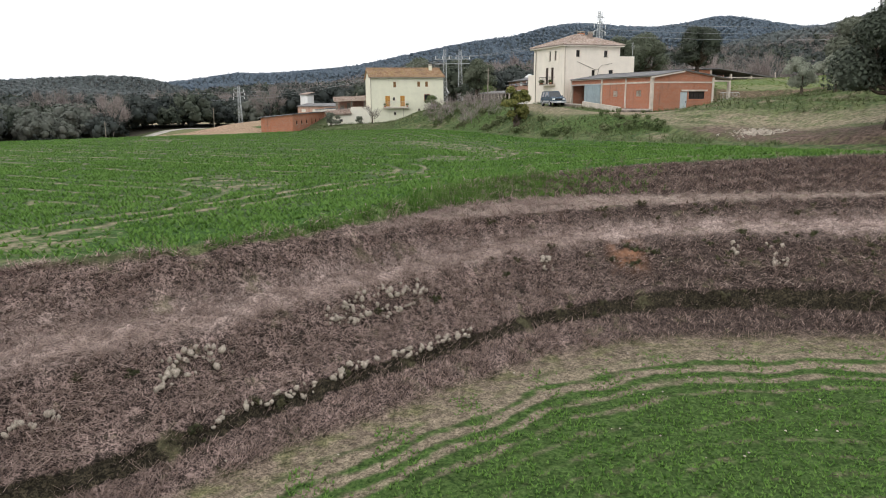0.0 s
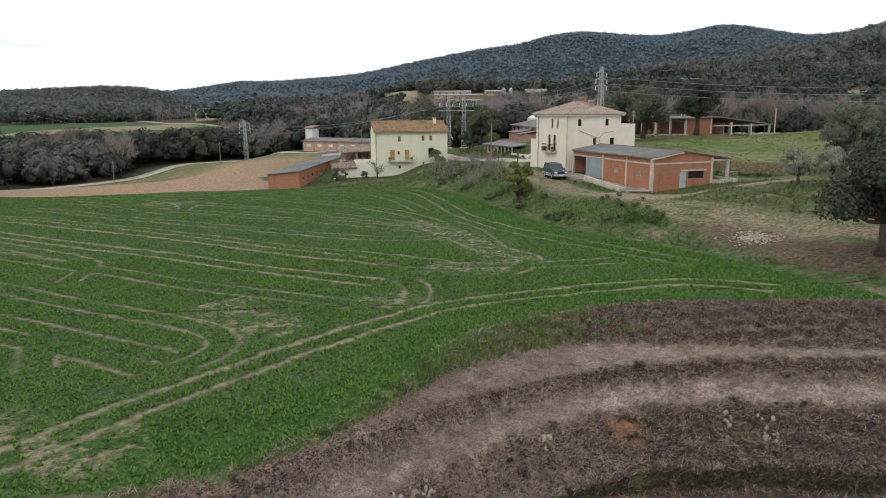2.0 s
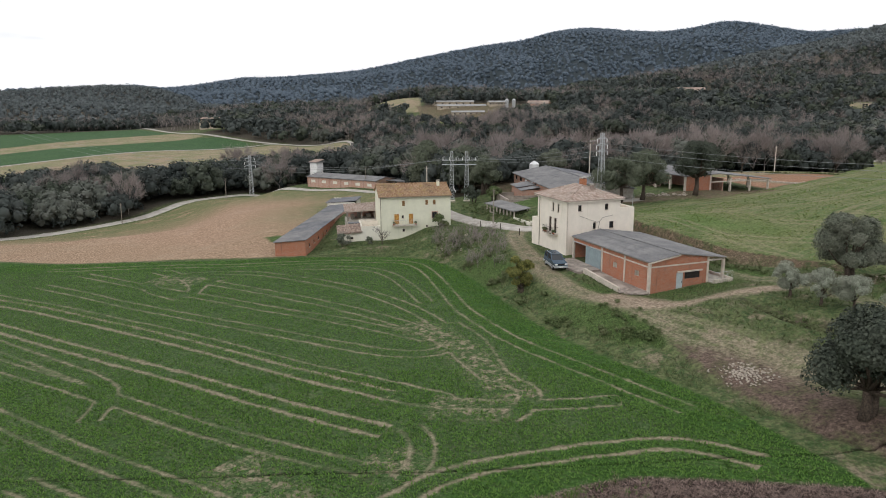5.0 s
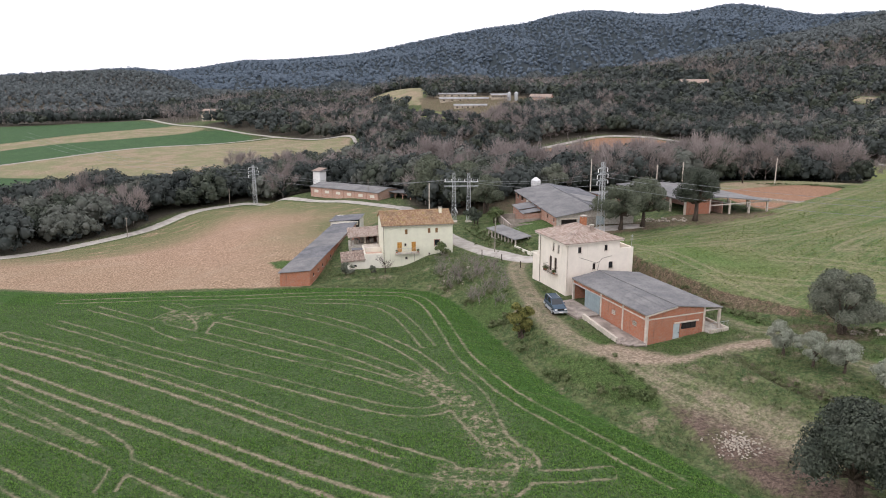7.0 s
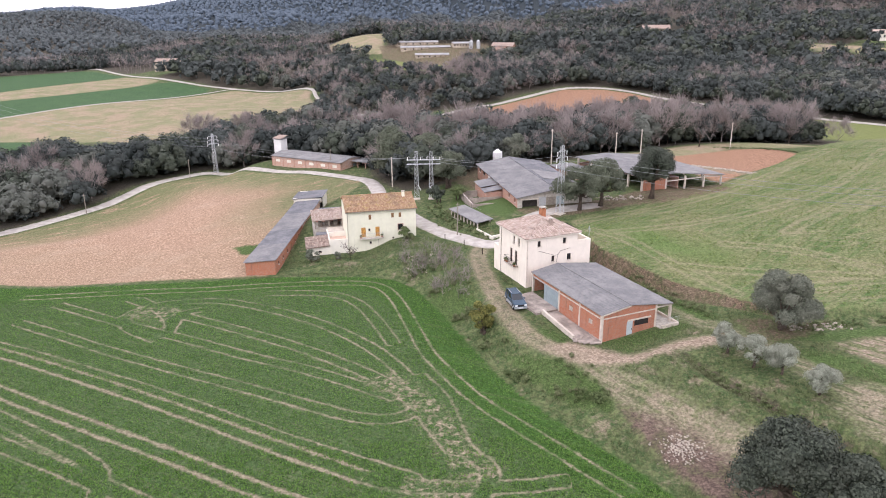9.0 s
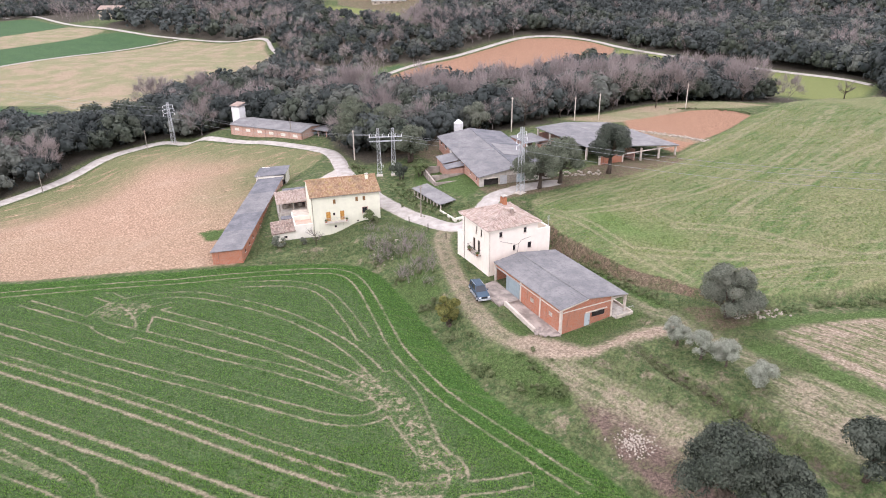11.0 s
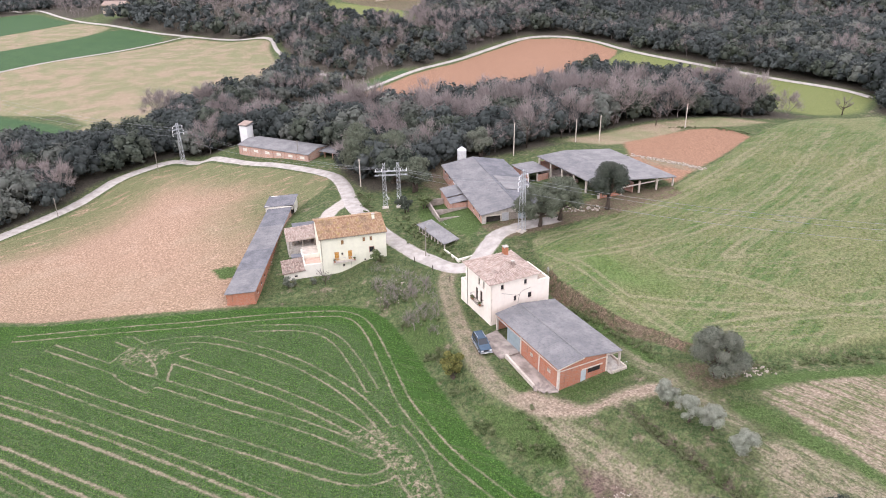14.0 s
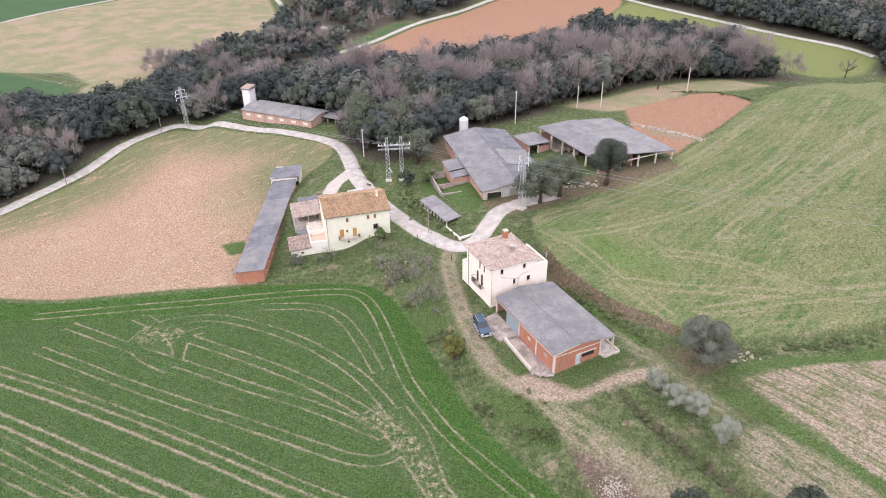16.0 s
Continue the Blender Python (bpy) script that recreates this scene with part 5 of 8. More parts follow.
def build_woods():
    rng = np.random.default_rng(11)
    # the near woods along the stream and road
    x, y = jitter(-330, 330, 120, 470, 6.1, rng)
    w = wood_distance(x, y)
    d = np.hypot(x, y)
    keep = (w < -1.0) & in_view(x, y) & (d < 470)
    x, y, w = x[keep], y[keep], w[keep]
    stream = np.exp(-((y - 232 - 0.05 * x) / 26) ** 2) * ramp(x, -40, 10)
    bare = (wave(x, y, 70, 21) * 0.55 + wave(x, y, 19, 22) * 0.35 + stream * 0.3 + rng.normal(size=len(x)) * 0.4) > 0.4
    hedge = ramp(-x, 45, 75) * (y < 260)
    bare &= hedge < 0.5
    bare |= rng.uniform(0, 1, len(x)) < 0.1
    bare &= ~((np.hypot(x - 210, y - 330) < 150) & (rng.uniform(0, 1, len(x)) < 0.75)) | (np.hypot(x - 135, y - 235) < 30)
    size = rng.uniform(7.0, 13.0, len(x)) * (1 + 0.3 * stream - 0.05 * hedge)
    size *= 1 - 0.35 * ramp(-x, -40, -15) * ramp(y, 228, 246) * ramp(x, -45, -25)
    near = np.hypot(x, y) < 290
    sort = rng.uniform(0, 1, len(x))
    for name, e, count, leaf, lumps in (("evergreen_woods", ~bare & near, 700, 0.062, 15), ("farther_evergreen_woods", ~bare & ~near, 250, 0.09, 8)):
        for lo, hi, mat, label in ((0, 0.62, LEAF_WOOD, "dense grey green evergreen oak woods beside fields and stream"), (0.62, 0.82, LEAF_OAK, "dark holm oaks among the evergreen woods"), (0.82, 1, LEAF_GREY, "paler grey green trees among the evergreen woods")):
            k = e & (sort >= lo) & (sort < hi)
            planted(name, crown_protos(rng, 8, count, leaf, lumps), x[k], y[k], size[k], mat, label, "trees", 3, corners=3)
    for t, count in ((bare & near, 1300), (bare & ~near, 620)):
        planted("bare_woods", twig_domes(rng, 8, count), x[t], y[t], size[t] * 1.12, LEAF_BARE, "leafless grey brown winter trees along the stream", "trees", 4, corners=3)
    xe, ye = jitter(-330, 330, 120, 470, 6.5, rng)
    keep = (wood_distance(xe, ye) < -2) & in_view(xe, ye) & (np.hypot(xe, ye) < 310)
    xe, ye = xe[keep], ye[keep]
    planted("undergrowth", crown_protos(rng, 5, 70, 0.2, 5), xe, ye, rng.uniform(2.5, 4.5, len(xe)), LEAF_WOOD, "low dark undergrowth beneath the wood trees", "shrubs", 5, corners=3)
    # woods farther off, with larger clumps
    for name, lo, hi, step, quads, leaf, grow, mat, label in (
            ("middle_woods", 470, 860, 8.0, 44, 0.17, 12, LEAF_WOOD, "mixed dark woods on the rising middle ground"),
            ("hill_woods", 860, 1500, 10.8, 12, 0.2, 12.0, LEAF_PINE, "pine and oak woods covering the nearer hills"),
            ("mountain_woods", 1500, 2750, 15.0, 2, 0.2, 18.5, LEAF_MOUNTAIN, "wooded slopes of the far mountain, haze blue painted in")):
        x, y = jitter(-hi * 0.72, hi * 0.72, lo * 0.6, hi, step, rng)
        d = np.hypot(x, y)
        keep = (d >= lo) & (d < hi) & in_view(x, y)
        x, y = x[keep], y[keep]
        keep = wood_distance(x, y) < -1
        if lo > 1000:
            a = np.degrees(np.arctan2(x, y))
            keep &= (a > -40)
        x, y = x[keep], y[keep]
        size = rng.uniform(0.7, 1.2, len(x)) * grow
        if lo < 800:
            b = (wave(x, y, 120, 31) + rng.normal(size=len(x)) * 0.5 - 0.5 * ramp(x, 60, 200) * ramp(600 - y, 0, 80)) > 0.3
            planted("middle_bare_woods", twig_domes(rng, 6, 130, 6, 4), x[b], y[b], size[b] * 1.05, LEAF_BARE, "leafless brown woods on the middle ground", "trees", 8, corners=3)
            x, y, size = x[~b], y[~b], size[~b]
        if lo < 800:
            k = rng.uniform(0, 1, len(x)) < 0.25
            planted("middle_oak_woods", crown_protos(rng, 5, quads, leaf, 3), x[k], y[k], size[k], LEAF_OAK, "darker holm oaks in the middle woods", "trees", 17, corners=3)
            x, y, size = x[~k], y[~k], size[~k]
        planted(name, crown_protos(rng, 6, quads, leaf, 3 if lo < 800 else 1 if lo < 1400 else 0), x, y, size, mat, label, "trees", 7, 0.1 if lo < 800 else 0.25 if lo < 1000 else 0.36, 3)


build_woods()

# single trees about the farm
tree("holm_oak", 29.6, 46.9, 8.9, 3.9, 22000, 0.2, LEAF_OAK, "dark round holm oak on the bare bank beside the track", 1, 0.16, 2, blobs=40)
tree("holm_oak", 34.0, 44.8, 6.0, 2.6, 11000, 0.22, LEAF_OAK, "lower spreading holm oak with several stems by the track", 2, 0.2, 2)
tree("holm_oak", 43.0, 46.5, 6.5, 3.0, 9000, 0.23, LEAF_OAK, "dark holm oak on the dry slope", 3, 0.25)
tree("old_olive_tree", 43.6, 75.3, 7.6, 3.9, 24000, 0.16, LEAF_OLIVE, "large dense grey green olive on the field corner", 4, 0.1, 2)
for i, (x, y, h) in enumerate(((35, 70.6, 4.0), (36.3, 66.9, 4.0), (38.3, 64.8, 3.5), (39.9, 60.4, 3.6))):
    tree("olive_tree", x, y, h, 1.9, 5500, 0.12, LEAF_SILVER, "small silvery olive tree in a row on pale soil", 20 + i, 0.16, 1, "row of young olives", blobs=16)
for i, (x, y, h, w, n) in enumerate(((46.1, 131.7, 10.6, 4.4, 6500), (35.2, 128.1, 9.4, 4.6, 6000), (30.6, 125.7, 8.6, 4.4, 5500))):
    tree("holm_oak", x, y, h, w, int(n * 2.6), 0.21, LEAF_BROAD if i else LEAF_OAK, "tall holm oak with a clear trunk in the farmyard", 30 + i, 0.24, group="oaks in the farmyard")
tree("holm_oak", -4.5, 176, 13.0, 6.6, 20000, 0.33, LEAF_BROAD, "huge round holm oak behind the pylons", 40, 0.08, 3)
tree("holm_oak", 2.5, 172, 11.5, 5.6, 15000, 0.33, LEAF_BROAD, "broad holm oak joined to its neighbour by the road", 41, 0.1, 2)
tree("holm_oak", 7.4, 154.2, 8.8, 4.0, 9000, 0.3, LEAF_BROAD, "grey green holm oak beside the pylons", 42, 0.2, 2)
tree("fig_tree", 4.8, 142.6, 3.7, 2.0, 1800, 0.3, LEAF_OAK, "low dark evergreen tree above the hen run", 43, 0.25, 2, blobs=14)
tree("fig_tree", 8.9, 144.1, 3.4, 2.0, 1600, 0.3, LEAF_SHRUB, "low green tree above the hen run", 44, 0.25, 2, blobs=14)
tree("holm_oak", 26.3, 178, 8.2, 4.0, 8000, 0.3, LEAF_OLIVE, "grey green tree behind the feed silo", 45, 0.15, 2)
tree("cane_clump", 8.7, 84.4, 5.0, 1.6, 4200, 0.24, LEAF_YELLOW, "tall yellow green bush on the field bank", 46, 0.02, 3, category="shrub", blobs=18)
tree("laurel_bush", -1.6, 121.2, 2.4, 1.45, 1500, 0.2, LEAF_SHRUB, "rounded grey green bush against the house wall", 47, 0.05, 3, category="shrub", blobs=14)
tree("laurel_bush", -18.2, 117.3, 2.3, 1.3, 1300, 0.2, LEAF_OLIVE, "dark olive bush by the low wing", 48, 0.1, 2, category="shrub", blobs=14)
tree("laurel_bush", -13.8, 117.6, 1.4, 0.9, 600, 0.18, LEAF_OLIVE, "small silvery bush below the house", 49, 0.05, 2, category="shrub", blobs=10)
bare_tree("fruit_tree", -11.6, 117.0, 3.3, 1.7, "small leafless fruit tree below the house", 50)
for i, (x, y, h, w) in enumerate(((84.4, 204, 7, 2.6), (79.2, 216, 8, 2.4), (71.4, 205, 5, 1.8), (40, 184, 9.5, 4.5), (46, 190, 9, 4.2), (34, 186, 9.5, 4.0), (52, 193, 7, 3), (118, 216, 8, 4.5), (150, 212, 7, 3.2))):
    bare_tree("bare_tree", x, y, h, w, "leafless winter tree at the edge of the meadow", 60 + i, 520, "bare trees by the stream")

# ---- buildings ----
def window(parent, axis, at, a, b, z0, z1, out, shutter=None, bars=1, depth=0.22):
    """A window in an opening of a wall that stands in the plane 'at'; out is -1 or 1, towards the open."""
    w = part("window", bmesh_frame(axis, at, a, b, z0, z1, out, bars, depth), WOOD_DARK, parent)
    bm = bmesh.new()
    y = at - out * depth
    box_on(bm, axis, y - 0.008, 0.016, a + 0.03, b - 0.03, z0 + 0.03, z1 - 0.03)
    p = part("pane", bm, GLAZE, w)
    bm = bmesh.new()
    box_on(bm, axis, min(at + out * 0.07, at - out * 0.12), 0.19, a - 0.06, b + 0.06, z0 - 0.06, z0 + 0.003)
    part("sill", bm, PALE_CONCRETE, w)
    return w


def bmesh_frame(axis, at, a, b, z0, z1, out, bars, depth):
    bm, t = bmesh.new(), 0.07
    y = at - out * (depth - 0.03)
    lo = min(y, y + out * 0.05)
    for p, q, r, s in ((a, a + t, z0, z1), (b - t, b, z0, z1), (a + t, b - t, z0, z0 + t), (a + t, b - t, z1 - t, z1)):
        box_on(bm, axis, lo, 0.05, p, q, r, s)
    for k in range(bars):
        m = a + (b - a) * (k + 1) / (bars + 1)
        box_on(bm, axis, lo, 0.05, m - 0.025, m + 0.025, z0 + t, z1 - t)
    return bm


def shutter(parent, axis, at, a, b, z0, z1, out, mat, label=""):
    """A slatted shutter leaf just outside a wall."""
    bm = bmesh.new()
    lo = min(at + out * 0.01, at + out * 0.05)
    box_on(bm, axis, lo, 0.04, a, a + 0.08, z0, z1)
    box_on(bm, axis, lo, 0.04, b - 0.08, b, z0, z1)
    z = z0
    while z < z1 - 0.02:
        box_on(bm, axis, lo + 0.008, 0.024, a + 0.08, b - 0.08, z, min(z + 0.1, z1))
        z += 0.125
    return part("shutter", bm, mat, parent, label)


def railing(parent, axis, at, a, b, z, tall, out_depth, out, mat, name="railing"):
    """Bars on three sides of a balcony whose wall stands in the plane 'at'."""
    bm = bmesh.new()
    far = at + out * out_depth
    swap = (lambda p, q, r: (p, q, r)) if axis == "x" else (lambda p, q, r: (q, p, r))
    for h in (0.05, tall):
        tube(bm, [swap(a, at, z + h), swap(a, far, z + h), swap(b, far, z + h), swap(b, at, z + h)], 0.025, 5)
    n = max(4, int((b - a) / 0.16))
    for k in range(n + 1):
        p = a + (b - a) * k / n
        tube(bm, [swap(p, far, z), swap(p, far, z + tall)], 0.012, 4)
    return part(name, bm, mat, parent, "iron balcony railing")


def posts_and_beams(parent, name, boxes, mat, label=""):
    for b in boxes:
        part(name, solid(b), mat, parent, label)


def build_brick_shed():
    ob = thing("brick_shed", pose(22.4, 77.2, 2.75, 0, 0, 21), "long orange brick shed with grey corrugated roof against the house", "shed")
    W, L, eave, peak, mid = 8.3, 16.6, 3.98, 4.6, 4.1
    right = eave - 0.02
    bm = bmesh.new()
    wall_with_holes(bm, "y", 0.02, 0.2, 0.3, 9.4, 0.55, eave - 0.1, [(1.9, 2.75, 1.85, 2.5), (6.3, 7.15, 1.85, 2.5)])
    part("side_wall", bm, BRICK, ob)
    bm = bmesh.new()
    wall_with_holes(bm, "x", 0.02, 0.2, 0.28, W - 0.25, 0.1, 3.3, [(3.8, 4.75, 0.1, 2.35), (4.95, 7.1, 1.55, 2.35)])
    prism(bm, [(0.28, 3.3), (W - 0.02, 3.3), (W - 0.02, right), (mid, peak - 0.08), (0.28, eave - 0.1)], 0.02, 0.22, "y")
    part("front_wall", bm, BRICK, ob)
    part("back_wall", solid((0.2, W, L - 0.2, L, -0.3, eave - 0.2)), BRICK, ob)
    part("far_wall", solid((W - 0.2, W, 0.25, L - 0.2, -0.3, eave - 0.15)), BRICK, ob)
    part("floor_slab", solid((0.05, W, 0.1, L, -0.4, 0.5)), CONCRETE, ob)
    for v0, v1 in ((-0.02, 0.3), (4.6, 4.85), (9.4, 9.7)):
        part("pillar", solid((-0.04, 0.26, v0, v1, -0.5, eave - 0.1)), PALE_CONCRETE, ob)
    part("pillar", solid((W - 0.25, W + 0.03, -0.03, 0.27, -0.2, 3.9)), PALE_CONCRETE, ob)
    part("pillar", solid((-0.04, 0.22, L - 0.3, L, -0.5, eave - 0.1)), PALE_CONCRETE, ob)
    part("ring_beam", solid((-0.03, 0.19, 0.3, L - 0.3, 3.25, 3.42)), PALE_CONCRETE, ob)
    part("ring_beam", solid((0.26, W - 0.25, -0.02, 0.17, 3.25, 3.4)), PALE_CONCRETE, ob)
    part("lintel_band", solid((0.003, 0.2, 9.7, L - 0.3, 3.42, eave - 0.1)), BRICK, ob)
    part("plinth", solid((-0.06, 0.21, 0.3, 9.4, -0.6, 0.55)), DIRTY_CONCRETE, ob)
    part("plinth", solid((0.26, W - 0.25, -0.04, 0.2, -0.6, 0.12)), CONCRETE, ob)
    part("lintel", solid((3.9, 7.4, -0.08, 0.18, 2.37, 2.55)), PALE_CONCRETE, ob)
    d = part("sliding_door", solid((-0.1, -0.06, 9.7, 13.2, 0.5, 3.3)), METAL_BLUE, ob, "blue grey sheet metal sliding door")
    for k in range(7):
        part("rib", solid((-0.13, -0.1, 9.85 + k * 0.5, 9.91 + k * 0.5, 0.52, 3.26)), METAL_BLUE, d)
    part("rail", solid((-0.14, -0.02, 9.5, 16.3, 3.3, 3.38)), GALVANISED, d)
    d = part("door", solid((3.83, 4.72, 0.05, 0.1, 0.15, 2.32)), METAL_PALE, ob, "pale grey metal door")
    part("handle", solid((4.55, 4.62, 0.0, 0.05, 1.15, 1.3)), IRON, d)
    for a, b, axis in ((1.9, 2.75, "y"), (6.3, 7.15, "y")):
        g = part("block_grille", solid(*[(0.05, 0.15, a + 0.03 + i * 0.21, a + 0.19 + i * 0.21, 1.88 + j * 0.21, 1.92 + j * 0.21) for i in range(4) for j in range(3)],
                                       *[(0.05, 0.15, a + i * 0.21, a + 0.03 + i * 0.21, 1.85, 2.5) for i in range(5)]), PALE_CONCRETE, ob, "pierced concrete grille")
    w = part("strip_window", solid(*[(4.95 + i * 0.7, 5.0 + i * 0.7, 0.08, 0.14, 1.55, 2.35) for i in range(4)], (4.95, 7.1, 0.08, 0.14, 1.55, 1.6), (4.95, 7.1, 0.08, 0.14, 2.3, 2.35)), IRON, ob)
    # pane is flat near-black, the dim shed inside painted onto it
    part("pane", solid((5.0, 7.08, 0.12, 0.135, 1.6, 2.3)), DARK, w)
    # roof: two slopes, the second running on over the lean-to
    bm = bmesh.new()
    wavy_sheet(bm, (-0.3, -0.25, eave + 0.02), (-0.3, L - 0.1, eave + 0.02), (mid, L - 0.1, peak + 0.06), (mid, -0.25, peak + 0.06), 0.36, 0.03, 3)
    part("roof", bm, SHEET, ob, "grey corrugated roof slope")
    bm = bmesh.new()
    wavy_sheet(bm, (10.7, -0.25, 3.72), (10.7, L - 0.1, 3.72), (mid, L - 0.1, peak + 0.06), (mid, -0.25, peak + 0.06), 0.36, 0.03, 4)
    part("roof", bm, SHEET, ob, "grey corrugated roof slope over the lean-to")
    part("ridge_cap", solid((mid - 0.12, mid + 0.12, -0.25, L - 0.1, peak + 0.07, peak + 0.12)), SHEET_PALE, ob)
    bm = bmesh.new()
    slab(bm, [(-0.28, -0.2, eave - 0.04), (mid, -0.2, peak - 0.01), (mid, L - 0.12, peak - 0.01), (-0.28, L - 0.12, eave - 0.04)], 0.05)
    slab(bm, [(mid, -0.2, peak - 0.01), (10.65, -0.2, 3.66), (10.65, L - 0.12, 3.66), (mid, L - 0.12, peak - 0.01)], 0.05)
    part("roof_deck", bm, WOOD_GREY, ob)
    bm = bmesh.new()
    slab(bm, [(-0.25, -0.24, eave - 0.06), (mid, -0.24, peak - 0.03), (mid, -0.06, peak - 0.03), (-0.25, -0.06, eave - 0.06)], 0.16)
    part("verge", bm, PALE_CONCRETE, ob)
    # lean-to
    for v in (0.0, 5.5, 11.0):
        part("lean_to_post", solid((10.4, 10.68, v, v + 0.28, -0.2, 3.45)), PALE_CONCRETE, ob)
    part("lean_to_beam", solid((10.42, 10.66, 0, L - 0.3, 3.45, 3.6)), PALE_CONCRETE, ob)
    part("lean_to_beam", solid((W + 0.03, 10.42, 0.02, 0.25, 3.4, 3.58)), PALE_CONCRETE, ob)
    part("lean_to_floor", solid((W, 11.0, -0.9, L - 0.5, -0.2, 1.0)), CONCRETE, ob)
    part("parapet", solid((W + 0.1, 11.1, -1.05, -0.85, 0.2, 1.35), (11.0, 11.2, -0.85, 3.0, 0.2, 1.35)), PALE_CONCRETE, ob)
    bm = bmesh.new()
    for k in range(14):
        tube(bm, [(W + 0.2 + k * 0.2, -0.95, 1.3), (W + 0.2 + k * 0.2, -0.95, 2.2)], 0.012, 4)
    tube(bm, [(W + 0.15, -0.95, 2.2), (11.05, -0.95, 2.2)], 0.02, 4)
    part("mesh_fence", bm, GALVANISED, ob)


def build_apron():
    ob = thing("concrete_apron", pose(22.4, 77.2, 2.75, 0, 0, 21), "worn concrete loading apron with low wall beside the shed", "paving")
    bm = bmesh.new()
    slab(bm, [(-2.3, 1.0, 0.35), (-0.08, -0.4, 0.3), (-0.08, 9.6, 0.75), (-2.3, 9.6, 0.75)], 1.2)
    part("apron_slab", bm, DIRTY_CONCRETE, ob)
    bm = bmesh.new()
    slab(bm, [(-3.4, 9.6, 0.95), (-0.08, 9.6, 0.95), (-0.08, 16.4, 1.05), (-3.0, 15.6, 1.2), (-3.6, 12, 1.05)], 1.5)
    part("upper_slab", bm, DIRTY_CONCRETE, ob)
    bm = bmesh.new()
    slab(bm, [(-2.6, 2.2, 0.75), (-2.3, 2.2, 0.75), (-2.3, 9.6, 1.35), (-2.6, 9.6, 1.35)], 1.6)
    part("kerb_wall", bm, PALE_CONCRETE, ob)
    for x, y, s, a in ((-1.3, 0.9, 0.9, 12), (-1.7, 2.0, 0.6, 40), (-0.7, 0.1, 0.7, -20), (-2.6, 1.6, 0.45, 60)):
        bm = solid((-s, s, -s * 0.5, s * 0.5, -0.05, 0.06))
        p = part("broken_slab", bm, DIRTY_CONCRETE, ob)
        p.matrix_basis = pose(x, y, 0.42, 4, -3, a)


def hip_roof(ob, w, l, eave, rise, r0, r1, over, mat, dx=0.0, dy=0.0):
    a, b, c, d = (-over + dx, -over + dy, eave), (w + over + dx, -over + dy, eave), (w + over + dx, l + over + dy, eave), (-over + dx, l + over + dy, eave)
    p, q = (w / 2 + dx, r0, eave + rise), (w / 2 + dx, r1, eave + rise)
    for k, s in enumerate(((a, b, p, p), (b, c, q, p), (c, d, q, q), (d, a, p, q))):
        bm = bmesh.new()
        tile_slope(bm, *s, seed=k + 3)
        base = [bm.verts.new(v) for v in (s if s[2] != s[3] else s[:3])]
        bm.faces.new(base)
        part("roof", bm, mat, ob, "clay tile roof slope")
    bm = bmesh.new()
    for s, e in ((a, p), (b, p), (c, q), (d, q), (p, q)):
        s, e = Vector(s) + Vector((0, 0, 0.1)), Vector(e) + Vector((0, 0, 0.12))
        n = max(2, int((e - s).length / 0.4))
        for k in range(n):
            tube(bm, [s.lerp(e, k / n), s.lerp(e, (k + 1.1) / n)], [0.13, 0.1], 6)
    part("ridge_tiles", bm, mat, ob)
    part("eave", solid((-over + 0.06 + dx, w + over - 0.06 + dx, -over + 0.06 + dy, l + over - 0.06 + dy, eave - 0.14, eave - 0.02)), CREAM, ob)


def chimney(ob, x, y, z0, z1, s, mat, cap=CONCRETE):
    c = part("chimney", solid((x - s, x + s, y - s, y + s, z0, z1)), mat, ob)
    part("cap", solid((x - s - 0.06, x + s + 0.06, y - s - 0.06, y + s + 0.06, z1 + 0.16, z1 + 0.24), *[(x + i * s * 0.8 - 0.05, x + i * s * 0.8 + 0.05, y + j * s * 0.8 - 0.05, y + j * s * 0.8 + 0.05, z1, z1 + 0.16) for i in (-1, 1) for j in (-1, 1)]), cap, c)


def pipe(ob, pts, mat, r=0.05, name="drainpipe"):
    bm = bmesh.new()
    tube(bm, pts, r, 6)
    part(name, bm, mat, ob)


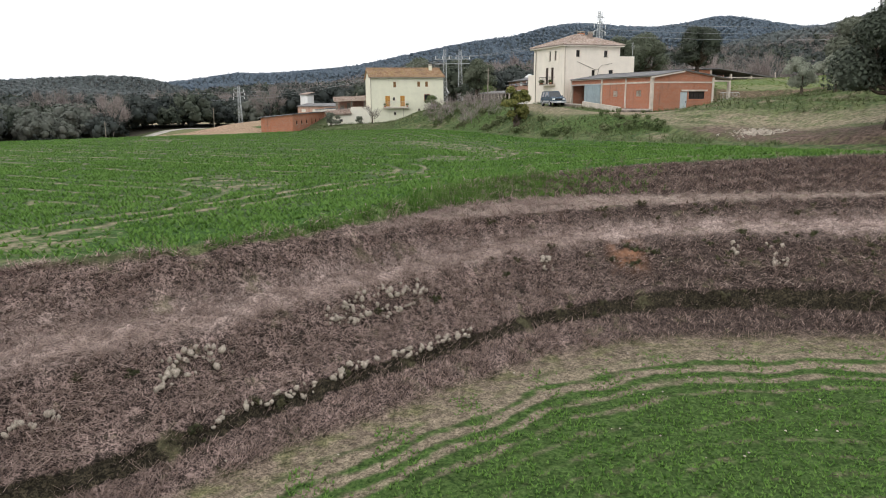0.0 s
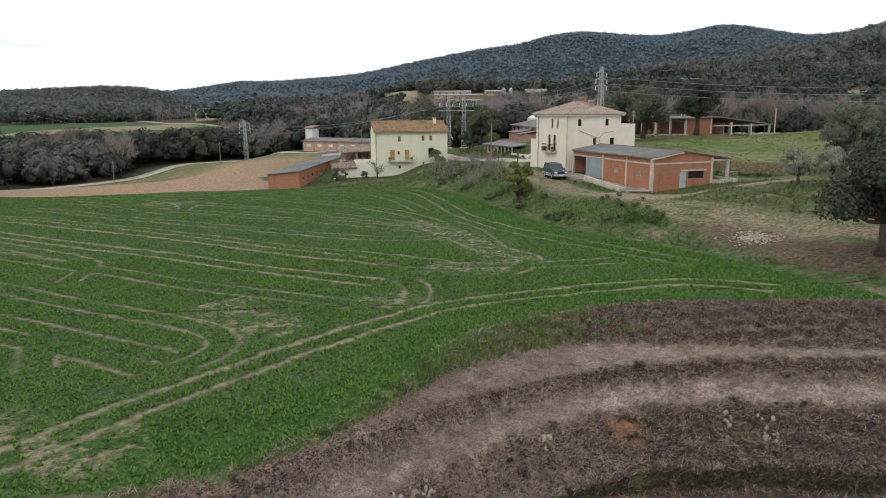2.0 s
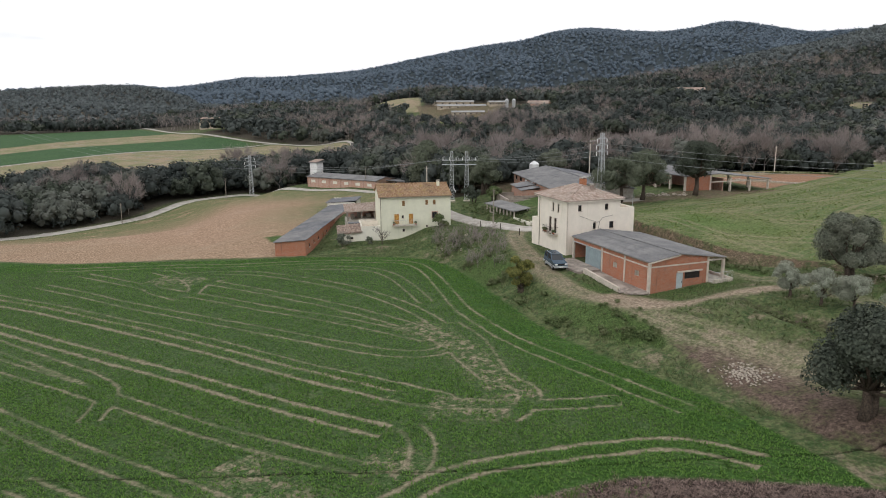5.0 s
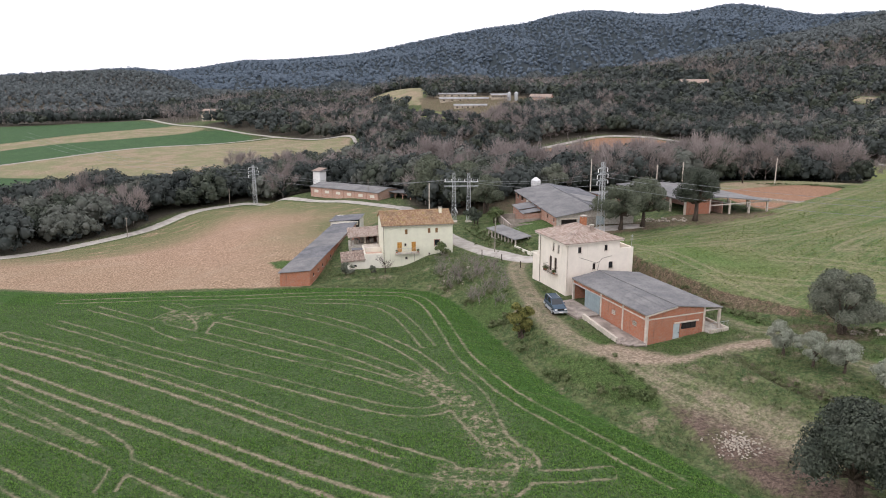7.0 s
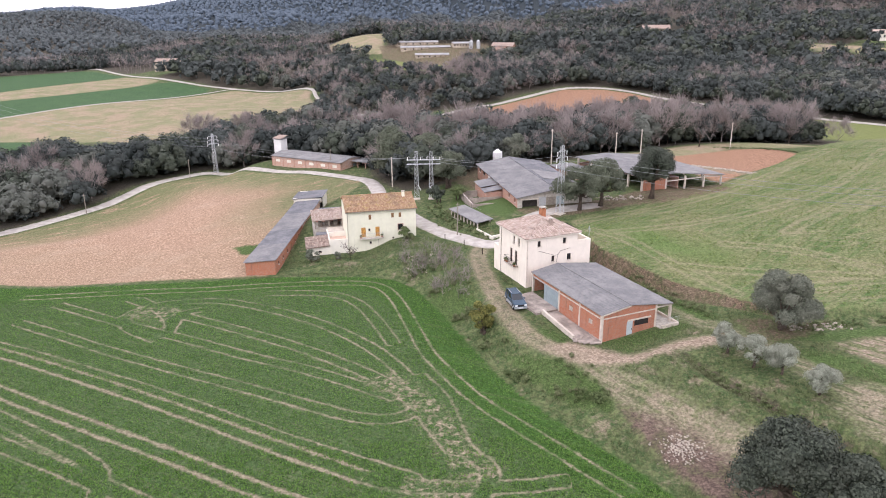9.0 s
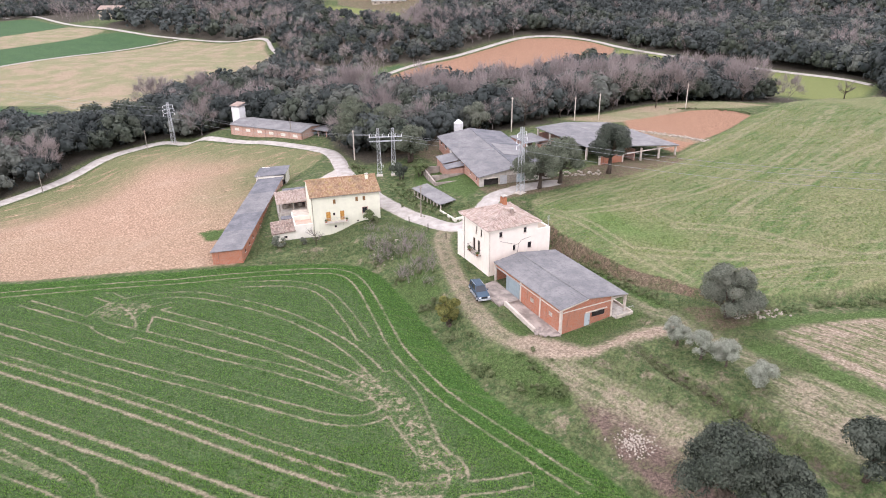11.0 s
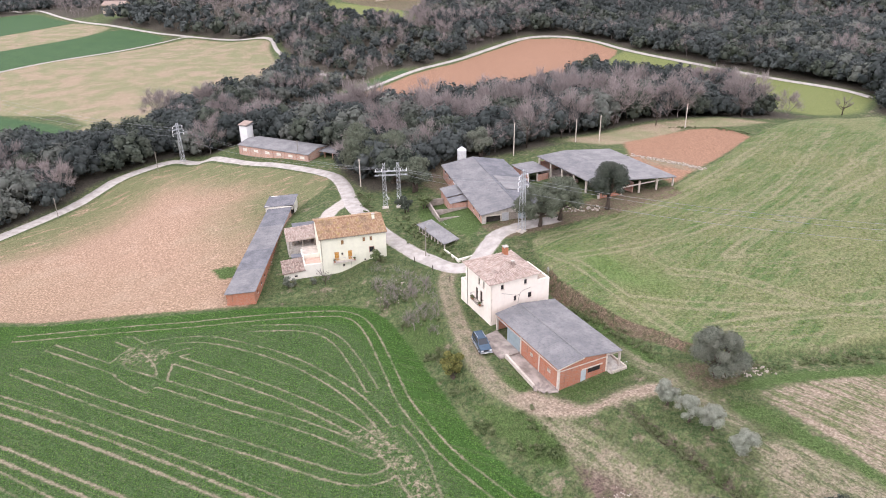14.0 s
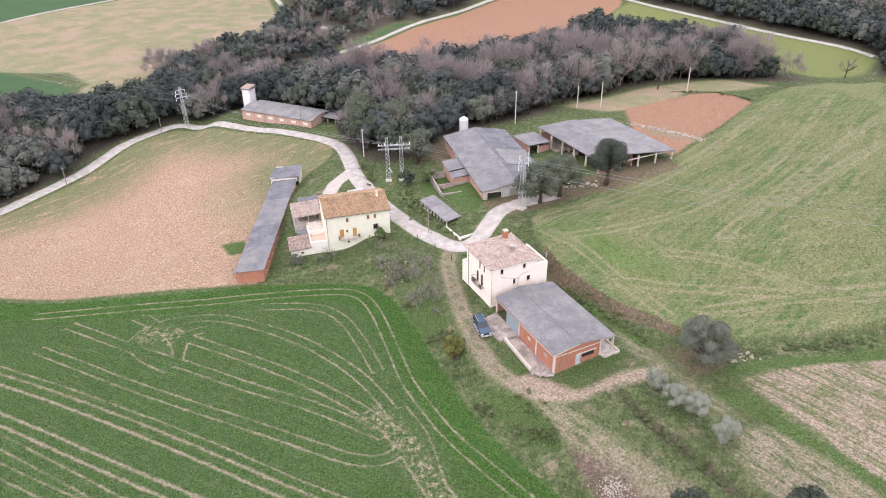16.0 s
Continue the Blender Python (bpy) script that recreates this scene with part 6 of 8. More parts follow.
def build_cream_house():
    ob = thing("cream_house", pose(15.7, 93.8, 3.4, 0, 0, 20.3), "tall cream rendered farmhouse with hipped clay tile roof", "house")
    W, L, H = 8.4, 8.4, 7.75
    front = [(1.75, 2.3, 6.35, 7.2), (5.95, 6.5, 6.35, 7.2), (4.15, 4.65, 3.8, 4.7), (6.75, 7.45, 3.75, 4.7)]
    side = [(2.1, 2.6, 6.0, 7.2), (3.6, 4.1, 6.0, 7.2), (2.75, 3.45, 2.95, 5.1), (4.2, 4.9, 2.95, 5.1)]
    bm = bmesh.new()
    wall_with_holes(bm, "x", 0, 0.4, 0, W, -0.8, H, front)
    part("front_wall", bm, CREAM, ob)
    bm = bmesh.new()
    wall_with_holes(bm, "y", 0, 0.4, 0.4, L, -0.8, H, side)
    part("side_wall", bm, CREAM, ob)
    part("far_wall", solid((W - 0.4, W, 0.4, L, -0.8, H)), CREAM, ob)
    part("back_wall", solid((0.4, W - 0.4, L - 0.4, L, -0.8, H)), CREAM, ob)
    # solid block behind the windows, its black standing in for room shade
    part("shade_block", solid((0.75, W - 0.5, 0.75, L - 0.5, 0, H - 0.3)), DARK, ob)
    for a, b, r, s in front:
        window(ob, "x", 0, a, b, r, s, -1)
    for a, b, r, s in side[:2]:
        window(ob, "y", 0, a, b, r, s, -1)
    for a, b, r, s in side[2:]:
        shutter(ob, "y", 0.12, a + 0.02, b - 0.02, r, s, -1, WOOD_DARK, "dark slatted balcony shutter")
    bal = part("balcony", solid((-0.75, 0, 2.3, 5.5, 2.75, 2.9)), PALE_CONCRETE, ob)
    railing(bal, "y", 0, 2.35, 5.45, 2.9, 0.95, 0.7, -1, IRON)
    rng = np.random.default_rng(3)
    for v in (2.6, 4.9, 5.3):
        pv, pf = leaf_cloud(rng, 90, [(0, 0, 0.2, 0.28)], 0.14)
        pot = part("flower_pot", solid((-0.66, -0.42, v - 0.14, v + 0.14, 2.9, 3.15)), TERRACOTTA, bal)
        leaves = mesh_of("pot_plant", pv + np.array((-0.54, v, 3.1)), pf, LEAF_SHRUB)
        leaves.parent = pot
    hip_roof(ob, W, L, H + 0.05, 1.55, 3.4, 5.2, 0.45, TILE_PALE)
    chimney(ob, 6.3, 6.6, H + 0.6, H + 2.2, 0.38, TERRACOTTA)
    chimney(ob, 5.1, 2.2, H + 0.8, H + 1.75, 0.22, TILE_PALE)
    # roofed-over yard on the east, closed by a high parapet
    part("terrace_wall", solid((W, 10.7, 0, 0.3, -0.8, 6.5), (10.4, 10.7, 0.3, 6.5, -0.8, 6.5), (W, 10.4, 6.2, 6.5, -0.8, 6.3)), CREAM, ob)
    part("terrace_floor", solid((W, 10.4, 0.3, 6.2, 5.3, 5.5)), PALE_CONCRETE, ob)
    bm = bmesh.new()
    tube(bm, [(W, 6.3, 7.1), (10.6, 6.3, 7.1), (10.6, 3.5, 7.1)], 0.03, 5)
    for k in range(8):
        tube(bm, [(W + 0.1 + k * 0.3, 6.3, 6.3), (W + 0.1 + k * 0.3, 6.3, 7.1)], 0.015, 4)
    part("terrace_railing", bm, IRON, ob)
    part("porch_wall", solid((0.0, 0.3, L, 10.1, -0.8, 4.3), (0.3, 5, 9.8, 10.1, -0.8, 4.3)), CREAM, ob)
    pipe(ob, [(-0.07, 7.7, -0.5), (-0.07, 7.7, 7.5), (-0.35, 7.7, 7.7)], WOOD_GREY)
    pipe(ob, [(0.12, -0.07, 1.2), (0.12, -0.07, 7.5), (0.12, -0.4, 7.7)], PALE_CONCRETE)
    pipe(ob, [(1.9, -0.03, 5.75), (4.75, -0.03, 4.7), (5.2, -0.03, 4.85), (5.6, -0.03, 5.3), (7.2, -0.03, 5.55)], WOOD_GREY, 0.03, "cable")
    pipe(ob, [(5.2, -0.03, 4.85), (5.0, -0.03, 3.9), (4.9, -0.03, 3.2)], WOOD_GREY, 0.03, "cable")
    bm = bmesh.new()
    tube(bm, [(10.5, 0.2, 6.5), (10.5, 0.2, 8.3)], 0.03, 5)
    for k in range(4):
        tube(bm, [(10.2, 0.2, 7.6 + k * 0.18), (10.8, 0.2, 7.6 + k * 0.18)], 0.012, 4)
    part("aerial", bm, GALVANISED, ob)


def gable_house():
    ob = thing("yellow_house", pose(-12.2, 120.8, 0.0, 0, 0, 10.6), "pale yellow green farmhouse with lichened tile roof and balcony", "house")
    W, L, H, RV, RH = 12.5, 9.8, 8.15, 5.1, 9.75
    holes = [(3.9, 4.38, 6.5, 7.4), (8.0, 8.48, 6.6, 7.45), (9.35, 9.82, 6.6, 7.45), (2.5, 3.3, 3.35, 5.1), (5.05, 5.8, 3.35, 5.1), (3.78, 4.15, 4.35, 4.85), (9.2, 10.08, 4.2, 5.3), (3.9, 4.3, 1.95, 2.4), (8.1, 8.4, 2.6, 2.95)]
    bm = bmesh.new()
    wall_with_holes(bm, "x", 0, 0.4, 0, W, -1.0, H, holes)
    part("front_wall", bm, PALE_GREEN, ob)
    for x in (0, W - 0.4):
        bm = bmesh.new()
        prism(bm, [(0.4, -1.0), (L, -1.0), (L, H), (RV, RH - 0.1), (0.4, H)], x, x + 0.4, "x")
        part("gable_wall", bm, PALE_GREEN, ob)
    part("back_wall", solid((0.4, W - 0.4, L - 0.4, L, -1.0, H)), PALE_GREEN, ob)
    part("shade_block", solid((0.6, W - 0.6, 0.8, L - 0.6, 0.5, H - 0.3)), DARK, ob)
    part("plinth", solid((0, W + 0.02, -0.06, 0.003, -1.0, 0.55)), DIRTY_CONCRETE, ob)
    for k, (a, b, r, s) in enumerate(holes):
        if k in (0, 1, 2):
            shutter(ob, "x", 0.08, a + 0.01, b - 0.01, r, s, -1, plain_brown, "closed brown shutter")
        elif k in (3, 4):
            shutter(ob, "x", 0.02, a, (a + b) / 2, r, s, -1, WOOD_ORANGE, "orange varnished shutter")
            shutter(ob, "x", 0.02, (a + b) / 2, b, r, s, -1, WOOD_ORANGE, "orange varnished shutter")
        else:
            window(ob, "x", 0, a, b, r, s, -1)
    part("window_surround", solid((9.1, 9.2, -0.04, 0.01, 4.1, 5.4), (10.08, 10.18, -0.04, 0.01, 4.1, 5.4), (9.2, 10.08, -0.04, 0.01, 5.3, 5.4)), BRICK_OLD, ob)
    bal = part("balcony", solid((2.1, 6.4, -0.75, 0, 3.05, 3.22)), PALE_CONCRETE, ob)
    railing(bal, "x", 0, 2.15, 6.35, 3.22, 0.9, 0.7, -1, GALVANISED)
    rng = np.random.default_rng(4)
    for u in (2.35, 6.15):
        pot = part("flower_pot", solid((u - 0.15, u + 0.15, -0.62, -0.35, 3.22, 3.5)), TERRACOTTA, bal)
        pv, pf = leaf_cloud(rng, 90, [(0, 0, 0.1, 0.25)], 0.13)
        leaves = mesh_of("pot_plant", pv + np.array((u, -0.48, 3.55)), pf, LEAF_SHRUB)
        leaves.parent = pot
    for s, k in ((((-0.25, -0.35, H + 0.02), (W + 0.25, -0.35, H + 0.02), (W + 0.25, RV, RH), (-0.25, RV, RH)), 1), (((W + 0.25, L + 0.3, H - 0.05), (-0.25, L + 0.3, H - 0.05), (-0.25, RV, RH), (W + 0.25, RV, RH)), 2)):
        bm = bmesh.new()
        tile_slope(bm, *s, seed=k)
        slab(bm, s, 0.1)
        part("roof", bm, TILE_YELLOW, ob, "lichened clay tile roof slope")
    bm = bmesh.new()
    for k in range(30):
        tube(bm, [(-0.25 + k * 0.433, RV, RH + 0.1), (0.22 + k * 0.433, RV, RH + 0.1)], [0.14, 0.11], 6)
    part("ridge_tiles", bm, TILE_YELLOW, ob)
    part("gutter", solid((-0.2, W + 0.2, -0.42, -0.32, H - 0.12, H + 0.0)), WOOD_GREY, ob)
    chimney(ob, 10.9, 3.9, H + 0.8, H + 2.1, 0.25, PALE_GREEN)
    pipe(ob, [(0.12, -0.08, 0.6), (0.12, -0.08, 7.9), (0.12, -0.32, 8.05)], WOOD_GREY)
    pipe(ob, [(5.55, -0.05, 0.3), (5.55, -0.05, 3.05)], WOOD_GREY, 0.025)


plain_brown = plain("brown shutters", (0.25, 0.14, 0.06), 0.25, 4, 0.6)


def build_wing():
    ob = thing("low_wing", pose(-12.2, 120.8, 0.0, 0, 0, 10.6), "low whitewashed wing with tile roof and pink terrace", "house")
    bm = bmesh.new()
    wall_with_holes(bm, "x", 0.2, 0.3, -7.2, -3.3, -1.2, 1.95, [(-5.3, -4.75, 0.9, 1.3)])
    prism(bm, [(0.5, -1.2), (4.3, -1.2), (4.3, 2.6), (0.5, 1.9)], -7.2, -6.9, "x")
    block(bm, -3.3, -0.02, 0.15, 0.45, -1.2, 3.15)
    block(bm, -3.3, -3.05, 0.45, 8.0, -1.2, 3.0)
    part("wall", bm, WHITEWASH, ob)
    window(ob, "x", 0.2, -5.3, -4.75, 0.9, 1.3, -1)
    part("shade_block", solid((-6.85, -3.4, 0.75, 4.2, -0.5, 1.8)), DARK, ob)
    part("plinth", solid((-7.22, -0.02, 0.1, 0.14, -1.2, -0.1)), DIRTY_CONCRETE, ob)
    s = ((-7.5, -0.15, 1.95), (-3.15, -0.15, 2.25), (-3.15, 4.4, 2.95), (-7.5, 4.4, 2.65))
    bm = bmesh.new()
    tile_slope(bm, *s, seed=8)
    slab(bm, s, 0.1)
    part("roof", bm, TILE_RED, ob, "mossy red tile roof")
    part("terrace_floor", solid((-3.05, -0.02, 0.45, 4.4, 2.3, 2.5)), PINK_FLOOR, ob, "pink terrace floor")
    part("upper_floor", solid((-3.05, -0.02, 4.6, 9.3, 2.6, 2.9)), PALE_CONCRETE, ob)
    part("step_wall", solid((-3.05, -0.02, 4.4, 4.6, 2.3, 3.3)), WHITEWASH, ob)
    part("outhouse", solid((-5.2, -3.5, 4.6, 6.0, -0.5, 2.9)), BRICK_OLD, ob)
    part("outhouse_roof", solid((-5.35, -3.35, 4.45, 6.15, 2.9, 3.0)), SHEET_DARK, ob)
    # open barn behind, tiled
    back = thing("open_barn", pose(-12.2, 120.8, 0.0, 0, 0, 10.6), "open lean-to barn with red tile roof behind the house", "shed")
    for x, y in ((-5.2, 9.7), (-2.6, 9.7), (-5.2, 14.2), (-0.2, 9.9)):
        part("post", solid((x - 0.12, x + 0.12, y - 0.12, y + 0.12, -0.5, 4.4)), WOOD_GREY, back)
    part("back_wall", solid((-5.3, 4.5, 14.2, 14.4, -0.5, 4.9)), BRICK_OLD, back)
    part("end_wall", solid((-0.02, 0.2, 9.9, 14.2, -0.5, 4.7)), BRICK_OLD, back)
    part("floor", solid((-5.6, 4.6, 9.4, 14.6, -0.8, 2.6)), CONCRETE, back)
    for b in ((-4.6, -3.9, 11, 12, 2.6, 3.5), (-3.3, -2.7, 12, 13, 2.6, 3.9), (-1.6, -0.8, 11.5, 12.8, 2.6, 3.4)):
        part("stored_crate", solid(b), WOOD_GREY, back)
    for s, m in ((((-5.8, 9.4, 4.3), (0.0, 9.4, 4.5), (0.0, 14.7, 5.2), (-5.8, 14.7, 5.0)), TILE_PALE), (((0.0, 9.9, 4.6), (5.0, 9.9, 4.4), (5.0, 14.7, 5.1), (0.0, 14.7, 5.3)), TILE_RED)):
        bm = bmesh.new()
        tile_slope(bm, *s, seed=9)
        slab(bm, s, 0.12)
        part("roof", bm, m, back)
    part("grey_roof", solid((-4.0, 2.6, 14.9, 18.6, 4.2, 4.32)), SHEET_DARK, back)
    part("grey_room", solid((-3.8, 2.4, 15.1, 18.4, -0.5, 4.2)), BRICK_OLD, back)
    tr = thing("sheet_canopy", pose(-6.5, 136.5, ground_at(-6.5, 136.5), 0, 0, 20), "pale sheet metal canopy on posts beside the drive", "canopy")
    for x in (-1.4, 1.4):
        for y in (-1.8, 1.8):
            part("post", solid((x - 0.05, x + 0.05, y - 0.05, y + 0.05, -0.2, 2.4)), GALVANISED, tr)
    bm = bmesh.new()
    wavy_sheet(bm, (-1.6, -2, 2.4), (1.6, -2, 2.4), (1.6, 2, 2.7), (-1.6, 2, 2.7), 0.3, 0.03, 2)
    slab(bm, [(-1.6, -2, 2.36), (1.6, -2, 2.36), (1.6, 2, 2.66), (-1.6, 2, 2.66)], 0.04)
    part("canopy_roof", bm, GALVANISED, tr)


def build_long_shed():
    ob = thing("long_shed", pose(-28.9, 113.1, -0.65, 0, 0, -3.6), "very long low orange brick shed with grey sheet roof", "shed")
    W, L = 5.1, 40.0
    holes = []
    for k in range(12):
        v = 2.2 + k * 3.15
        holes.append((v, v + 0.6, 1.3, 1.9) if k not in (3, 7) else (v, v + 0.95, 0.1, 2.0))
    bm = bmesh.new()
    wall_with_holes(bm, "y", W - 0.2, 0.2, 0.2, 22, -0.6, 2.9, [h for h in holes if h[1] < 21.5])
    part("near_wall", bm, BRICK, ob)
    bm = bmesh.new()
    wall_with_holes(bm, "y", W - 0.2, 0.2, 22, L, -0.6, 2.9, [h for h in holes if h[0] > 22.2])
    part("far_wall", bm, BRICK_PINK, ob)
    bm = bmesh.new()
    prism(bm, [(0, -0.6), (W, -0.6), (W, 2.92), (0, 2.45)], 0, 0.2, "y")
    part("end_wall", bm, BRICK, ob)
    part("back_wall", solid((0, 0.2, 0.2, L, -0.6, 2.4)), BRICK, ob)
    for a, b, r, s in holes:
        if r < 0.5:
            part("door", solid((W - 0.14, W - 0.09, a + 0.03, b - 0.03, r, s - 0.03)), plain_brown, ob)
        else:
            window(ob, "y", W, a, b, r, s, 1, depth=0.12)
    cuts = (0.0, 9.0, 18.0, 30.0, L)
    for k, (a, b) in enumerate(zip(cuts, cuts[1:])):
        bm = bmesh.new()
        z = 0.03 * (k % 2)
        a0 = a - (0.25 if k == 0 else 0)
        wavy_sheet(bm, (-0.25, a0, 2.52 + z), (-0.25, b, 2.52 + z), (W + 0.3, b, 3.05 + z), (W + 0.3, a0, 3.05 + z), 0.36, 0.03, 3)
        slab(bm, [(-0.2, a0, 2.47 + z), (W + 0.25, a0, 3.0 + z), (W + 0.25, b, 3.0 + z), (-0.2, b, 2.47 + z)], 0.06)
        part("roof", bm, SHEET if k % 2 == 0 else SHEET_DARK, ob, "grey corrugated roof section")
    part("hay_room", solid((-0.7, -0.45, L, L + 6.5, -0.6, 3.1), (W + 0.2, W + 0.45, L + 2.2, L + 6.5, -0.6, 3.5), (-0.45, W + 0.45, L + 6.3, L + 6.5, -0.6, 3.4), (-0.7, W + 0.45, L, L + 0.2, 2.4, 3.3)), WHITEWASH, ob)
    part("hay_shade_block", solid((-0.4, W - 0.1, L + 0.5, L + 6, 0, 2.9)), DARK, ob)
    bm = bmesh.new()
    wavy_sheet(bm, (-1.0, L - 0.2, 3.2), (-1.0, L + 6.8, 3.2), (W + 0.8, L + 6.8, 3.75), (W + 0.8, L - 0.2, 3.75), 0.36, 0.03, 3)
    slab(bm, [(-0.95, L - 0.15, 3.14), (W + 0.75, L - 0.15, 3.69), (W + 0.75, L + 6.75, 3.69), (-0.95, L + 6.75, 3.14)], 0.06)
    part("roof", bm, SHEET_DARK, ob)


def build_back_shed():
    ob = thing("pink_brick_barn", pose(-41.2, 203.2, -0.4, 0, 0, -31), "long faded pink brick barn with grey roof by the woods", "barn")
    W, L, H = 24.5, 9.0, 3.3
    holes = [(1.3 + k * 4.05, 2.9 + k * 4.05, 1.7, 2.5) for k in range(6)]
    bm = bmesh.new()
    wall_with_holes(bm, "x", 0, 0.2, 0, W, -1, H, holes)
    part("front_wall", bm, BRICK_PINK, ob)
    for k in range(7):
        part("pilaster", solid((k * 4.05 - 0.02, k * 4.05 + 0.24, -0.08, 0, -1, H)), BRICK_OLD, ob)
    for h in holes:
        part("window_panel", solid((h[0], h[1], 0.08, 0.14, h[2], h[3])), WHITEWASH, ob, "pale bricked-up window panel")
    bm = bmesh.new()
    wall_with_holes(bm, "y", W - 0.2, 0.2, 0.2, L, -1, H, [(5.6, 7.4, -1, 2.1)])
    prism(bm, [(0.2, H), (L, H), (L / 2, H + 0.6)], W - 0.2, W, "x")
    part("end_wall", bm, BRICK_PINK, ob)
    part("barn_door", solid((W - 0.12, W - 0.06, 5.65, 7.35, -0.4, 2.05)), METAL_BLUE, ob)
    part("back_wall", solid((0, W, L - 0.2, L, -1, H), (0, 0.2, 0.2, L - 0.2, -1, H)), BRICK_PINK, ob)
    for a, b, c, d in (((-0.3, -0.4, H + 0.05), (W + 0.3, -0.4, H + 0.05), (W + 0.3, L / 2, H + 0.8), (-0.3, L / 2, H + 0.8)), ((W + 0.3, L + 0.4, H + 0.05), (-0.3, L + 0.4, H + 0.05), (-0.3, L / 2, H + 0.8), (W + 0.3, L / 2, H + 0.8))):
        bm = bmesh.new()
        wavy_sheet(bm, a, b, c, d, 0.5, 0.03, 3)
        slab(bm, [(v[0], v[1], v[2] - 0.06) for v in (a, b, c, d)], 0.08)
        part("roof", bm, SHEET_PALE, ob)
    for k in range(4):
        part("lean_to_post", solid((W + 1.8 + k * 2.6, W + 2.0 + k * 2.6, 5.2, 5.45, -1, 2.9)), BRICK_OLD, ob)
    part("lean_to_roof", solid((W, W + 10.2, 4.8, 10.5, 2.9, 3.05)), SHEET, ob)
    part("lean_to_back", solid((W, W + 10, 10.2, 10.4, -1, 2.9)), BRICK_OLD, ob)
    t = thing("water_tower", pose(-40.4, 213.5, -0.4, 0, 0, -31), "square white water tower with a flat cap", "tower")
    part("shaft", solid((-1.4, 1.4, -1.4, 1.4, -1, 6.4)), WHITE, t)
    part("cap", solid((-1.75, 1.75, -1.75, 1.75, 6.4, 6.6)), SHEET, t)
    bm = bmesh.new()
    slab(bm, [(-1.6, -1.6, 6.75), (1.6, -1.6, 6.75), (1.6, 1.6, 7.3), (-1.6, 1.6, 7.3)], 0.15)
    part("tower_roof", bm, TILE_RED, t)


def build_main_barn():
    ob = thing("brick_barn", pose(19.5, 128.8, 5.6, 0, 0, 8.7), "large low brick barn with grey sheet roof in the farmyard", "barn")
    W, L, H, P = 15.0, 32.0, 2.55, 4.0
    side = [(1.6, 2.3, 1.2, 2.0), (5.6, 6.3, 1.2, 2.0), (11.0, 11.7, 1.7, 2.3), (13.5, 14.2, 1.7, 2.3), (16, 17.6, 1.5, 2.4), (20.4, 22.2, 1.5, 2.4), (25, 26.8, 1.3, 2.2), (29, 30.4, 1.3, 2.2)]
    bm = bmesh.new()
    wall_with_holes(bm, "y", 0, 0.25, 0.25, L, -1.5, H, side)
    part("side_wall", bm, BRICK_OLD, ob)
    for k, h in enumerate(side):
        if k in (4, 5):
            part("white_panel", solid((-0.02, 0.1, h[0], h[1], h[2], h[3])), WHITE, ob)
        else:
            window(ob, "y", 0, *h, -1, depth=0.15)
    bm = bmesh.new()
    wall_with_holes(bm, "x", 0, 0.25, 0, W, -1.5, H, [(0.9, 3.9, -1.5, 2.0)])
    prism(bm, [(0, H), (W, H), (W / 2, P - 0.1)], 0, 0.25, "y")
    part("front_wall", bm, CONCRETE, ob)
    part("door_lintel", solid((0.7, 4.1, -0.06, 0, 2.0, 2.25)), PALE_CONCRETE, ob)
    part("tin_sheet", solid((4.2, 5.6, -0.06, -0.02, -0.2, 2.5)), GALVANISED, ob)
    part("tin_sheet", solid((7.6, 9.2, -0.06, -0.02, -0.2, 2.5)), METAL_BLUE, ob)
    part("tin_sheet", solid((5.7, 7.5, -0.05, -0.02, 0.1, 2.4)), WOOD_GREY, ob)
    part("shade_block", solid((0.4, W - 0.4, 0.6, L - 0.5, -1, 2.3)), DARK, ob)
    part("back_wall", solid((W - 0.25, W, 0.25, L, -1.5, H), (0.25, W - 0.25, L - 0.25, L, -1.5, H)), BRICK_OLD, ob)
    k = 0
    for a, b, c, d in (((-0.4, -0.5, H + 0.05), (-0.4, L + 0.3, H + 0.05), (W / 2, L + 0.3, P), (W / 2, -0.5, P)), ((W + 0.4, -0.5, H + 0.05), (W + 0.4, L + 0.3, H + 0.05), (W / 2, L + 0.3, P), (W / 2, -0.5, P))):
        bm = bmesh.new()
        wavy_sheet(bm, a, b, c, d, 0.45, 0.03, 5, 2)
        slab(bm, [(v[0], v[1], v[2] - 0.06) for v in (a, b, c, d)], 0.08)
        part("roof", bm, SHEET if k == 0 else SHEET_DARK, ob)
        k += 1
    bm = bmesh.new()
    slab(bm, [(W / 2 + 0.6, 9, P + 0.0), (W - 0.2, 9, H + 0.3), (W - 0.2, 18, H + 0.3), (W / 2 + 0.6, 18, P + 0.0)], 0.05)
    part("roof_patch", bm, SHEET_PALE, ob)
    part("ridge_cap", solid((W / 2 - 0.15, W / 2 + 0.15, -0.5, L + 0.3, P + 0.02, P + 0.08)), SHEET_DARK, ob)
    # lean-to stalls and pens on the west side
    part("stall_wall", solid((-3.6, -3.4, 10.5, 19.5, -1.5, 1.2), (-3.4, 0, 10.5, 10.7, -1.5, 1.3), (-3.4, 0, 19.3, 19.5, -1.5, 1.3)), BRICK_OLD, ob)
    for a, b, z in ((10.3, 13.6, 1.35), (13.8, 19.7, 1.55)):
        bm = bmesh.new()
        slab(bm, [(-3.9, a, z), (-0.03, a, z + 0.55), (-0.03, b, z + 0.55), (-3.9, b, z)], 0.08)
        part("stall_roof", bm, SHEET, ob)
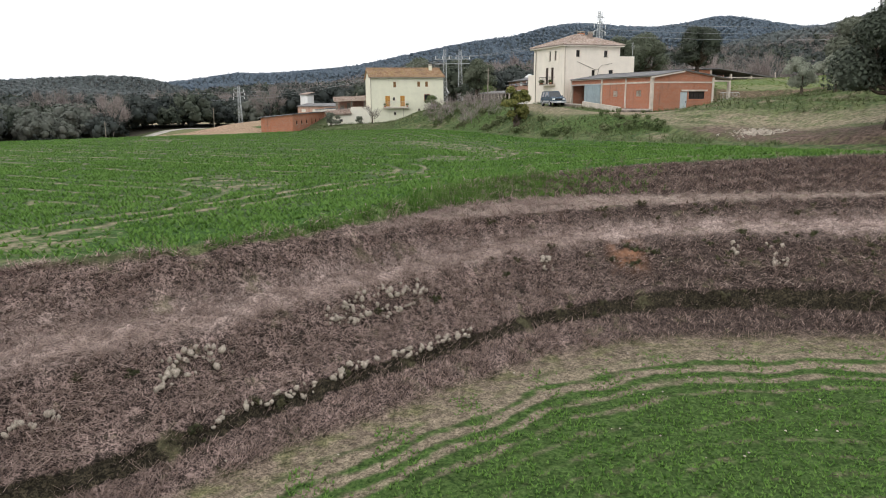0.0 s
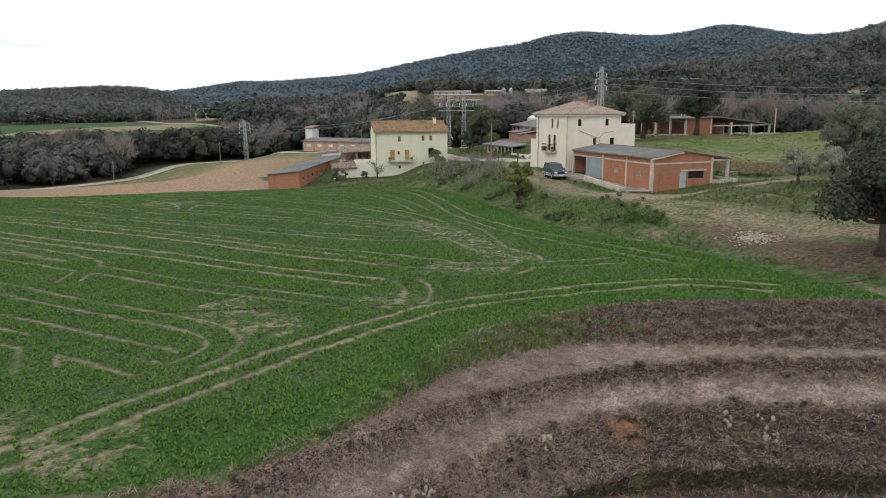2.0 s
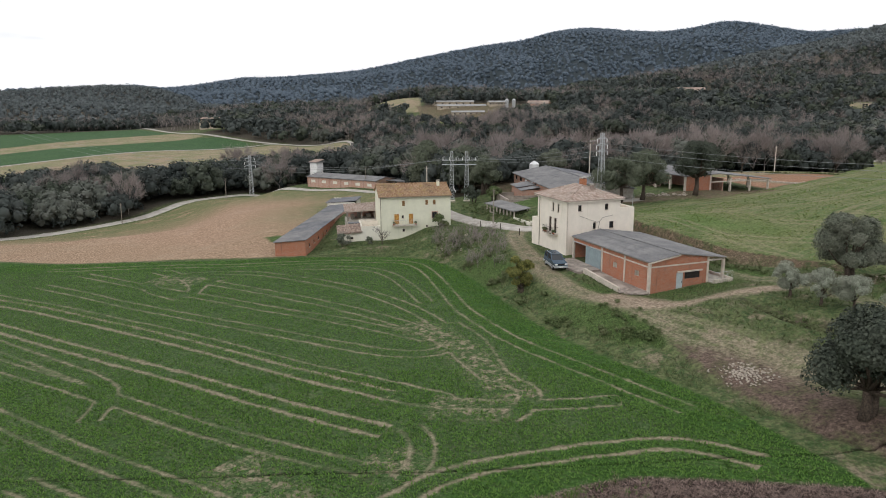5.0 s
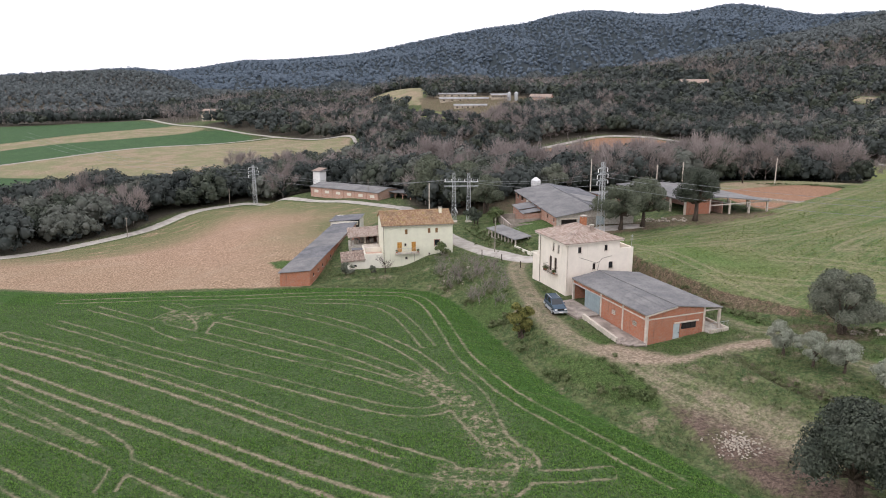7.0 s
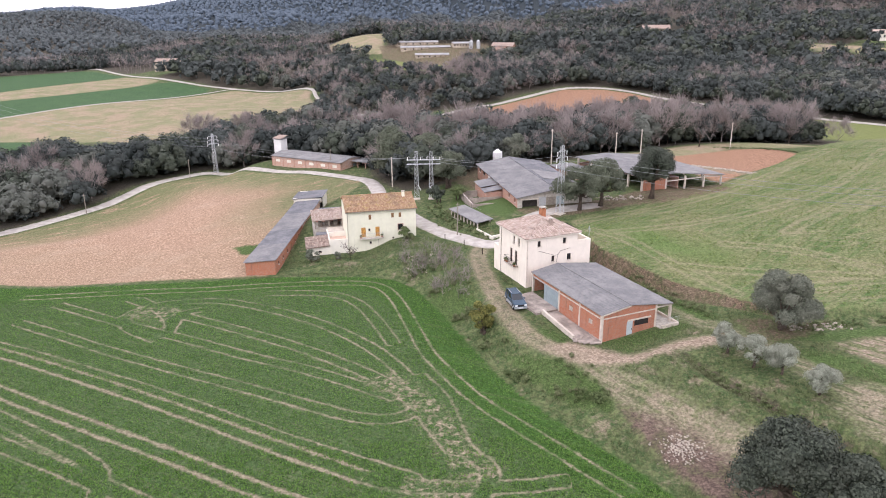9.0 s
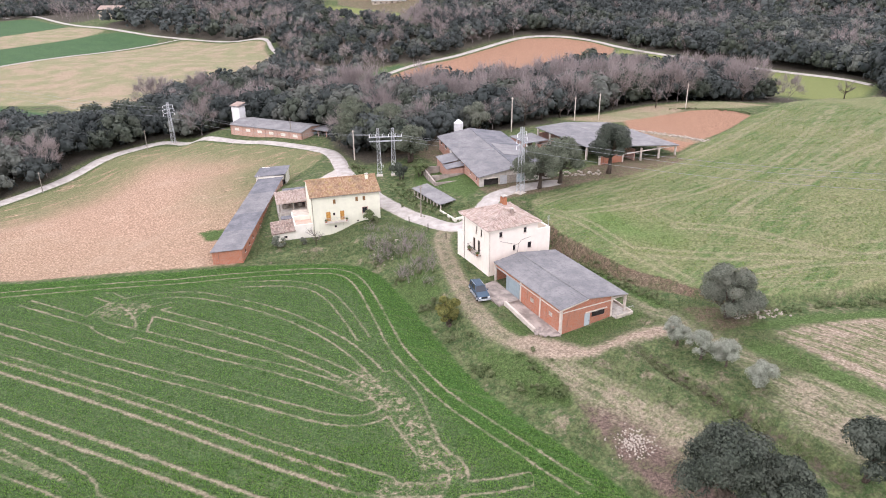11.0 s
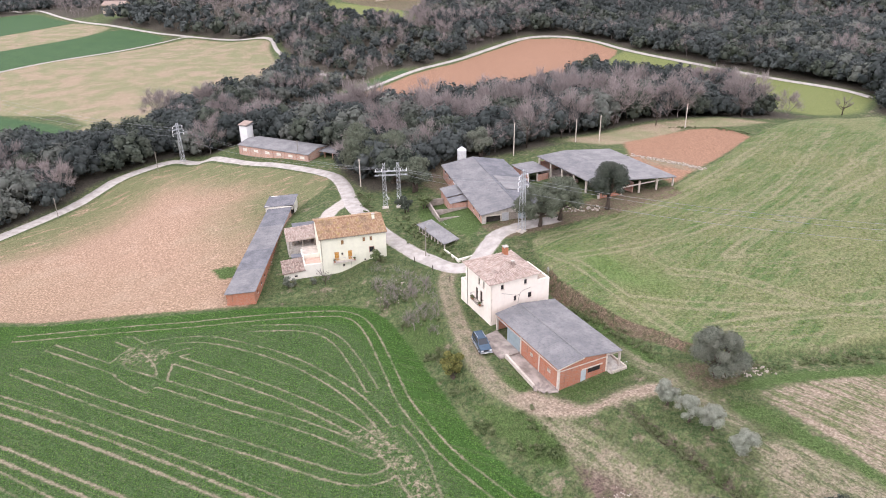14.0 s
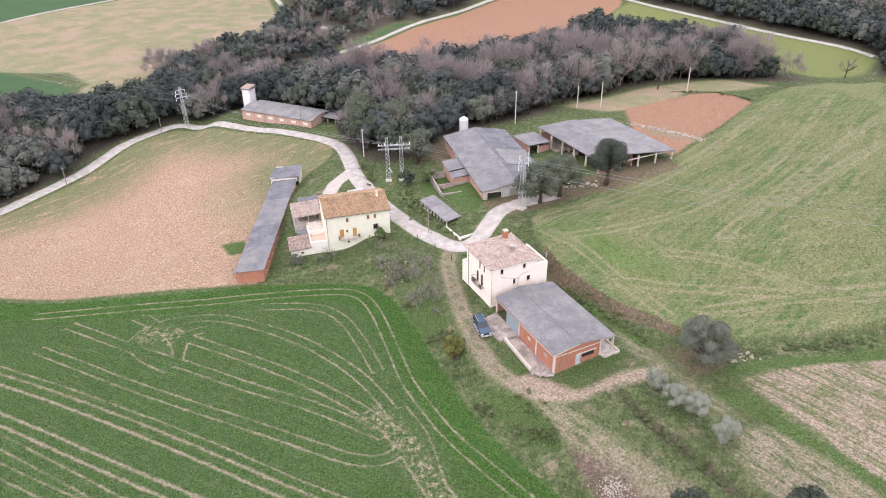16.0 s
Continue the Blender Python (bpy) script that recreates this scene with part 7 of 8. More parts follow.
    pen = thing("animal_pen", pose(19.5, 128.8, 5.0, 0, 0, 8.7), "low rubble walled pen littered with scraps beside the barn", "pen")
    for b in ((-7.4, -7.1, 6.0, 17.0, -0.8, 0.7), (-7.1, -0.2, 5.8, 6.05, -0.6, 0.8), (-7.1, -3.7, 17, 17.3, -0.8, 0.7), (-7.1, -0.2, 10.2, 10.4, -0.6, 0.9)):
        part("pen_wall", solid(b), DIRTY_CONCRETE, pen)
    silo = thing("feed_silo", pose(20.2, 168.5, ground_at(20.2, 168.5)), "white steel feed silo on legs behind the barn", "silo")
    bm = bmesh.new()
    tube(bm, [(0, 0, 0.8), (0, 0, 1.6), (0, 0, 4.6), (0, 0, 5.3)], [0.3, 1.15, 1.15, 0.25], 20)
    part("tank", bm, ZINC, silo, smooth=False)
    for x, y in ((0.9, 0.5), (-0.9, 0.5), (0.9, -0.6), (-0.9, -0.6)):
        bm = bmesh.new()
        tube(bm, [(x, y, -0.5), (x, y, 2.0)], 0.06, 5)
        part("leg", bm, GALVANISED, silo)


def build_open_barn():
    z = 5.9
    ob = thing("open_sided_barn", pose(46.0, 137.5, z, 0, 0, 20.5), "wide open-sided barn with concrete posts and grey roof", "barn")
    W, L = 21.0, 23.5
    hi, lo, mid = 3.9, 2.5, 4.1
    part("end_wall", solid((0, 6.0, 0, 0.25, -0.8, hi - 0.15)), BRICK, ob)
    for u in (0, 6.0):
        part("pillar", solid((u - 0.05, u + 0.3, -0.05, 0.3, -0.8, hi - 0.1)), PALE_CONCRETE, ob)
    for u in (11.0, 16.0, 20.7):
        part("pillar", solid((u, u + 0.3, -0.05, 0.3, -0.8, hi - (hi - lo) * u / W - 0.1)), PALE_CONCRETE, ob)
    for v in (4.6, 9.2, 13.8, 18.4, 23.2):
        part("pillar", solid((-0.05, 0.3, v - 0.15, v + 0.2, -0.8, hi - 0.1)), PALE_CONCRETE, ob)
    for v in (5.7, 11.5, 17.3, 23.2):
        part("pillar", solid((W - 0.3, W, v - 0.15, v + 0.15, -0.8, lo - 0.1)), PALE_CONCRETE, ob)
    part("back_wall", solid((0.3, W - 0.3, L - 0.2, L, -0.8, lo), (9.6, 9.8, 0.5, L - 0.3, -0.8, 2.9)), BRICK_OLD, ob)
    part("front_beam", solid((6.3, W, -0.02, 0.22, 2.25, 2.45)), PALE_CONCRETE, ob)
    part("floor", solid((0, W, 0, L, -0.9, 0.05)), DIRTY_CONCRETE, ob)
    for k, (a, b, c, d, m) in enumerate((((-0.4, -0.4, hi), (-0.4, L + 0.3, hi), (8, L + 0.3, mid), (8, -0.4, mid), SHEET), ((W + 0.4, -0.4, lo), (W + 0.4, L + 0.3, lo), (8, L + 0.3, mid), (8, -0.4, mid), SHEET_PALE))):
        bm = bmesh.new()
        wavy_sheet(bm, a, b, c, d, 0.5, 0.03, 4, 3)
        slab(bm, [(v[0], v[1], v[2] - 0.06) for v in (a, b, c, d)], 0.1)
        part("roof", bm, m, ob)
    for x, y, s in ((13, 8, 1.3), (14.6, 9, 1.2), (13.8, 10.5, 1.3), (2.5, 12, 1.2), (3.2, 15, 1.3)):
        bm = bmesh.new()
        tube(bm, [(x - 0.6, y, 0.05 + s * 0.5), (x + 0.6, y, 0.05 + s * 0.5)], s * 0.5, 14)
        part("straw_bale", bm, LEAF_DRY, ob, "round straw bale")
    low = thing("low_barn", pose(46.0, 137.5, z - 0.3, 0, 0, 20.5), "small low brick cattle shed joined to the open barn", "shed")
    part("wall", solid((-6.2, -6.0, 18.5, 25, -1, 2.4), (-6.0, -0.5, 24.8, 25, -1, 2.4), (-3.6, -0.5, 18.3, 18.5, -1, 1.6)), BRICK_OLD, low)
    for x in (-6.2, -3.8):
        part("post", solid((x, x + 0.25, 18.2, 18.45, -1, 2.4)), PALE_CONCRETE, low)
    part("roof", solid((-6.6, -0.45, 17.9, 25.3, 2.4, 2.52)), SHEET, low)


def build_hen_house():
    ob = thing("hen_house", pose(6.9, 131.6, 3.7, 0, 0, -66), "long open hen house on concrete posts with grey roof", "hen house")
    L, W = 10.8, 2.8
    for k in range(9):
        part("post", solid((k * 1.3, k * 1.3 + 0.2, 0, 0.2, -0.6, 1.75)), PALE_CONCRETE, ob)
        part("post", solid((k * 1.3, k * 1.3 + 0.2, W - 0.2, W, -0.6, 2.1)), PALE_CONCRETE, ob)
    part("base_wall", solid((0.0, L - 0.2, 0.03, 0.17, -0.8, 0.35)), CONCRETE, ob)
    # back wall coloured near-black for the shade under the roof
    part("back_wall", solid((0.2, L - 0.3, W - 0.17, W - 0.03, -0.8, 1.6)), DARK, ob)
    bm = bmesh.new()
    a, b, c, d = (-0.3, -0.35, 1.8), (L + 0.2, -0.35, 1.8), (L + 0.2, W + 0.3, 2.2), (-0.3, W + 0.3, 2.2)
    wavy_sheet(bm, a, b, c, d, 0.4, 0.03, 2)
    slab(bm, [(v[0], v[1], v[2] - 0.05) for v in (a, b, c, d)], 0.08)
    part("roof", bm, SHEET_PALE, ob)
    run = thing("hen_run", pose(6.9, 131.6, 3.9, 0, 0, -66), "fenced hen run with pale low walls beside the track", "pen")
    part("low_wall", solid((L, L + 5.6, -0.3, -0.1, -1, 0.55)), WHITEWASH, run)
    part("low_wall", solid((L + 5.4, L + 5.6, -0.1, 4.6, -1, 0.7)), WHITEWASH, run)
    part("low_wall", solid((1, L + 5.6, 4.6, 4.85, -1, 0.5)), CONCRETE, run)
    for k in range(12):
        bm = bmesh.new()
        tube(bm, [(1.2 + k * 1.3, 4.75, 0.3), (1.2 + k * 1.3, 4.75, 1.7)], 0.05, 5)
        part("fence_post", bm, WOOD_GREY, run)
    for k in range(3):
        bm = bmesh.new()
        tube(bm, [(1.2, 4.75, 0.8 + k * 0.4), (15.5, 4.75, 0.8 + k * 0.4)], 0.012, 4)
        part("fence_wire", bm, GALVANISED, run)


build_brick_shed()
build_apron()
build_cream_house()
gable_house()
build_wing()
build_long_shed()
build_back_shed()
build_main_barn()
build_open_barn()
build_hen_house()

# ---- buildings in the distance ----
def far_house(name, x, y, w, l, h, yaw, wall, roof, label, rise=1.2, windows=3):
    ob = thing(name, pose(x, y, ground_at(x, y), 0, 0, yaw), label, "house" if rise > 1 else "shed", "distant farm buildings")
    holes = [(w * (k + 0.5) / windows - 0.5, w * (k + 0.5) / windows + 0.5, h * 0.45, h * 0.75) for k in range(windows)]
    bm = bmesh.new()
    wall_with_holes(bm, "x", 0, 0.3, 0, w, -2, h, holes)
    part("front_wall", bm, wall, ob)
    for hole in holes:
        window(ob, "x", 0, *hole, -1)
    for u in (0, w - 0.3):
        bm = bmesh.new()
        prism(bm, [(0.3, -2), (l, -2), (l, h), (l / 2, h + rise), (0.3, h)], u, u + 0.3, "x")
        part("gable_wall", bm, wall, ob)
    part("back_wall", solid((0.3, w - 0.3, l - 0.3, l, -2, h)), wall, ob)
    for s in (((-0.4, -0.4, h), (w + 0.4, -0.4, h), (w + 0.4, l / 2, h + rise + 0.15), (-0.4, l / 2, h + rise + 0.15)), ((w + 0.4, l + 0.4, h), (-0.4, l + 0.4, h), (-0.4, l / 2, h + rise + 0.15), (w + 0.4, l / 2, h + rise + 0.15))):
        bm = bmesh.new()
        slab(bm, s, 0.15)
        part("roof", bm, roof, ob)


LIGHT_ROOF = plain("pale farm shed roofing", (0.3, 0.3, 0.3), 0.2, 0.3, 0.6)
STONE_WALL = plain("old stone wall", (0.42, 0.36, 0.28), 0.3, 0.8, 0.9)
for x, y, w, l, yaw in ((-8, 500, 34, 8, 4), (2, 482, 22, 7, 4), (-12, 520, 30, 8, 2), (28, 500, 12, 8, 8)):
    far_house("livestock_shed", x, y, w, l, 2.8, yaw, STONE_WALL, LIGHT_ROOF, "long pale roofed livestock shed in the distance", 0.8, 6)
for x, y in ((40, 498), (45, 499)):
    s = thing("distant_silo", pose(x, y, ground_at(x, y)), "grey metal feed silo beside the distant sheds", "silo", "distant silos")
    bm = bmesh.new()
    tube(bm, [(0, 0, -1), (0, 0, 4.6), (0, 0, 5.6)], [1.3, 1.3, 0.3], 14)
    part("tank", bm, GALVANISED, s)
far_house("stone_farmhouse", -192, 546, 16, 11, 7, -10, STONE_WALL, TILE_RED, "old stone farmhouse beyond the striped fields", 2.2, 4)
far_house("brick_house", 52, 480, 14, 10, 6, -20, BRICK_PINK, TILE_RED, "red roofed house at the edge of the far sheds", 2.0)
far_house("villa", 176, 556, 20, 11, 5, -15, STONE_WALL, TILE_RED, "long house with red tile roof among the woods", 2.4, 5)
far_house("white_house", 298, 463, 13, 8, 5, -25, WHITEWASH, TILE_PALE, "white house by a field on the far slope", 2.0)

# ---- pylons, poles and cables ----
def lattice(bm, x, y, z0, z1, w0, w1, bays):
    """A four-legged tapering lattice mast."""
    def corner(t, i):
        w = w0 + (w1 - w0) * t
        return Vector((x + w * (1 if i in (0, 3) else -1), y + w * (1 if i < 2 else -1), z0 + (z1 - z0) * t))
    for i in range(4):
        tube(bm, [corner(0, i), corner(1, i)], 0.055, 4)
    for k in range(bays):
        a, b = k / bays, (k + 1) / bays
        for i in range(4):
            tube(bm, [corner(a, i), corner(b, (i + 1) % 4)], 0.028, 4)
            tube(bm, [corner(b, i), corner(b, (i + 1) % 4)], 0.022, 4)


def insulator(ob, p, down=0.7):
    bm = bmesh.new()
    p = Vector(p)
    tube(bm, [p + Vector((0, 0, -down * k / 8)) for k in range(9)], [0.03 if k % 2 else 0.1 for k in range(9)], 8)
    part("insulator", bm, WHITE, ob)


def pylon(x, y, tall, label, arms, yaw=0.0, w0=0.55, w1=0.22):
    ob = thing("lattice_pylon", pose(x, y, ground_at(x, y), 0, 0, yaw), label, "pylon", "power line pylons")
    bm = bmesh.new()
    lattice(bm, 0, 0, -0.3, tall, w0, w1, int(tall / 0.9))
    part("mast", bm, GALVANISED, ob)
    for z, half in arms:
        bm = bmesh.new()
        for s in (-1, 1):
            for q in (-0.2, 0.2):
                tube(bm, [(0, q, z + 0.35), (s * half, 0, z)], 0.03, 4)
                tube(bm, [(0, q, z), (s * half, 0, z)], 0.03, 4)
        part("cross_arm", bm, GALVANISED, ob)
        for s in (-1, 1):
            insulator(ob, (s * half, 0, z))
    part("footing", solid((-0.8, 0.8, -0.8, 0.8, -0.5, 0.12)), PALE_CONCRETE, ob)
    return ob


pylon(-59.1, 208.2, 11.8, "slender lattice pylon with three cross arms by the road", ((8.8, 1.6), (9.9, 1.6), (11.0, 1.4)), 35)
pylon(26.6, 124.0, 12.6, "slender lattice pylon with three cross arms in the farmyard", ((9.4, 1.5), (10.5, 1.5), (11.6, 1.3)), 40)
h_frame = thing("portal_pylon", pose(0.4, 145.8, ground_at(2, 145.6), 0, 0, 0), "twin lattice masts joined by a switch gantry", "pylon", "power line pylons")
for x in (0.0, 3.1):
    bm = bmesh.new()
    lattice(bm, x, 0, -0.4, 10.3, 0.5, 0.24, 11)
    part("mast", bm, GALVANISED, h_frame)
    part("footing", solid((x - 0.7, x + 0.7, -0.7, 0.7, -0.5, 0.15)), PALE_CONCRETE, h_frame)
for z in (7.6, 8.5):
    bm = bmesh.new()
    for q in (-0.3, 0.3):
        tube(bm, [(-2.0, q, z), (5.1, q, z)], 0.05, 4)
    for k in range(14):
        tube(bm, [(-2.0 + k * 0.5, -0.3, z), (-1.5 + k * 0.5, 0.3, z)], 0.025, 4)
    part("gantry_beam", bm, GALVANISED, h_frame)
for k in range(6):
    insulator(h_frame, (-1.8 + k * 1.35, -0.3, 8.5), -0.6)
    bm = bmesh.new()
    tube(bm, [(-1.8 + k * 1.35, -0.3, 9.1), (-1.5 + k * 1.35, 0.1, 9.3), (-1.2 + k * 1.35, 0.4, 8.5)], 0.03, 4)
    part("switch_blade", bm, GALVANISED, h_frame)
for x in (0.3, 2.7):
    for k in range(3):
        insulator(h_frame, (x + 0.25 * k, 0.6, 3.0 - 0.4 * k), 0.5)


def pole(x, y, tall, r, mat, label, lean=0.0):
    ob = thing("utility_pole", pose(x, y, ground_at(x, y)), label, "pole", "poles")
    bm = bmesh.new()
    tube(bm, [(0, 0, -0.4), (lean * 0.5, 0, tall * 0.5), (lean, 0, tall)], [r, r * 0.85, r * 0.7], 7)
    part("shaft", bm, mat, ob)
    bm = solid((lean - 0.35, lean + 0.35, -0.04, 0.04, tall - 0.45, tall - 0.37))
    part("crosspiece", bm, mat, ob)
    return ob


POLE_WOOD = "weathered wooden utility pole beside the road"
for x, y, t in ((-82.5, 173.6, 5.4), (-64.4, 200.4, 5.8), (7.5, 121.0, 6.2), (-23.3, 193.4, 5.6)):
    pole(x, y, t, 0.11, WOOD_GREY, POLE_WOOD, 0.1)
for x, y, t in ((-5.4, 165.2, 7.2), (91.4, 198.8, 7.6), (62, 188.9, 7.2), (54.7, 187.5, 6.5), (35, 176.6, 9.0)):
    pole(x, y, t, 0.16, PALE_CONCRETE, "pale concrete utility pole at the farm's edge")
for x, y in ((5.2, 119.2), (8.3, 114.6), (11.0, 110.0)):
    p = thing("marker_post", pose(x, y, ground_at(x, y)), "short dark wooden post beside the track", "post", "posts by the track")
    part("shaft", solid((-0.07, 0.07, -0.07, 0.07, -0.3, 1.1)), WOOD_DARK, p)


def cable(a, b, sag):
    bm = bmesh.new()
    a, b = Vector(a), Vector(b)
    tube(bm, [a.lerp(b, k / 16) + Vector((0, 0, -sag * 4 * (k / 16) * (1 - k / 16))) for k in range(17)], 0.022, 4)
    ob = part("power_cable", bm, WIRE, None)
    tagged(ob, "thin grey overhead power cable between pylons", "cable", "power cables", "")


for k, (z, o) in enumerate(((8.1, -1.3), (9.2, 1.3), (10.3, 0.0))):
    zl, zc, zh = ground_at(-59.1, 208.2), ground_at(26.6, 124), ground_at(2, 145.6)
    cable((-59.1 + o * 0.8, 208.2 + o * 0.6, zl + z), (-1.4 + k * 1.6, 145.6, zh + 9.0), 2.0)
    cable((-59.1 + o * 0.8, 208.2 + o * 0.6, zl + z), (-160, 262 + k * 2, 4 + z), 3.0)
    cable((26.6 + o * 0.8, 124 + o * 0.7, zc + z + 0.6), (1.2 + k * 1.6, 145.6, zh + 9.0), 1.0)
    cable((26.6 + o * 0.8, 124 + o * 0.7, zc + z + 0.6), (150 + k * 2, 66 + k * 2, 18 + z * 0.6), 5.5)

# ---- parked car ----
def build_car():
    ob = thing("off_road_car", pose(13.5, 88.3, ground_at(13.5, 88.3) + 0.02, 0, 0, -170), "dark blue off-road car with silver lower trim parked on the track", "car")
    paint = plain("dark blue car paint", (0.07, 0.11, 0.155), 0.1, 2, 0.25, 0.3, stains=0.0)
    trim = plain("silver bumper trim", (0.42, 0.44, 0.46), 0.1, 3, 0.4, 0.3, stains=0.1)
    rubber = plain("tyre rubber", (0.02, 0.02, 0.02), 0.2, 9, 0.9)
    lamp = plain("headlight glass", (0.7, 0.72, 0.72), 0.05, 9, 0.15)
    bm = bmesh.new()
    prism(bm, [(-2.2, 0.45), (2.2, 0.45), (2.28, 0.8), (2.2, 1.02), (1.0, 1.12), (0.95, 1.14), (-2.1, 1.14), (-2.25, 0.9)], -0.86, 0.86, "x")
    bmesh.ops.bevel(bm, geom=bm.edges[:], offset=0.05, segments=2, affect="EDGES")
    body = part("body", bm, paint, ob, smooth=False)
    bm = bmesh.new()
    lo, hi = [(-0.8, -2.05, 1.12), (0.8, -2.05, 1.12), (0.8, 0.95, 1.12), (-0.8, 0.95, 1.12)], [(-0.66, -1.9, 1.76), (0.66, -1.9, 1.76), (0.66, 0.25, 1.76), (-0.66, 0.25, 1.76)]
    a, b = [bm.verts.new(p) for p in lo], [bm.verts.new(p) for p in hi]
    bm.faces.new(b)
    for i in range(4):
        bm.faces.new((a[i], a[(i + 1) % 4], b[(i + 1) % 4], b[i]))
    part("cabin", bm, GLAZE, ob, "dark glazed cabin")
    part("roof_panel", solid((-0.68, 0.68, -1.93, 0.28, 1.74, 1.8)), paint, ob)
    for y in (-2.0, -0.9, 0.2):
        for s in (-1, 1):
            bm = bmesh.new()
            tube(bm, [(s * 0.81, y + (0.75 if y > 0 else 0.0), 1.12), (s * 0.675, y, 1.76)], 0.05, 5)
            part("pillar", bm, paint, ob)
    for s in (-1, 1):
        part("roof_rail", solid((s * 0.6 - 0.02, s * 0.6 + 0.02, -1.7, 0.0, 1.82, 1.87)), trim, ob)
        part("side_step", solid((s * 0.87 - 0.07, s * 0.87 + 0.07, -1.1, 1.0, 0.36, 0.45)), trim, ob)
        part("side_trim", solid((s * 0.87 - 0.012, s * 0.87 + 0.012, -2.0, 2.0, 0.5, 0.68)), trim, ob)
        part("headlight", solid((s * 0.64 - 0.17, s * 0.64 + 0.17, 2.2, 2.29, 0.76, 0.95)), lamp, ob)
        part("tail_light", solid((s * 0.75 - 0.09, s * 0.75 + 0.09, -2.28, -2.2, 0.75, 1.05)), TERRACOTTA, ob)
        part("mirror", solid((s * 0.98 - 0.09, s * 0.98 + 0.09, 0.6, 0.7, 1.13, 1.3)), paint, ob)
        for y in (-1.38, 1.38):
            bm = bmesh.new()
            tube(bm, [(s * 0.66, y, 0.37), (s * 0.7, y, 0.37), (s * 0.86, y, 0.37), (s * 0.9, y, 0.37)], [0.32, 0.37, 0.37, 0.32], 20)
            w = part("wheel", bm, rubber, ob)
            bm = bmesh.new()
            tube(bm, [(s * 0.88, y, 0.37), (s * 0.912, y, 0.37)], [0.22, 0.2], 14)
            part("rim", bm, trim, w)
    part("front_bumper", solid((-0.88, 0.88, 2.15, 2.36, 0.42, 0.66)), trim, ob)
    part("rear_bumper", solid((-0.88, 0.88, -2.34, -2.15, 0.42, 0.66)), trim, ob)
    part("grille", solid((-0.42, 0.42, 2.22, 2.3, 0.76, 0.95)), IRON, ob)
    part("number_plate", solid((-0.26, 0.26, 2.36, 2.375, 0.48, 0.6)), WHITE, ob)
    bm = bmesh.new()
    tube(bm, [(0.15, -2.36, 0.9), (0.15, -2.5, 0.9)], 0.36, 18)
    part("spare_wheel", bm, rubber, ob)


build_car()

# ---- crops, brushwood and stones ----
def blade_protos(rng, how_many, blades, tall, spread, wide):
    """Tufts of leaning three-cornered blades."""
    out = []
    for _ in range(how_many):
        a = rng.uniform(0, 6.28, blades)
        foot = np.stack([np.cos(a) * spread * 0.4, np.sin(a) * spread * 0.4, 0 * a], 1) * rng.uniform(0.2, 1, (blades, 1))
        tip = np.stack([np.cos(a) * spread, np.sin(a) * spread, tall * rng.uniform(0.5, 1.2, blades)], 1)
        side = np.stack([-np.sin(a), np.cos(a), 0 * a], 1) * wide
        out.append((np.stack([foot - side, foot + side, tip], 1).reshape(-1, 3), np.arange(blades * 3).reshape(-1, 3)))
    return out


def build_crop():
    rng = np.random.default_rng(5)
    for name, x0, x1, y0, y1, step, size in (("crop", -55, 27, 20, 62, 0.25, 1.0), ("crop", -72, 24, 62, 112, 0.36, 0.9)):
        x, y = jitter(x0, x1, y0, y1, step, rng)
        keep = (area_distance(x, y, FIELD) < -0.2) & (y > rim(x) + 0.15) & in_view(x, y, 42)
        x, y = x[keep], y[keep]
        wheel = np.abs(nearest(x, y, WHEELS) - 0.92)
        worn = nearest(x, y, WORN)
        keep = (wheel > 0.28 + rng.uniform(-0.12, 0.12, len(x))) & (rng.uniform(0, 1, len(x)) > 0.8 * np.exp(-(worn / 2.2) ** 2)) & (wave(x, y, 4.5, 41) + rng.normal(size=len(x)) * 0.5 > -0.75)
        x, y = x[keep], y[keep]
        planted(name, blade_protos(rng, 6, 4, 0.15, 0.17, 0.05), x, y, rng.uniform(0.7, 1.3, len(x)) * size, LEAF_CROP, "short green cereal crop sown over the field", "crop", 6, 0.0, 3)
    x, y = jitter(28, 130, 79, 185, 0.62, rng)
    keep = (area_distance(x, y, RIGHT_FIELD) < -1.0) & in_view(x, y, 40) & (np.abs(nearest(x, y, MEADOW_WHEELS, True) - 1.0) > 0.4) & (wave(x, y, 9, 48) + 0.6 * wave(x, y, 2.5, 49) + rng.normal(size=len(x)) * 0.6 > -0.35)
    x, y = x[keep], y[keep]
    planted("meadow_grass", blade_protos(rng, 6, 4, 0.13, 0.26, 0.07), x, y, rng.uniform(0.6, 1.3, len(x)), LEAF_MEADOW, "short green meadow grass with dry wisps", "grass", 15, 0.0, 3)
    x, y = jitter(-4, 26, 9, 30, 0.2, rng)
    low = terrace_edges(x)[0][0] - y
    lush = 0.12 * np.sin(low * 6.0 + 1.4 + 2 * wave(x, y, 5, 47)) + 0.12 * (low - 1.2) + 0.4 * wave(x, y, 2.4, 42)
    keep = (low > 0.9) & (lush + rng.normal(size=len(x)) * 0.18 > 0.34)
    planted("lower_crop", blade_protos(rng, 6, 4, 0.1, 0.12, 0.03), x[keep], y[keep], rng.uniform(0.6, 1.1, keep.sum()), LEAF_CROP, "thin green crop in curved drills on the lower field", "crop", 9, 0.0, 3)


LEAF_IVY = leafy("dark ivy leaves", (0.022, 0.027, 0.013), (0.1, 0.1, 0.05), (0.1, 0.08, 0.055))
STALK = leafy("pale dead stalks", (0.15, 0.108, 0.094), (0.44, 0.34, 0.295))


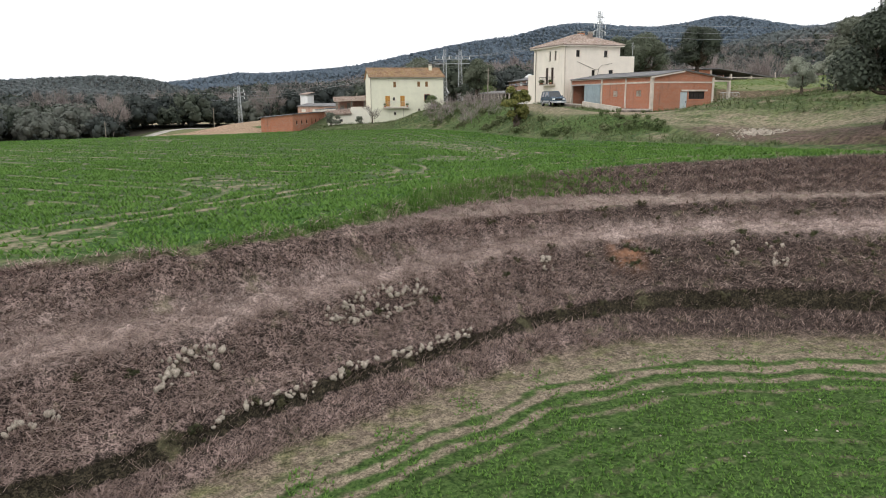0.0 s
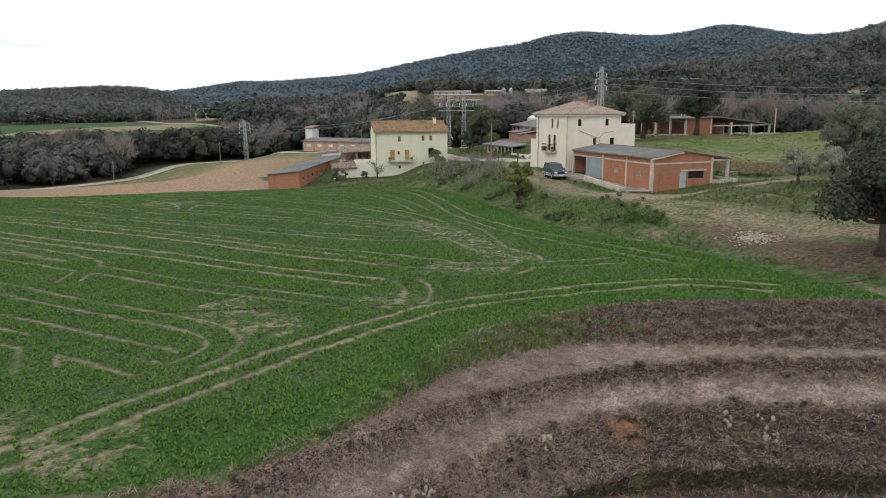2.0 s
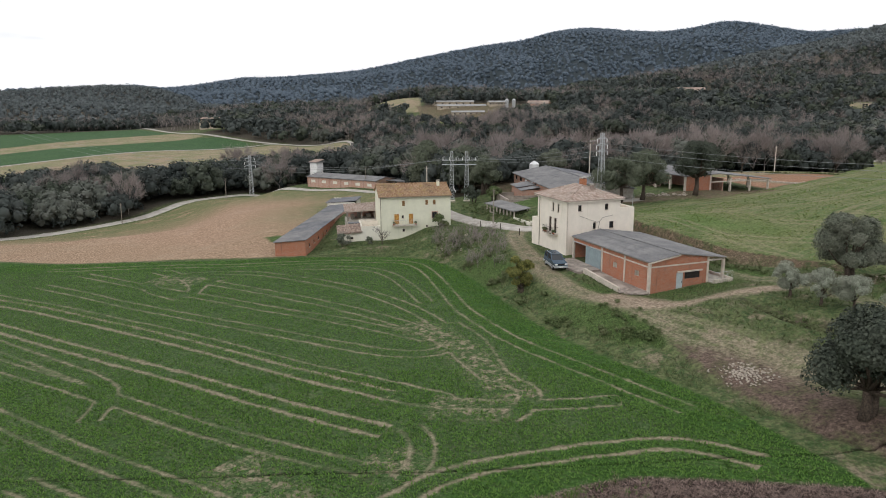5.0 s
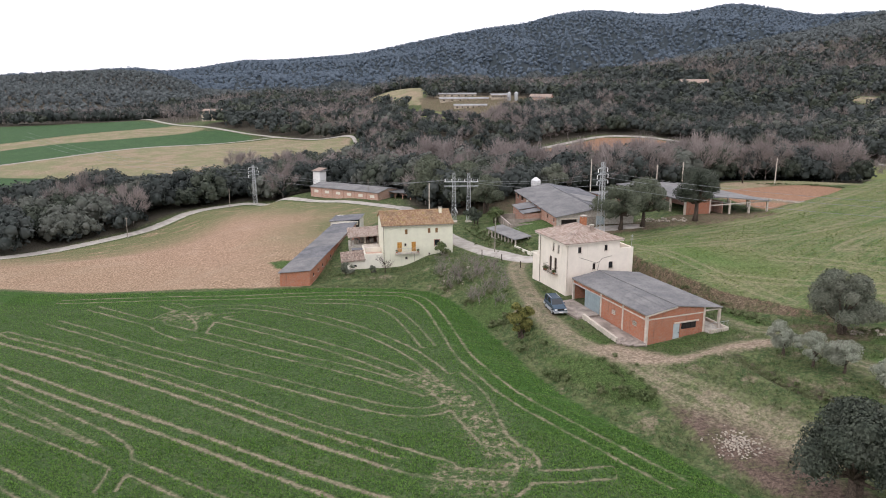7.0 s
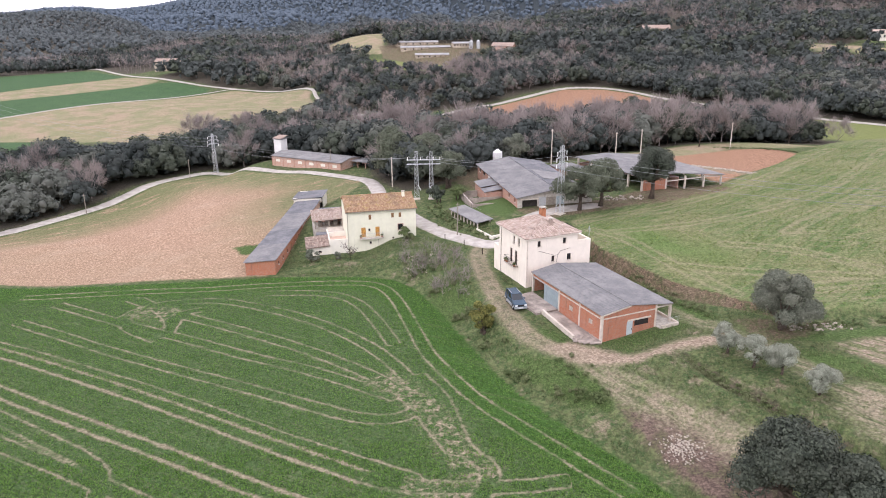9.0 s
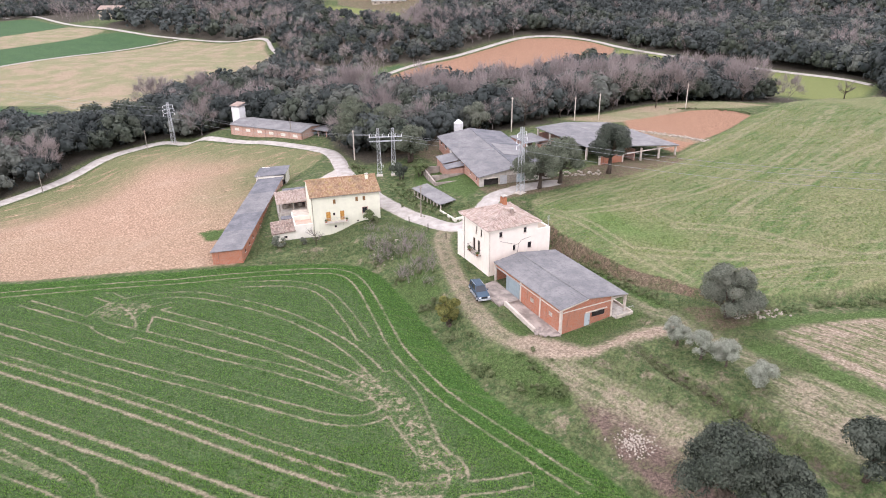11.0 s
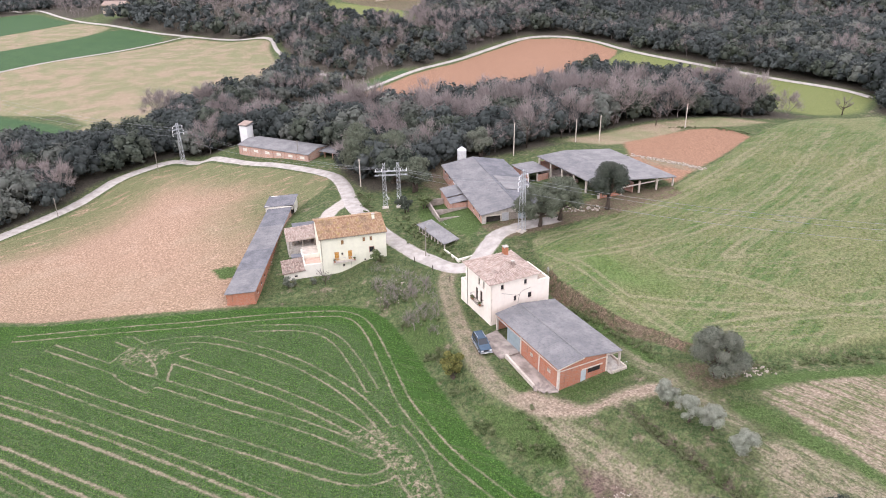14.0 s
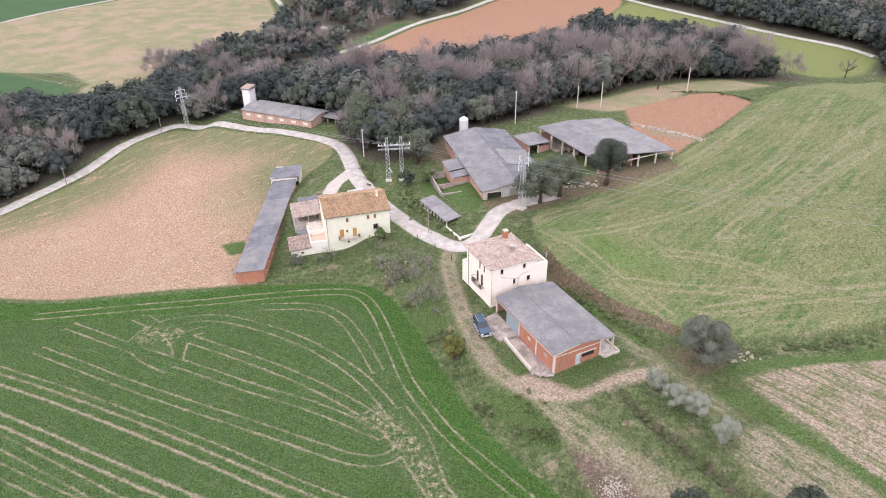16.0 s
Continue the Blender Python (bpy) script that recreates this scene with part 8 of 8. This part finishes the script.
def build_brush():
    rng = np.random.default_rng(8)
    x, y = jitter(-24, 30, 9, 43, 0.105, rng)
    v = terrace_band(x, y)
    bank = ((v > 2.9) & (v < 4.05)) | ((v > 4.95) & (v < 6.1)) | ((v > 6.95) & (v < 7.95)) | ((v > 0.05) & (v < 2.1))
    keep = (v > 0.02) & (v < 7.97) & (rng.uniform(0, 1, len(x)) < np.where(bank, 0.85, 0.6)) & (wave(x, y, 2.2, 43) + rng.normal(size=len(x)) * 0.6 > -0.55)
    x, y, v = x[keep], y[keep], v[keep]
    green = (v > 7) & (ramp(-x, -14, 2) * ramp(x, -14, 0) > rng.uniform(0, 1, len(x)))
    green |= (v < 7) & (rng.uniform(0, 1, len(x)) < 0.6 * ramp(x, 3, 9))
    dry = ~green
    green &= v > 7
    planted("brushwood", blade_protos(rng, 12, 5, 0.17, 0.26, 0.015), x[dry], y[dry], rng.uniform(0.4, 1.5, dry.sum()) * np.where((v[dry] > 4.05) & (v[dry] < 4.95) | (v[dry] > 6.1) & (v[dry] < 6.95), 0.6, 1.0), LEAF_DRY, "dry cut brushwood and dead stalks on the terrace banks", "brushwood", 2, 0.0, 3)
    planted("bank_grass", blade_protos(rng, 6, 5, 0.28, 0.2, 0.025), x[green], y[green], rng.uniform(0.6, 1.5, green.sum()), LEAF_CROP, "green grass and weeds on the terrace banks", "grass", 3, 0.0, 3)
    # cut stalks lying about
    lying = []
    for _ in range(10):
        a, l = rng.uniform(0, 6.28, 7), rng.uniform(0.15, 0.6, 7)
        o = np.stack([rng.uniform(-0.2, 0.2, 7), rng.uniform(-0.2, 0.2, 7), rng.uniform(0.02, 0.1, 7)], 1)
        way = np.stack([np.cos(a), np.sin(a), rng.uniform(-0.1, 0.35, 7)], 1) * l[:, None]
        side = np.stack([-np.sin(a), np.cos(a), 0 * a], 1) * 0.01
        lying.append((np.stack([o - side, o + side, o + way], 1).reshape(-1, 3), np.arange(21).reshape(-1, 3)))
    k = (rng.uniform(0, 1, len(x)) < 0.55 - 0.35 * ramp(x, 3, 9)) & (v > 2.2)
    planted("cut_stalks", lying, x[k], y[k], rng.uniform(0.7, 1.5, k.sum()), STALK, "pale cut stalks lying over the terrace banks", "brushwood", 14, 0.0, 3)
    k = rng.uniform(0, 1, len(x)) < 0.012
    planted("bramble", twig_protos(rng, 8, 6, 3, 1), x[k], y[k], rng.uniform(0.5, 1.2, k.sum()), LEAF_DRY, "tangled dry bramble stems on the terrace banks", "brushwood", 12)
    face = ((v > 3.3) & (v < 4.1)) | ((v > 1.0) & (v < 2.15)) | ((v > 5.2) & (v < 6.05) & (x > 2))
    k = face & (rng.uniform(0, 1, len(x)) < 0.012 + 0.022 * ramp(x, 1, 8)) & (wave(x, y, 3.2, 46) > -0.25)
    planted("ivy", crown_protos(rng, 6, 100, 0.1, 4), x[k], y[k], rng.uniform(0.25, 0.6, k.sum()), LEAF_IVY, "dark ivy and scrub clinging to the terrace walls", "shrubs", 13, 0.5, 3)
    # bushes and weeds on the farm bank
    x, y = jitter(-22, 48, 50, 122, 0.4, rng)
    out = area_distance(x, y, FIELD)
    keep = (out > 0.4) & (line_distance(x, y, TRACK) > 2.2) & (line_distance(x, y, ROAD) > 2.8) & (area_distance(x, y, RIGHT_FIELD) > 0.2)
    keep &= np.minimum(within(x, y, PALE), np.minimum(area_distance(x, y, TRODDEN), area_distance(x, y, BROWN_BANK))) > 0.3
    keep &= within(x, y, FOOTPRINTS) > 0.6
    x, y, out = x[keep], y[keep], out[keep]
    n = wave(x, y, 7, 45) + rng.normal(size=len(x)) * 0.35
    tuft = n > -0.3
    planted("rough_grass", blade_protos(rng, 8, 6, 0.3, 0.3, 0.03), x[tuft], y[tuft], rng.uniform(0.5, 1.3, tuft.sum()), LEAF_SHRUB, "rough green and dry grass on the farm bank", "grass", 4, 0.0, 3)
    thin = rng.uniform(0, 1, len(x)) < 0.53
    bush = thin & (n > 0.75) & (out < 6) & (x > -2) & (y > 62)
    planted("bank_scrub", crown_protos(rng, 6, 110, 0.17, 6), x[bush], y[bush], rng.uniform(0.3, 1.0, bush.sum()), LEAF_SHRUB, "low green scrub and brambles on the farm bank", "shrubs", 5, corners=3)
    grey = thin & (n > 0.35) & (x > -3) & (y > 92) & (out > 1.5) & (out < 9)
    planted("bare_scrub", twig_protos(rng, 6, 7, 3, 2), x[grey], y[grey], rng.uniform(1.2, 3.0, grey.sum()), LEAF_BARE, "grey leafless scrub on the bank below the road", "shrubs", 6)
    hx, hy = [], []
    for line, wide in (([(28.6, 98), (33.2, 91), (36.4, 85.5), (38.4, 81)], 0.7), ([(30.7, 70.5), (31.3, 68.6), (33.3, 63.6), (35.6, 58.7), (38, 54.4)], 0.35), ([(30.2, 68.2), (31.4, 66.6)], 0.6), ([(17.2, 73), (18.6, 69.5), (20, 66)], 0.8), ([(46, 75.6), (54, 76.5), (70, 77)], 0.6), ([(88, 200), (100, 197.5), (107, 188)], 0.7), ([(3.5, 140), (6, 131), (10, 122.5), (13, 117.5)], 1.2), ([(-3, 144), (-5, 160)], 0.8)):
        for (ax, ay), (bx, by) in zip(line, line[1:]):
            k = int(math.hypot(bx - ax, by - ay) * 4)
            u = rng.uniform(0, 1, k)
            hx.append(ax + (bx - ax) * u + rng.normal(size=k) * wide)
            hy.append(ay + (by - ay) * u + rng.normal(size=k) * wide)
    hx, hy = np.concatenate(hx), np.concatenate(hy)
    planted("hedge_scrub", crown_protos(rng, 6, 90, 0.18, 6), hx, hy, rng.uniform(0.25, 0.75, len(hx)), LEAF_SHRUB, "scrubby green hedge on the field banks", "shrubs", 7, corners=3)


def rock(rng, size):
    bm = bmesh.new()
    bmesh.ops.create_icosphere(bm, subdivisions=1, radius=1)
    for v in bm.verts:
        v.co *= rng.uniform(0.75, 1.15)
    bm.verts.ensure_lookup_table()
    co = np.array([v.co[:] for v in bm.verts]) * size
    fs = np.array([[v.index for v in f.verts] for f in bm.faces])
    bm.free()
    return co, fs


def build_stones():
    rng = random.Random(4)
    shapes = []
    for k in range(6):
        co, fs = rock(rng, (1.0, rng.uniform(0.6, 0.9), rng.uniform(0.55, 0.8)))
        ob = mesh_of("stone", co, fs, STONE)
        shapes.append(ob.data)
        bpy.data.objects.remove(ob)
    # patches of dry-stone wall left standing in the banks: x from, to; band from, to; how many
    for x0, x1, v0, v1, count in ((-7.9, -6.3, 3.15, 3.75, 26), (-4.0, -0.6, 3.3, 3.95, 60), (-10.6, -9.6, 3.0, 3.3, 9), (-3.6, 1.0, 2.0, 2.25, 40), (4.0, 4.7, 3.4, 3.8, 12), (14.6, 15.4, 3.3, 3.8, 14), (13.2, 13.6, 3.5, 3.8, 6), (-6.5, -3.8, 1.6, 2.2, 18)):
        wall = thing("dry_stone_wall", Matrix.Identity(4), "remains of a pale dry-stone wall in the terrace bank", "stone wall", "terrace walls")
        for _ in range(int(count * 1.5)):
            x, v = rng.uniform(x0, x1), rng.uniform(v0, v1)
            ys, zs = terrace_edges(np.array([x]))
            k = int(v)
            y = float(ys[k][0] + (ys[k + 1][0] - ys[k][0]) * (v - k))
            s = rng.uniform(0.055, 0.15)
            ob = new("stone", rng.choice(shapes))
            ob.parent = wall
            ob.matrix_basis = pose(x, y - 0.12, ground_at(x, y) + 0.04 + s * 0.3, rng.uniform(0, 360), rng.uniform(0, 360), rng.uniform(0, 360)) @ Matrix.Diagonal((s, s, s, 1))
    xs, ys, ss = [], [], []
    for x0, x1, y0, y1, n, s0, s1 in ((-9, 18, 17, 32, 150, 0.02, 0.06), (44, 52, 74.5, 76.5, 60, 0.1, 0.3), (36, 45, 131, 134, 40, 0.15, 0.5), (-2, 4, 106, 112, 40, 0.1, 0.25)):
        for _ in range(n):
            xs.append(rng.uniform(x0, x1)), ys.append(rng.uniform(y0, y1)), ss.append(rng.uniform(s0, s1))
    for _ in range(170):
        u = rng.uniform(0, 1)
        xs.append(64.3 + 14 * u + rng.gauss(0, 0.7)), ys.append(170.5 - 15 * u + rng.gauss(0, 0.7)), ss.append(rng.uniform(0.12, 0.42))
    for _ in range(260):
        xs.append(rng.gauss(25.2, 0.9)), ys.append(rng.gauss(56.9, 1.0)), ss.append(rng.uniform(0.05, 0.17))
    r2 = random.Random(9)
    protos = [rock(r2, (1, 0.8, 0.6)) for _ in range(5)]
    planted("loose_stones", protos, np.array(xs), np.array(ys), np.array(ss), STONE, "loose pale stones and rubble on the banks", "stones", 10, -0.15, 3)


build_crop()
build_brush()
build_stones()
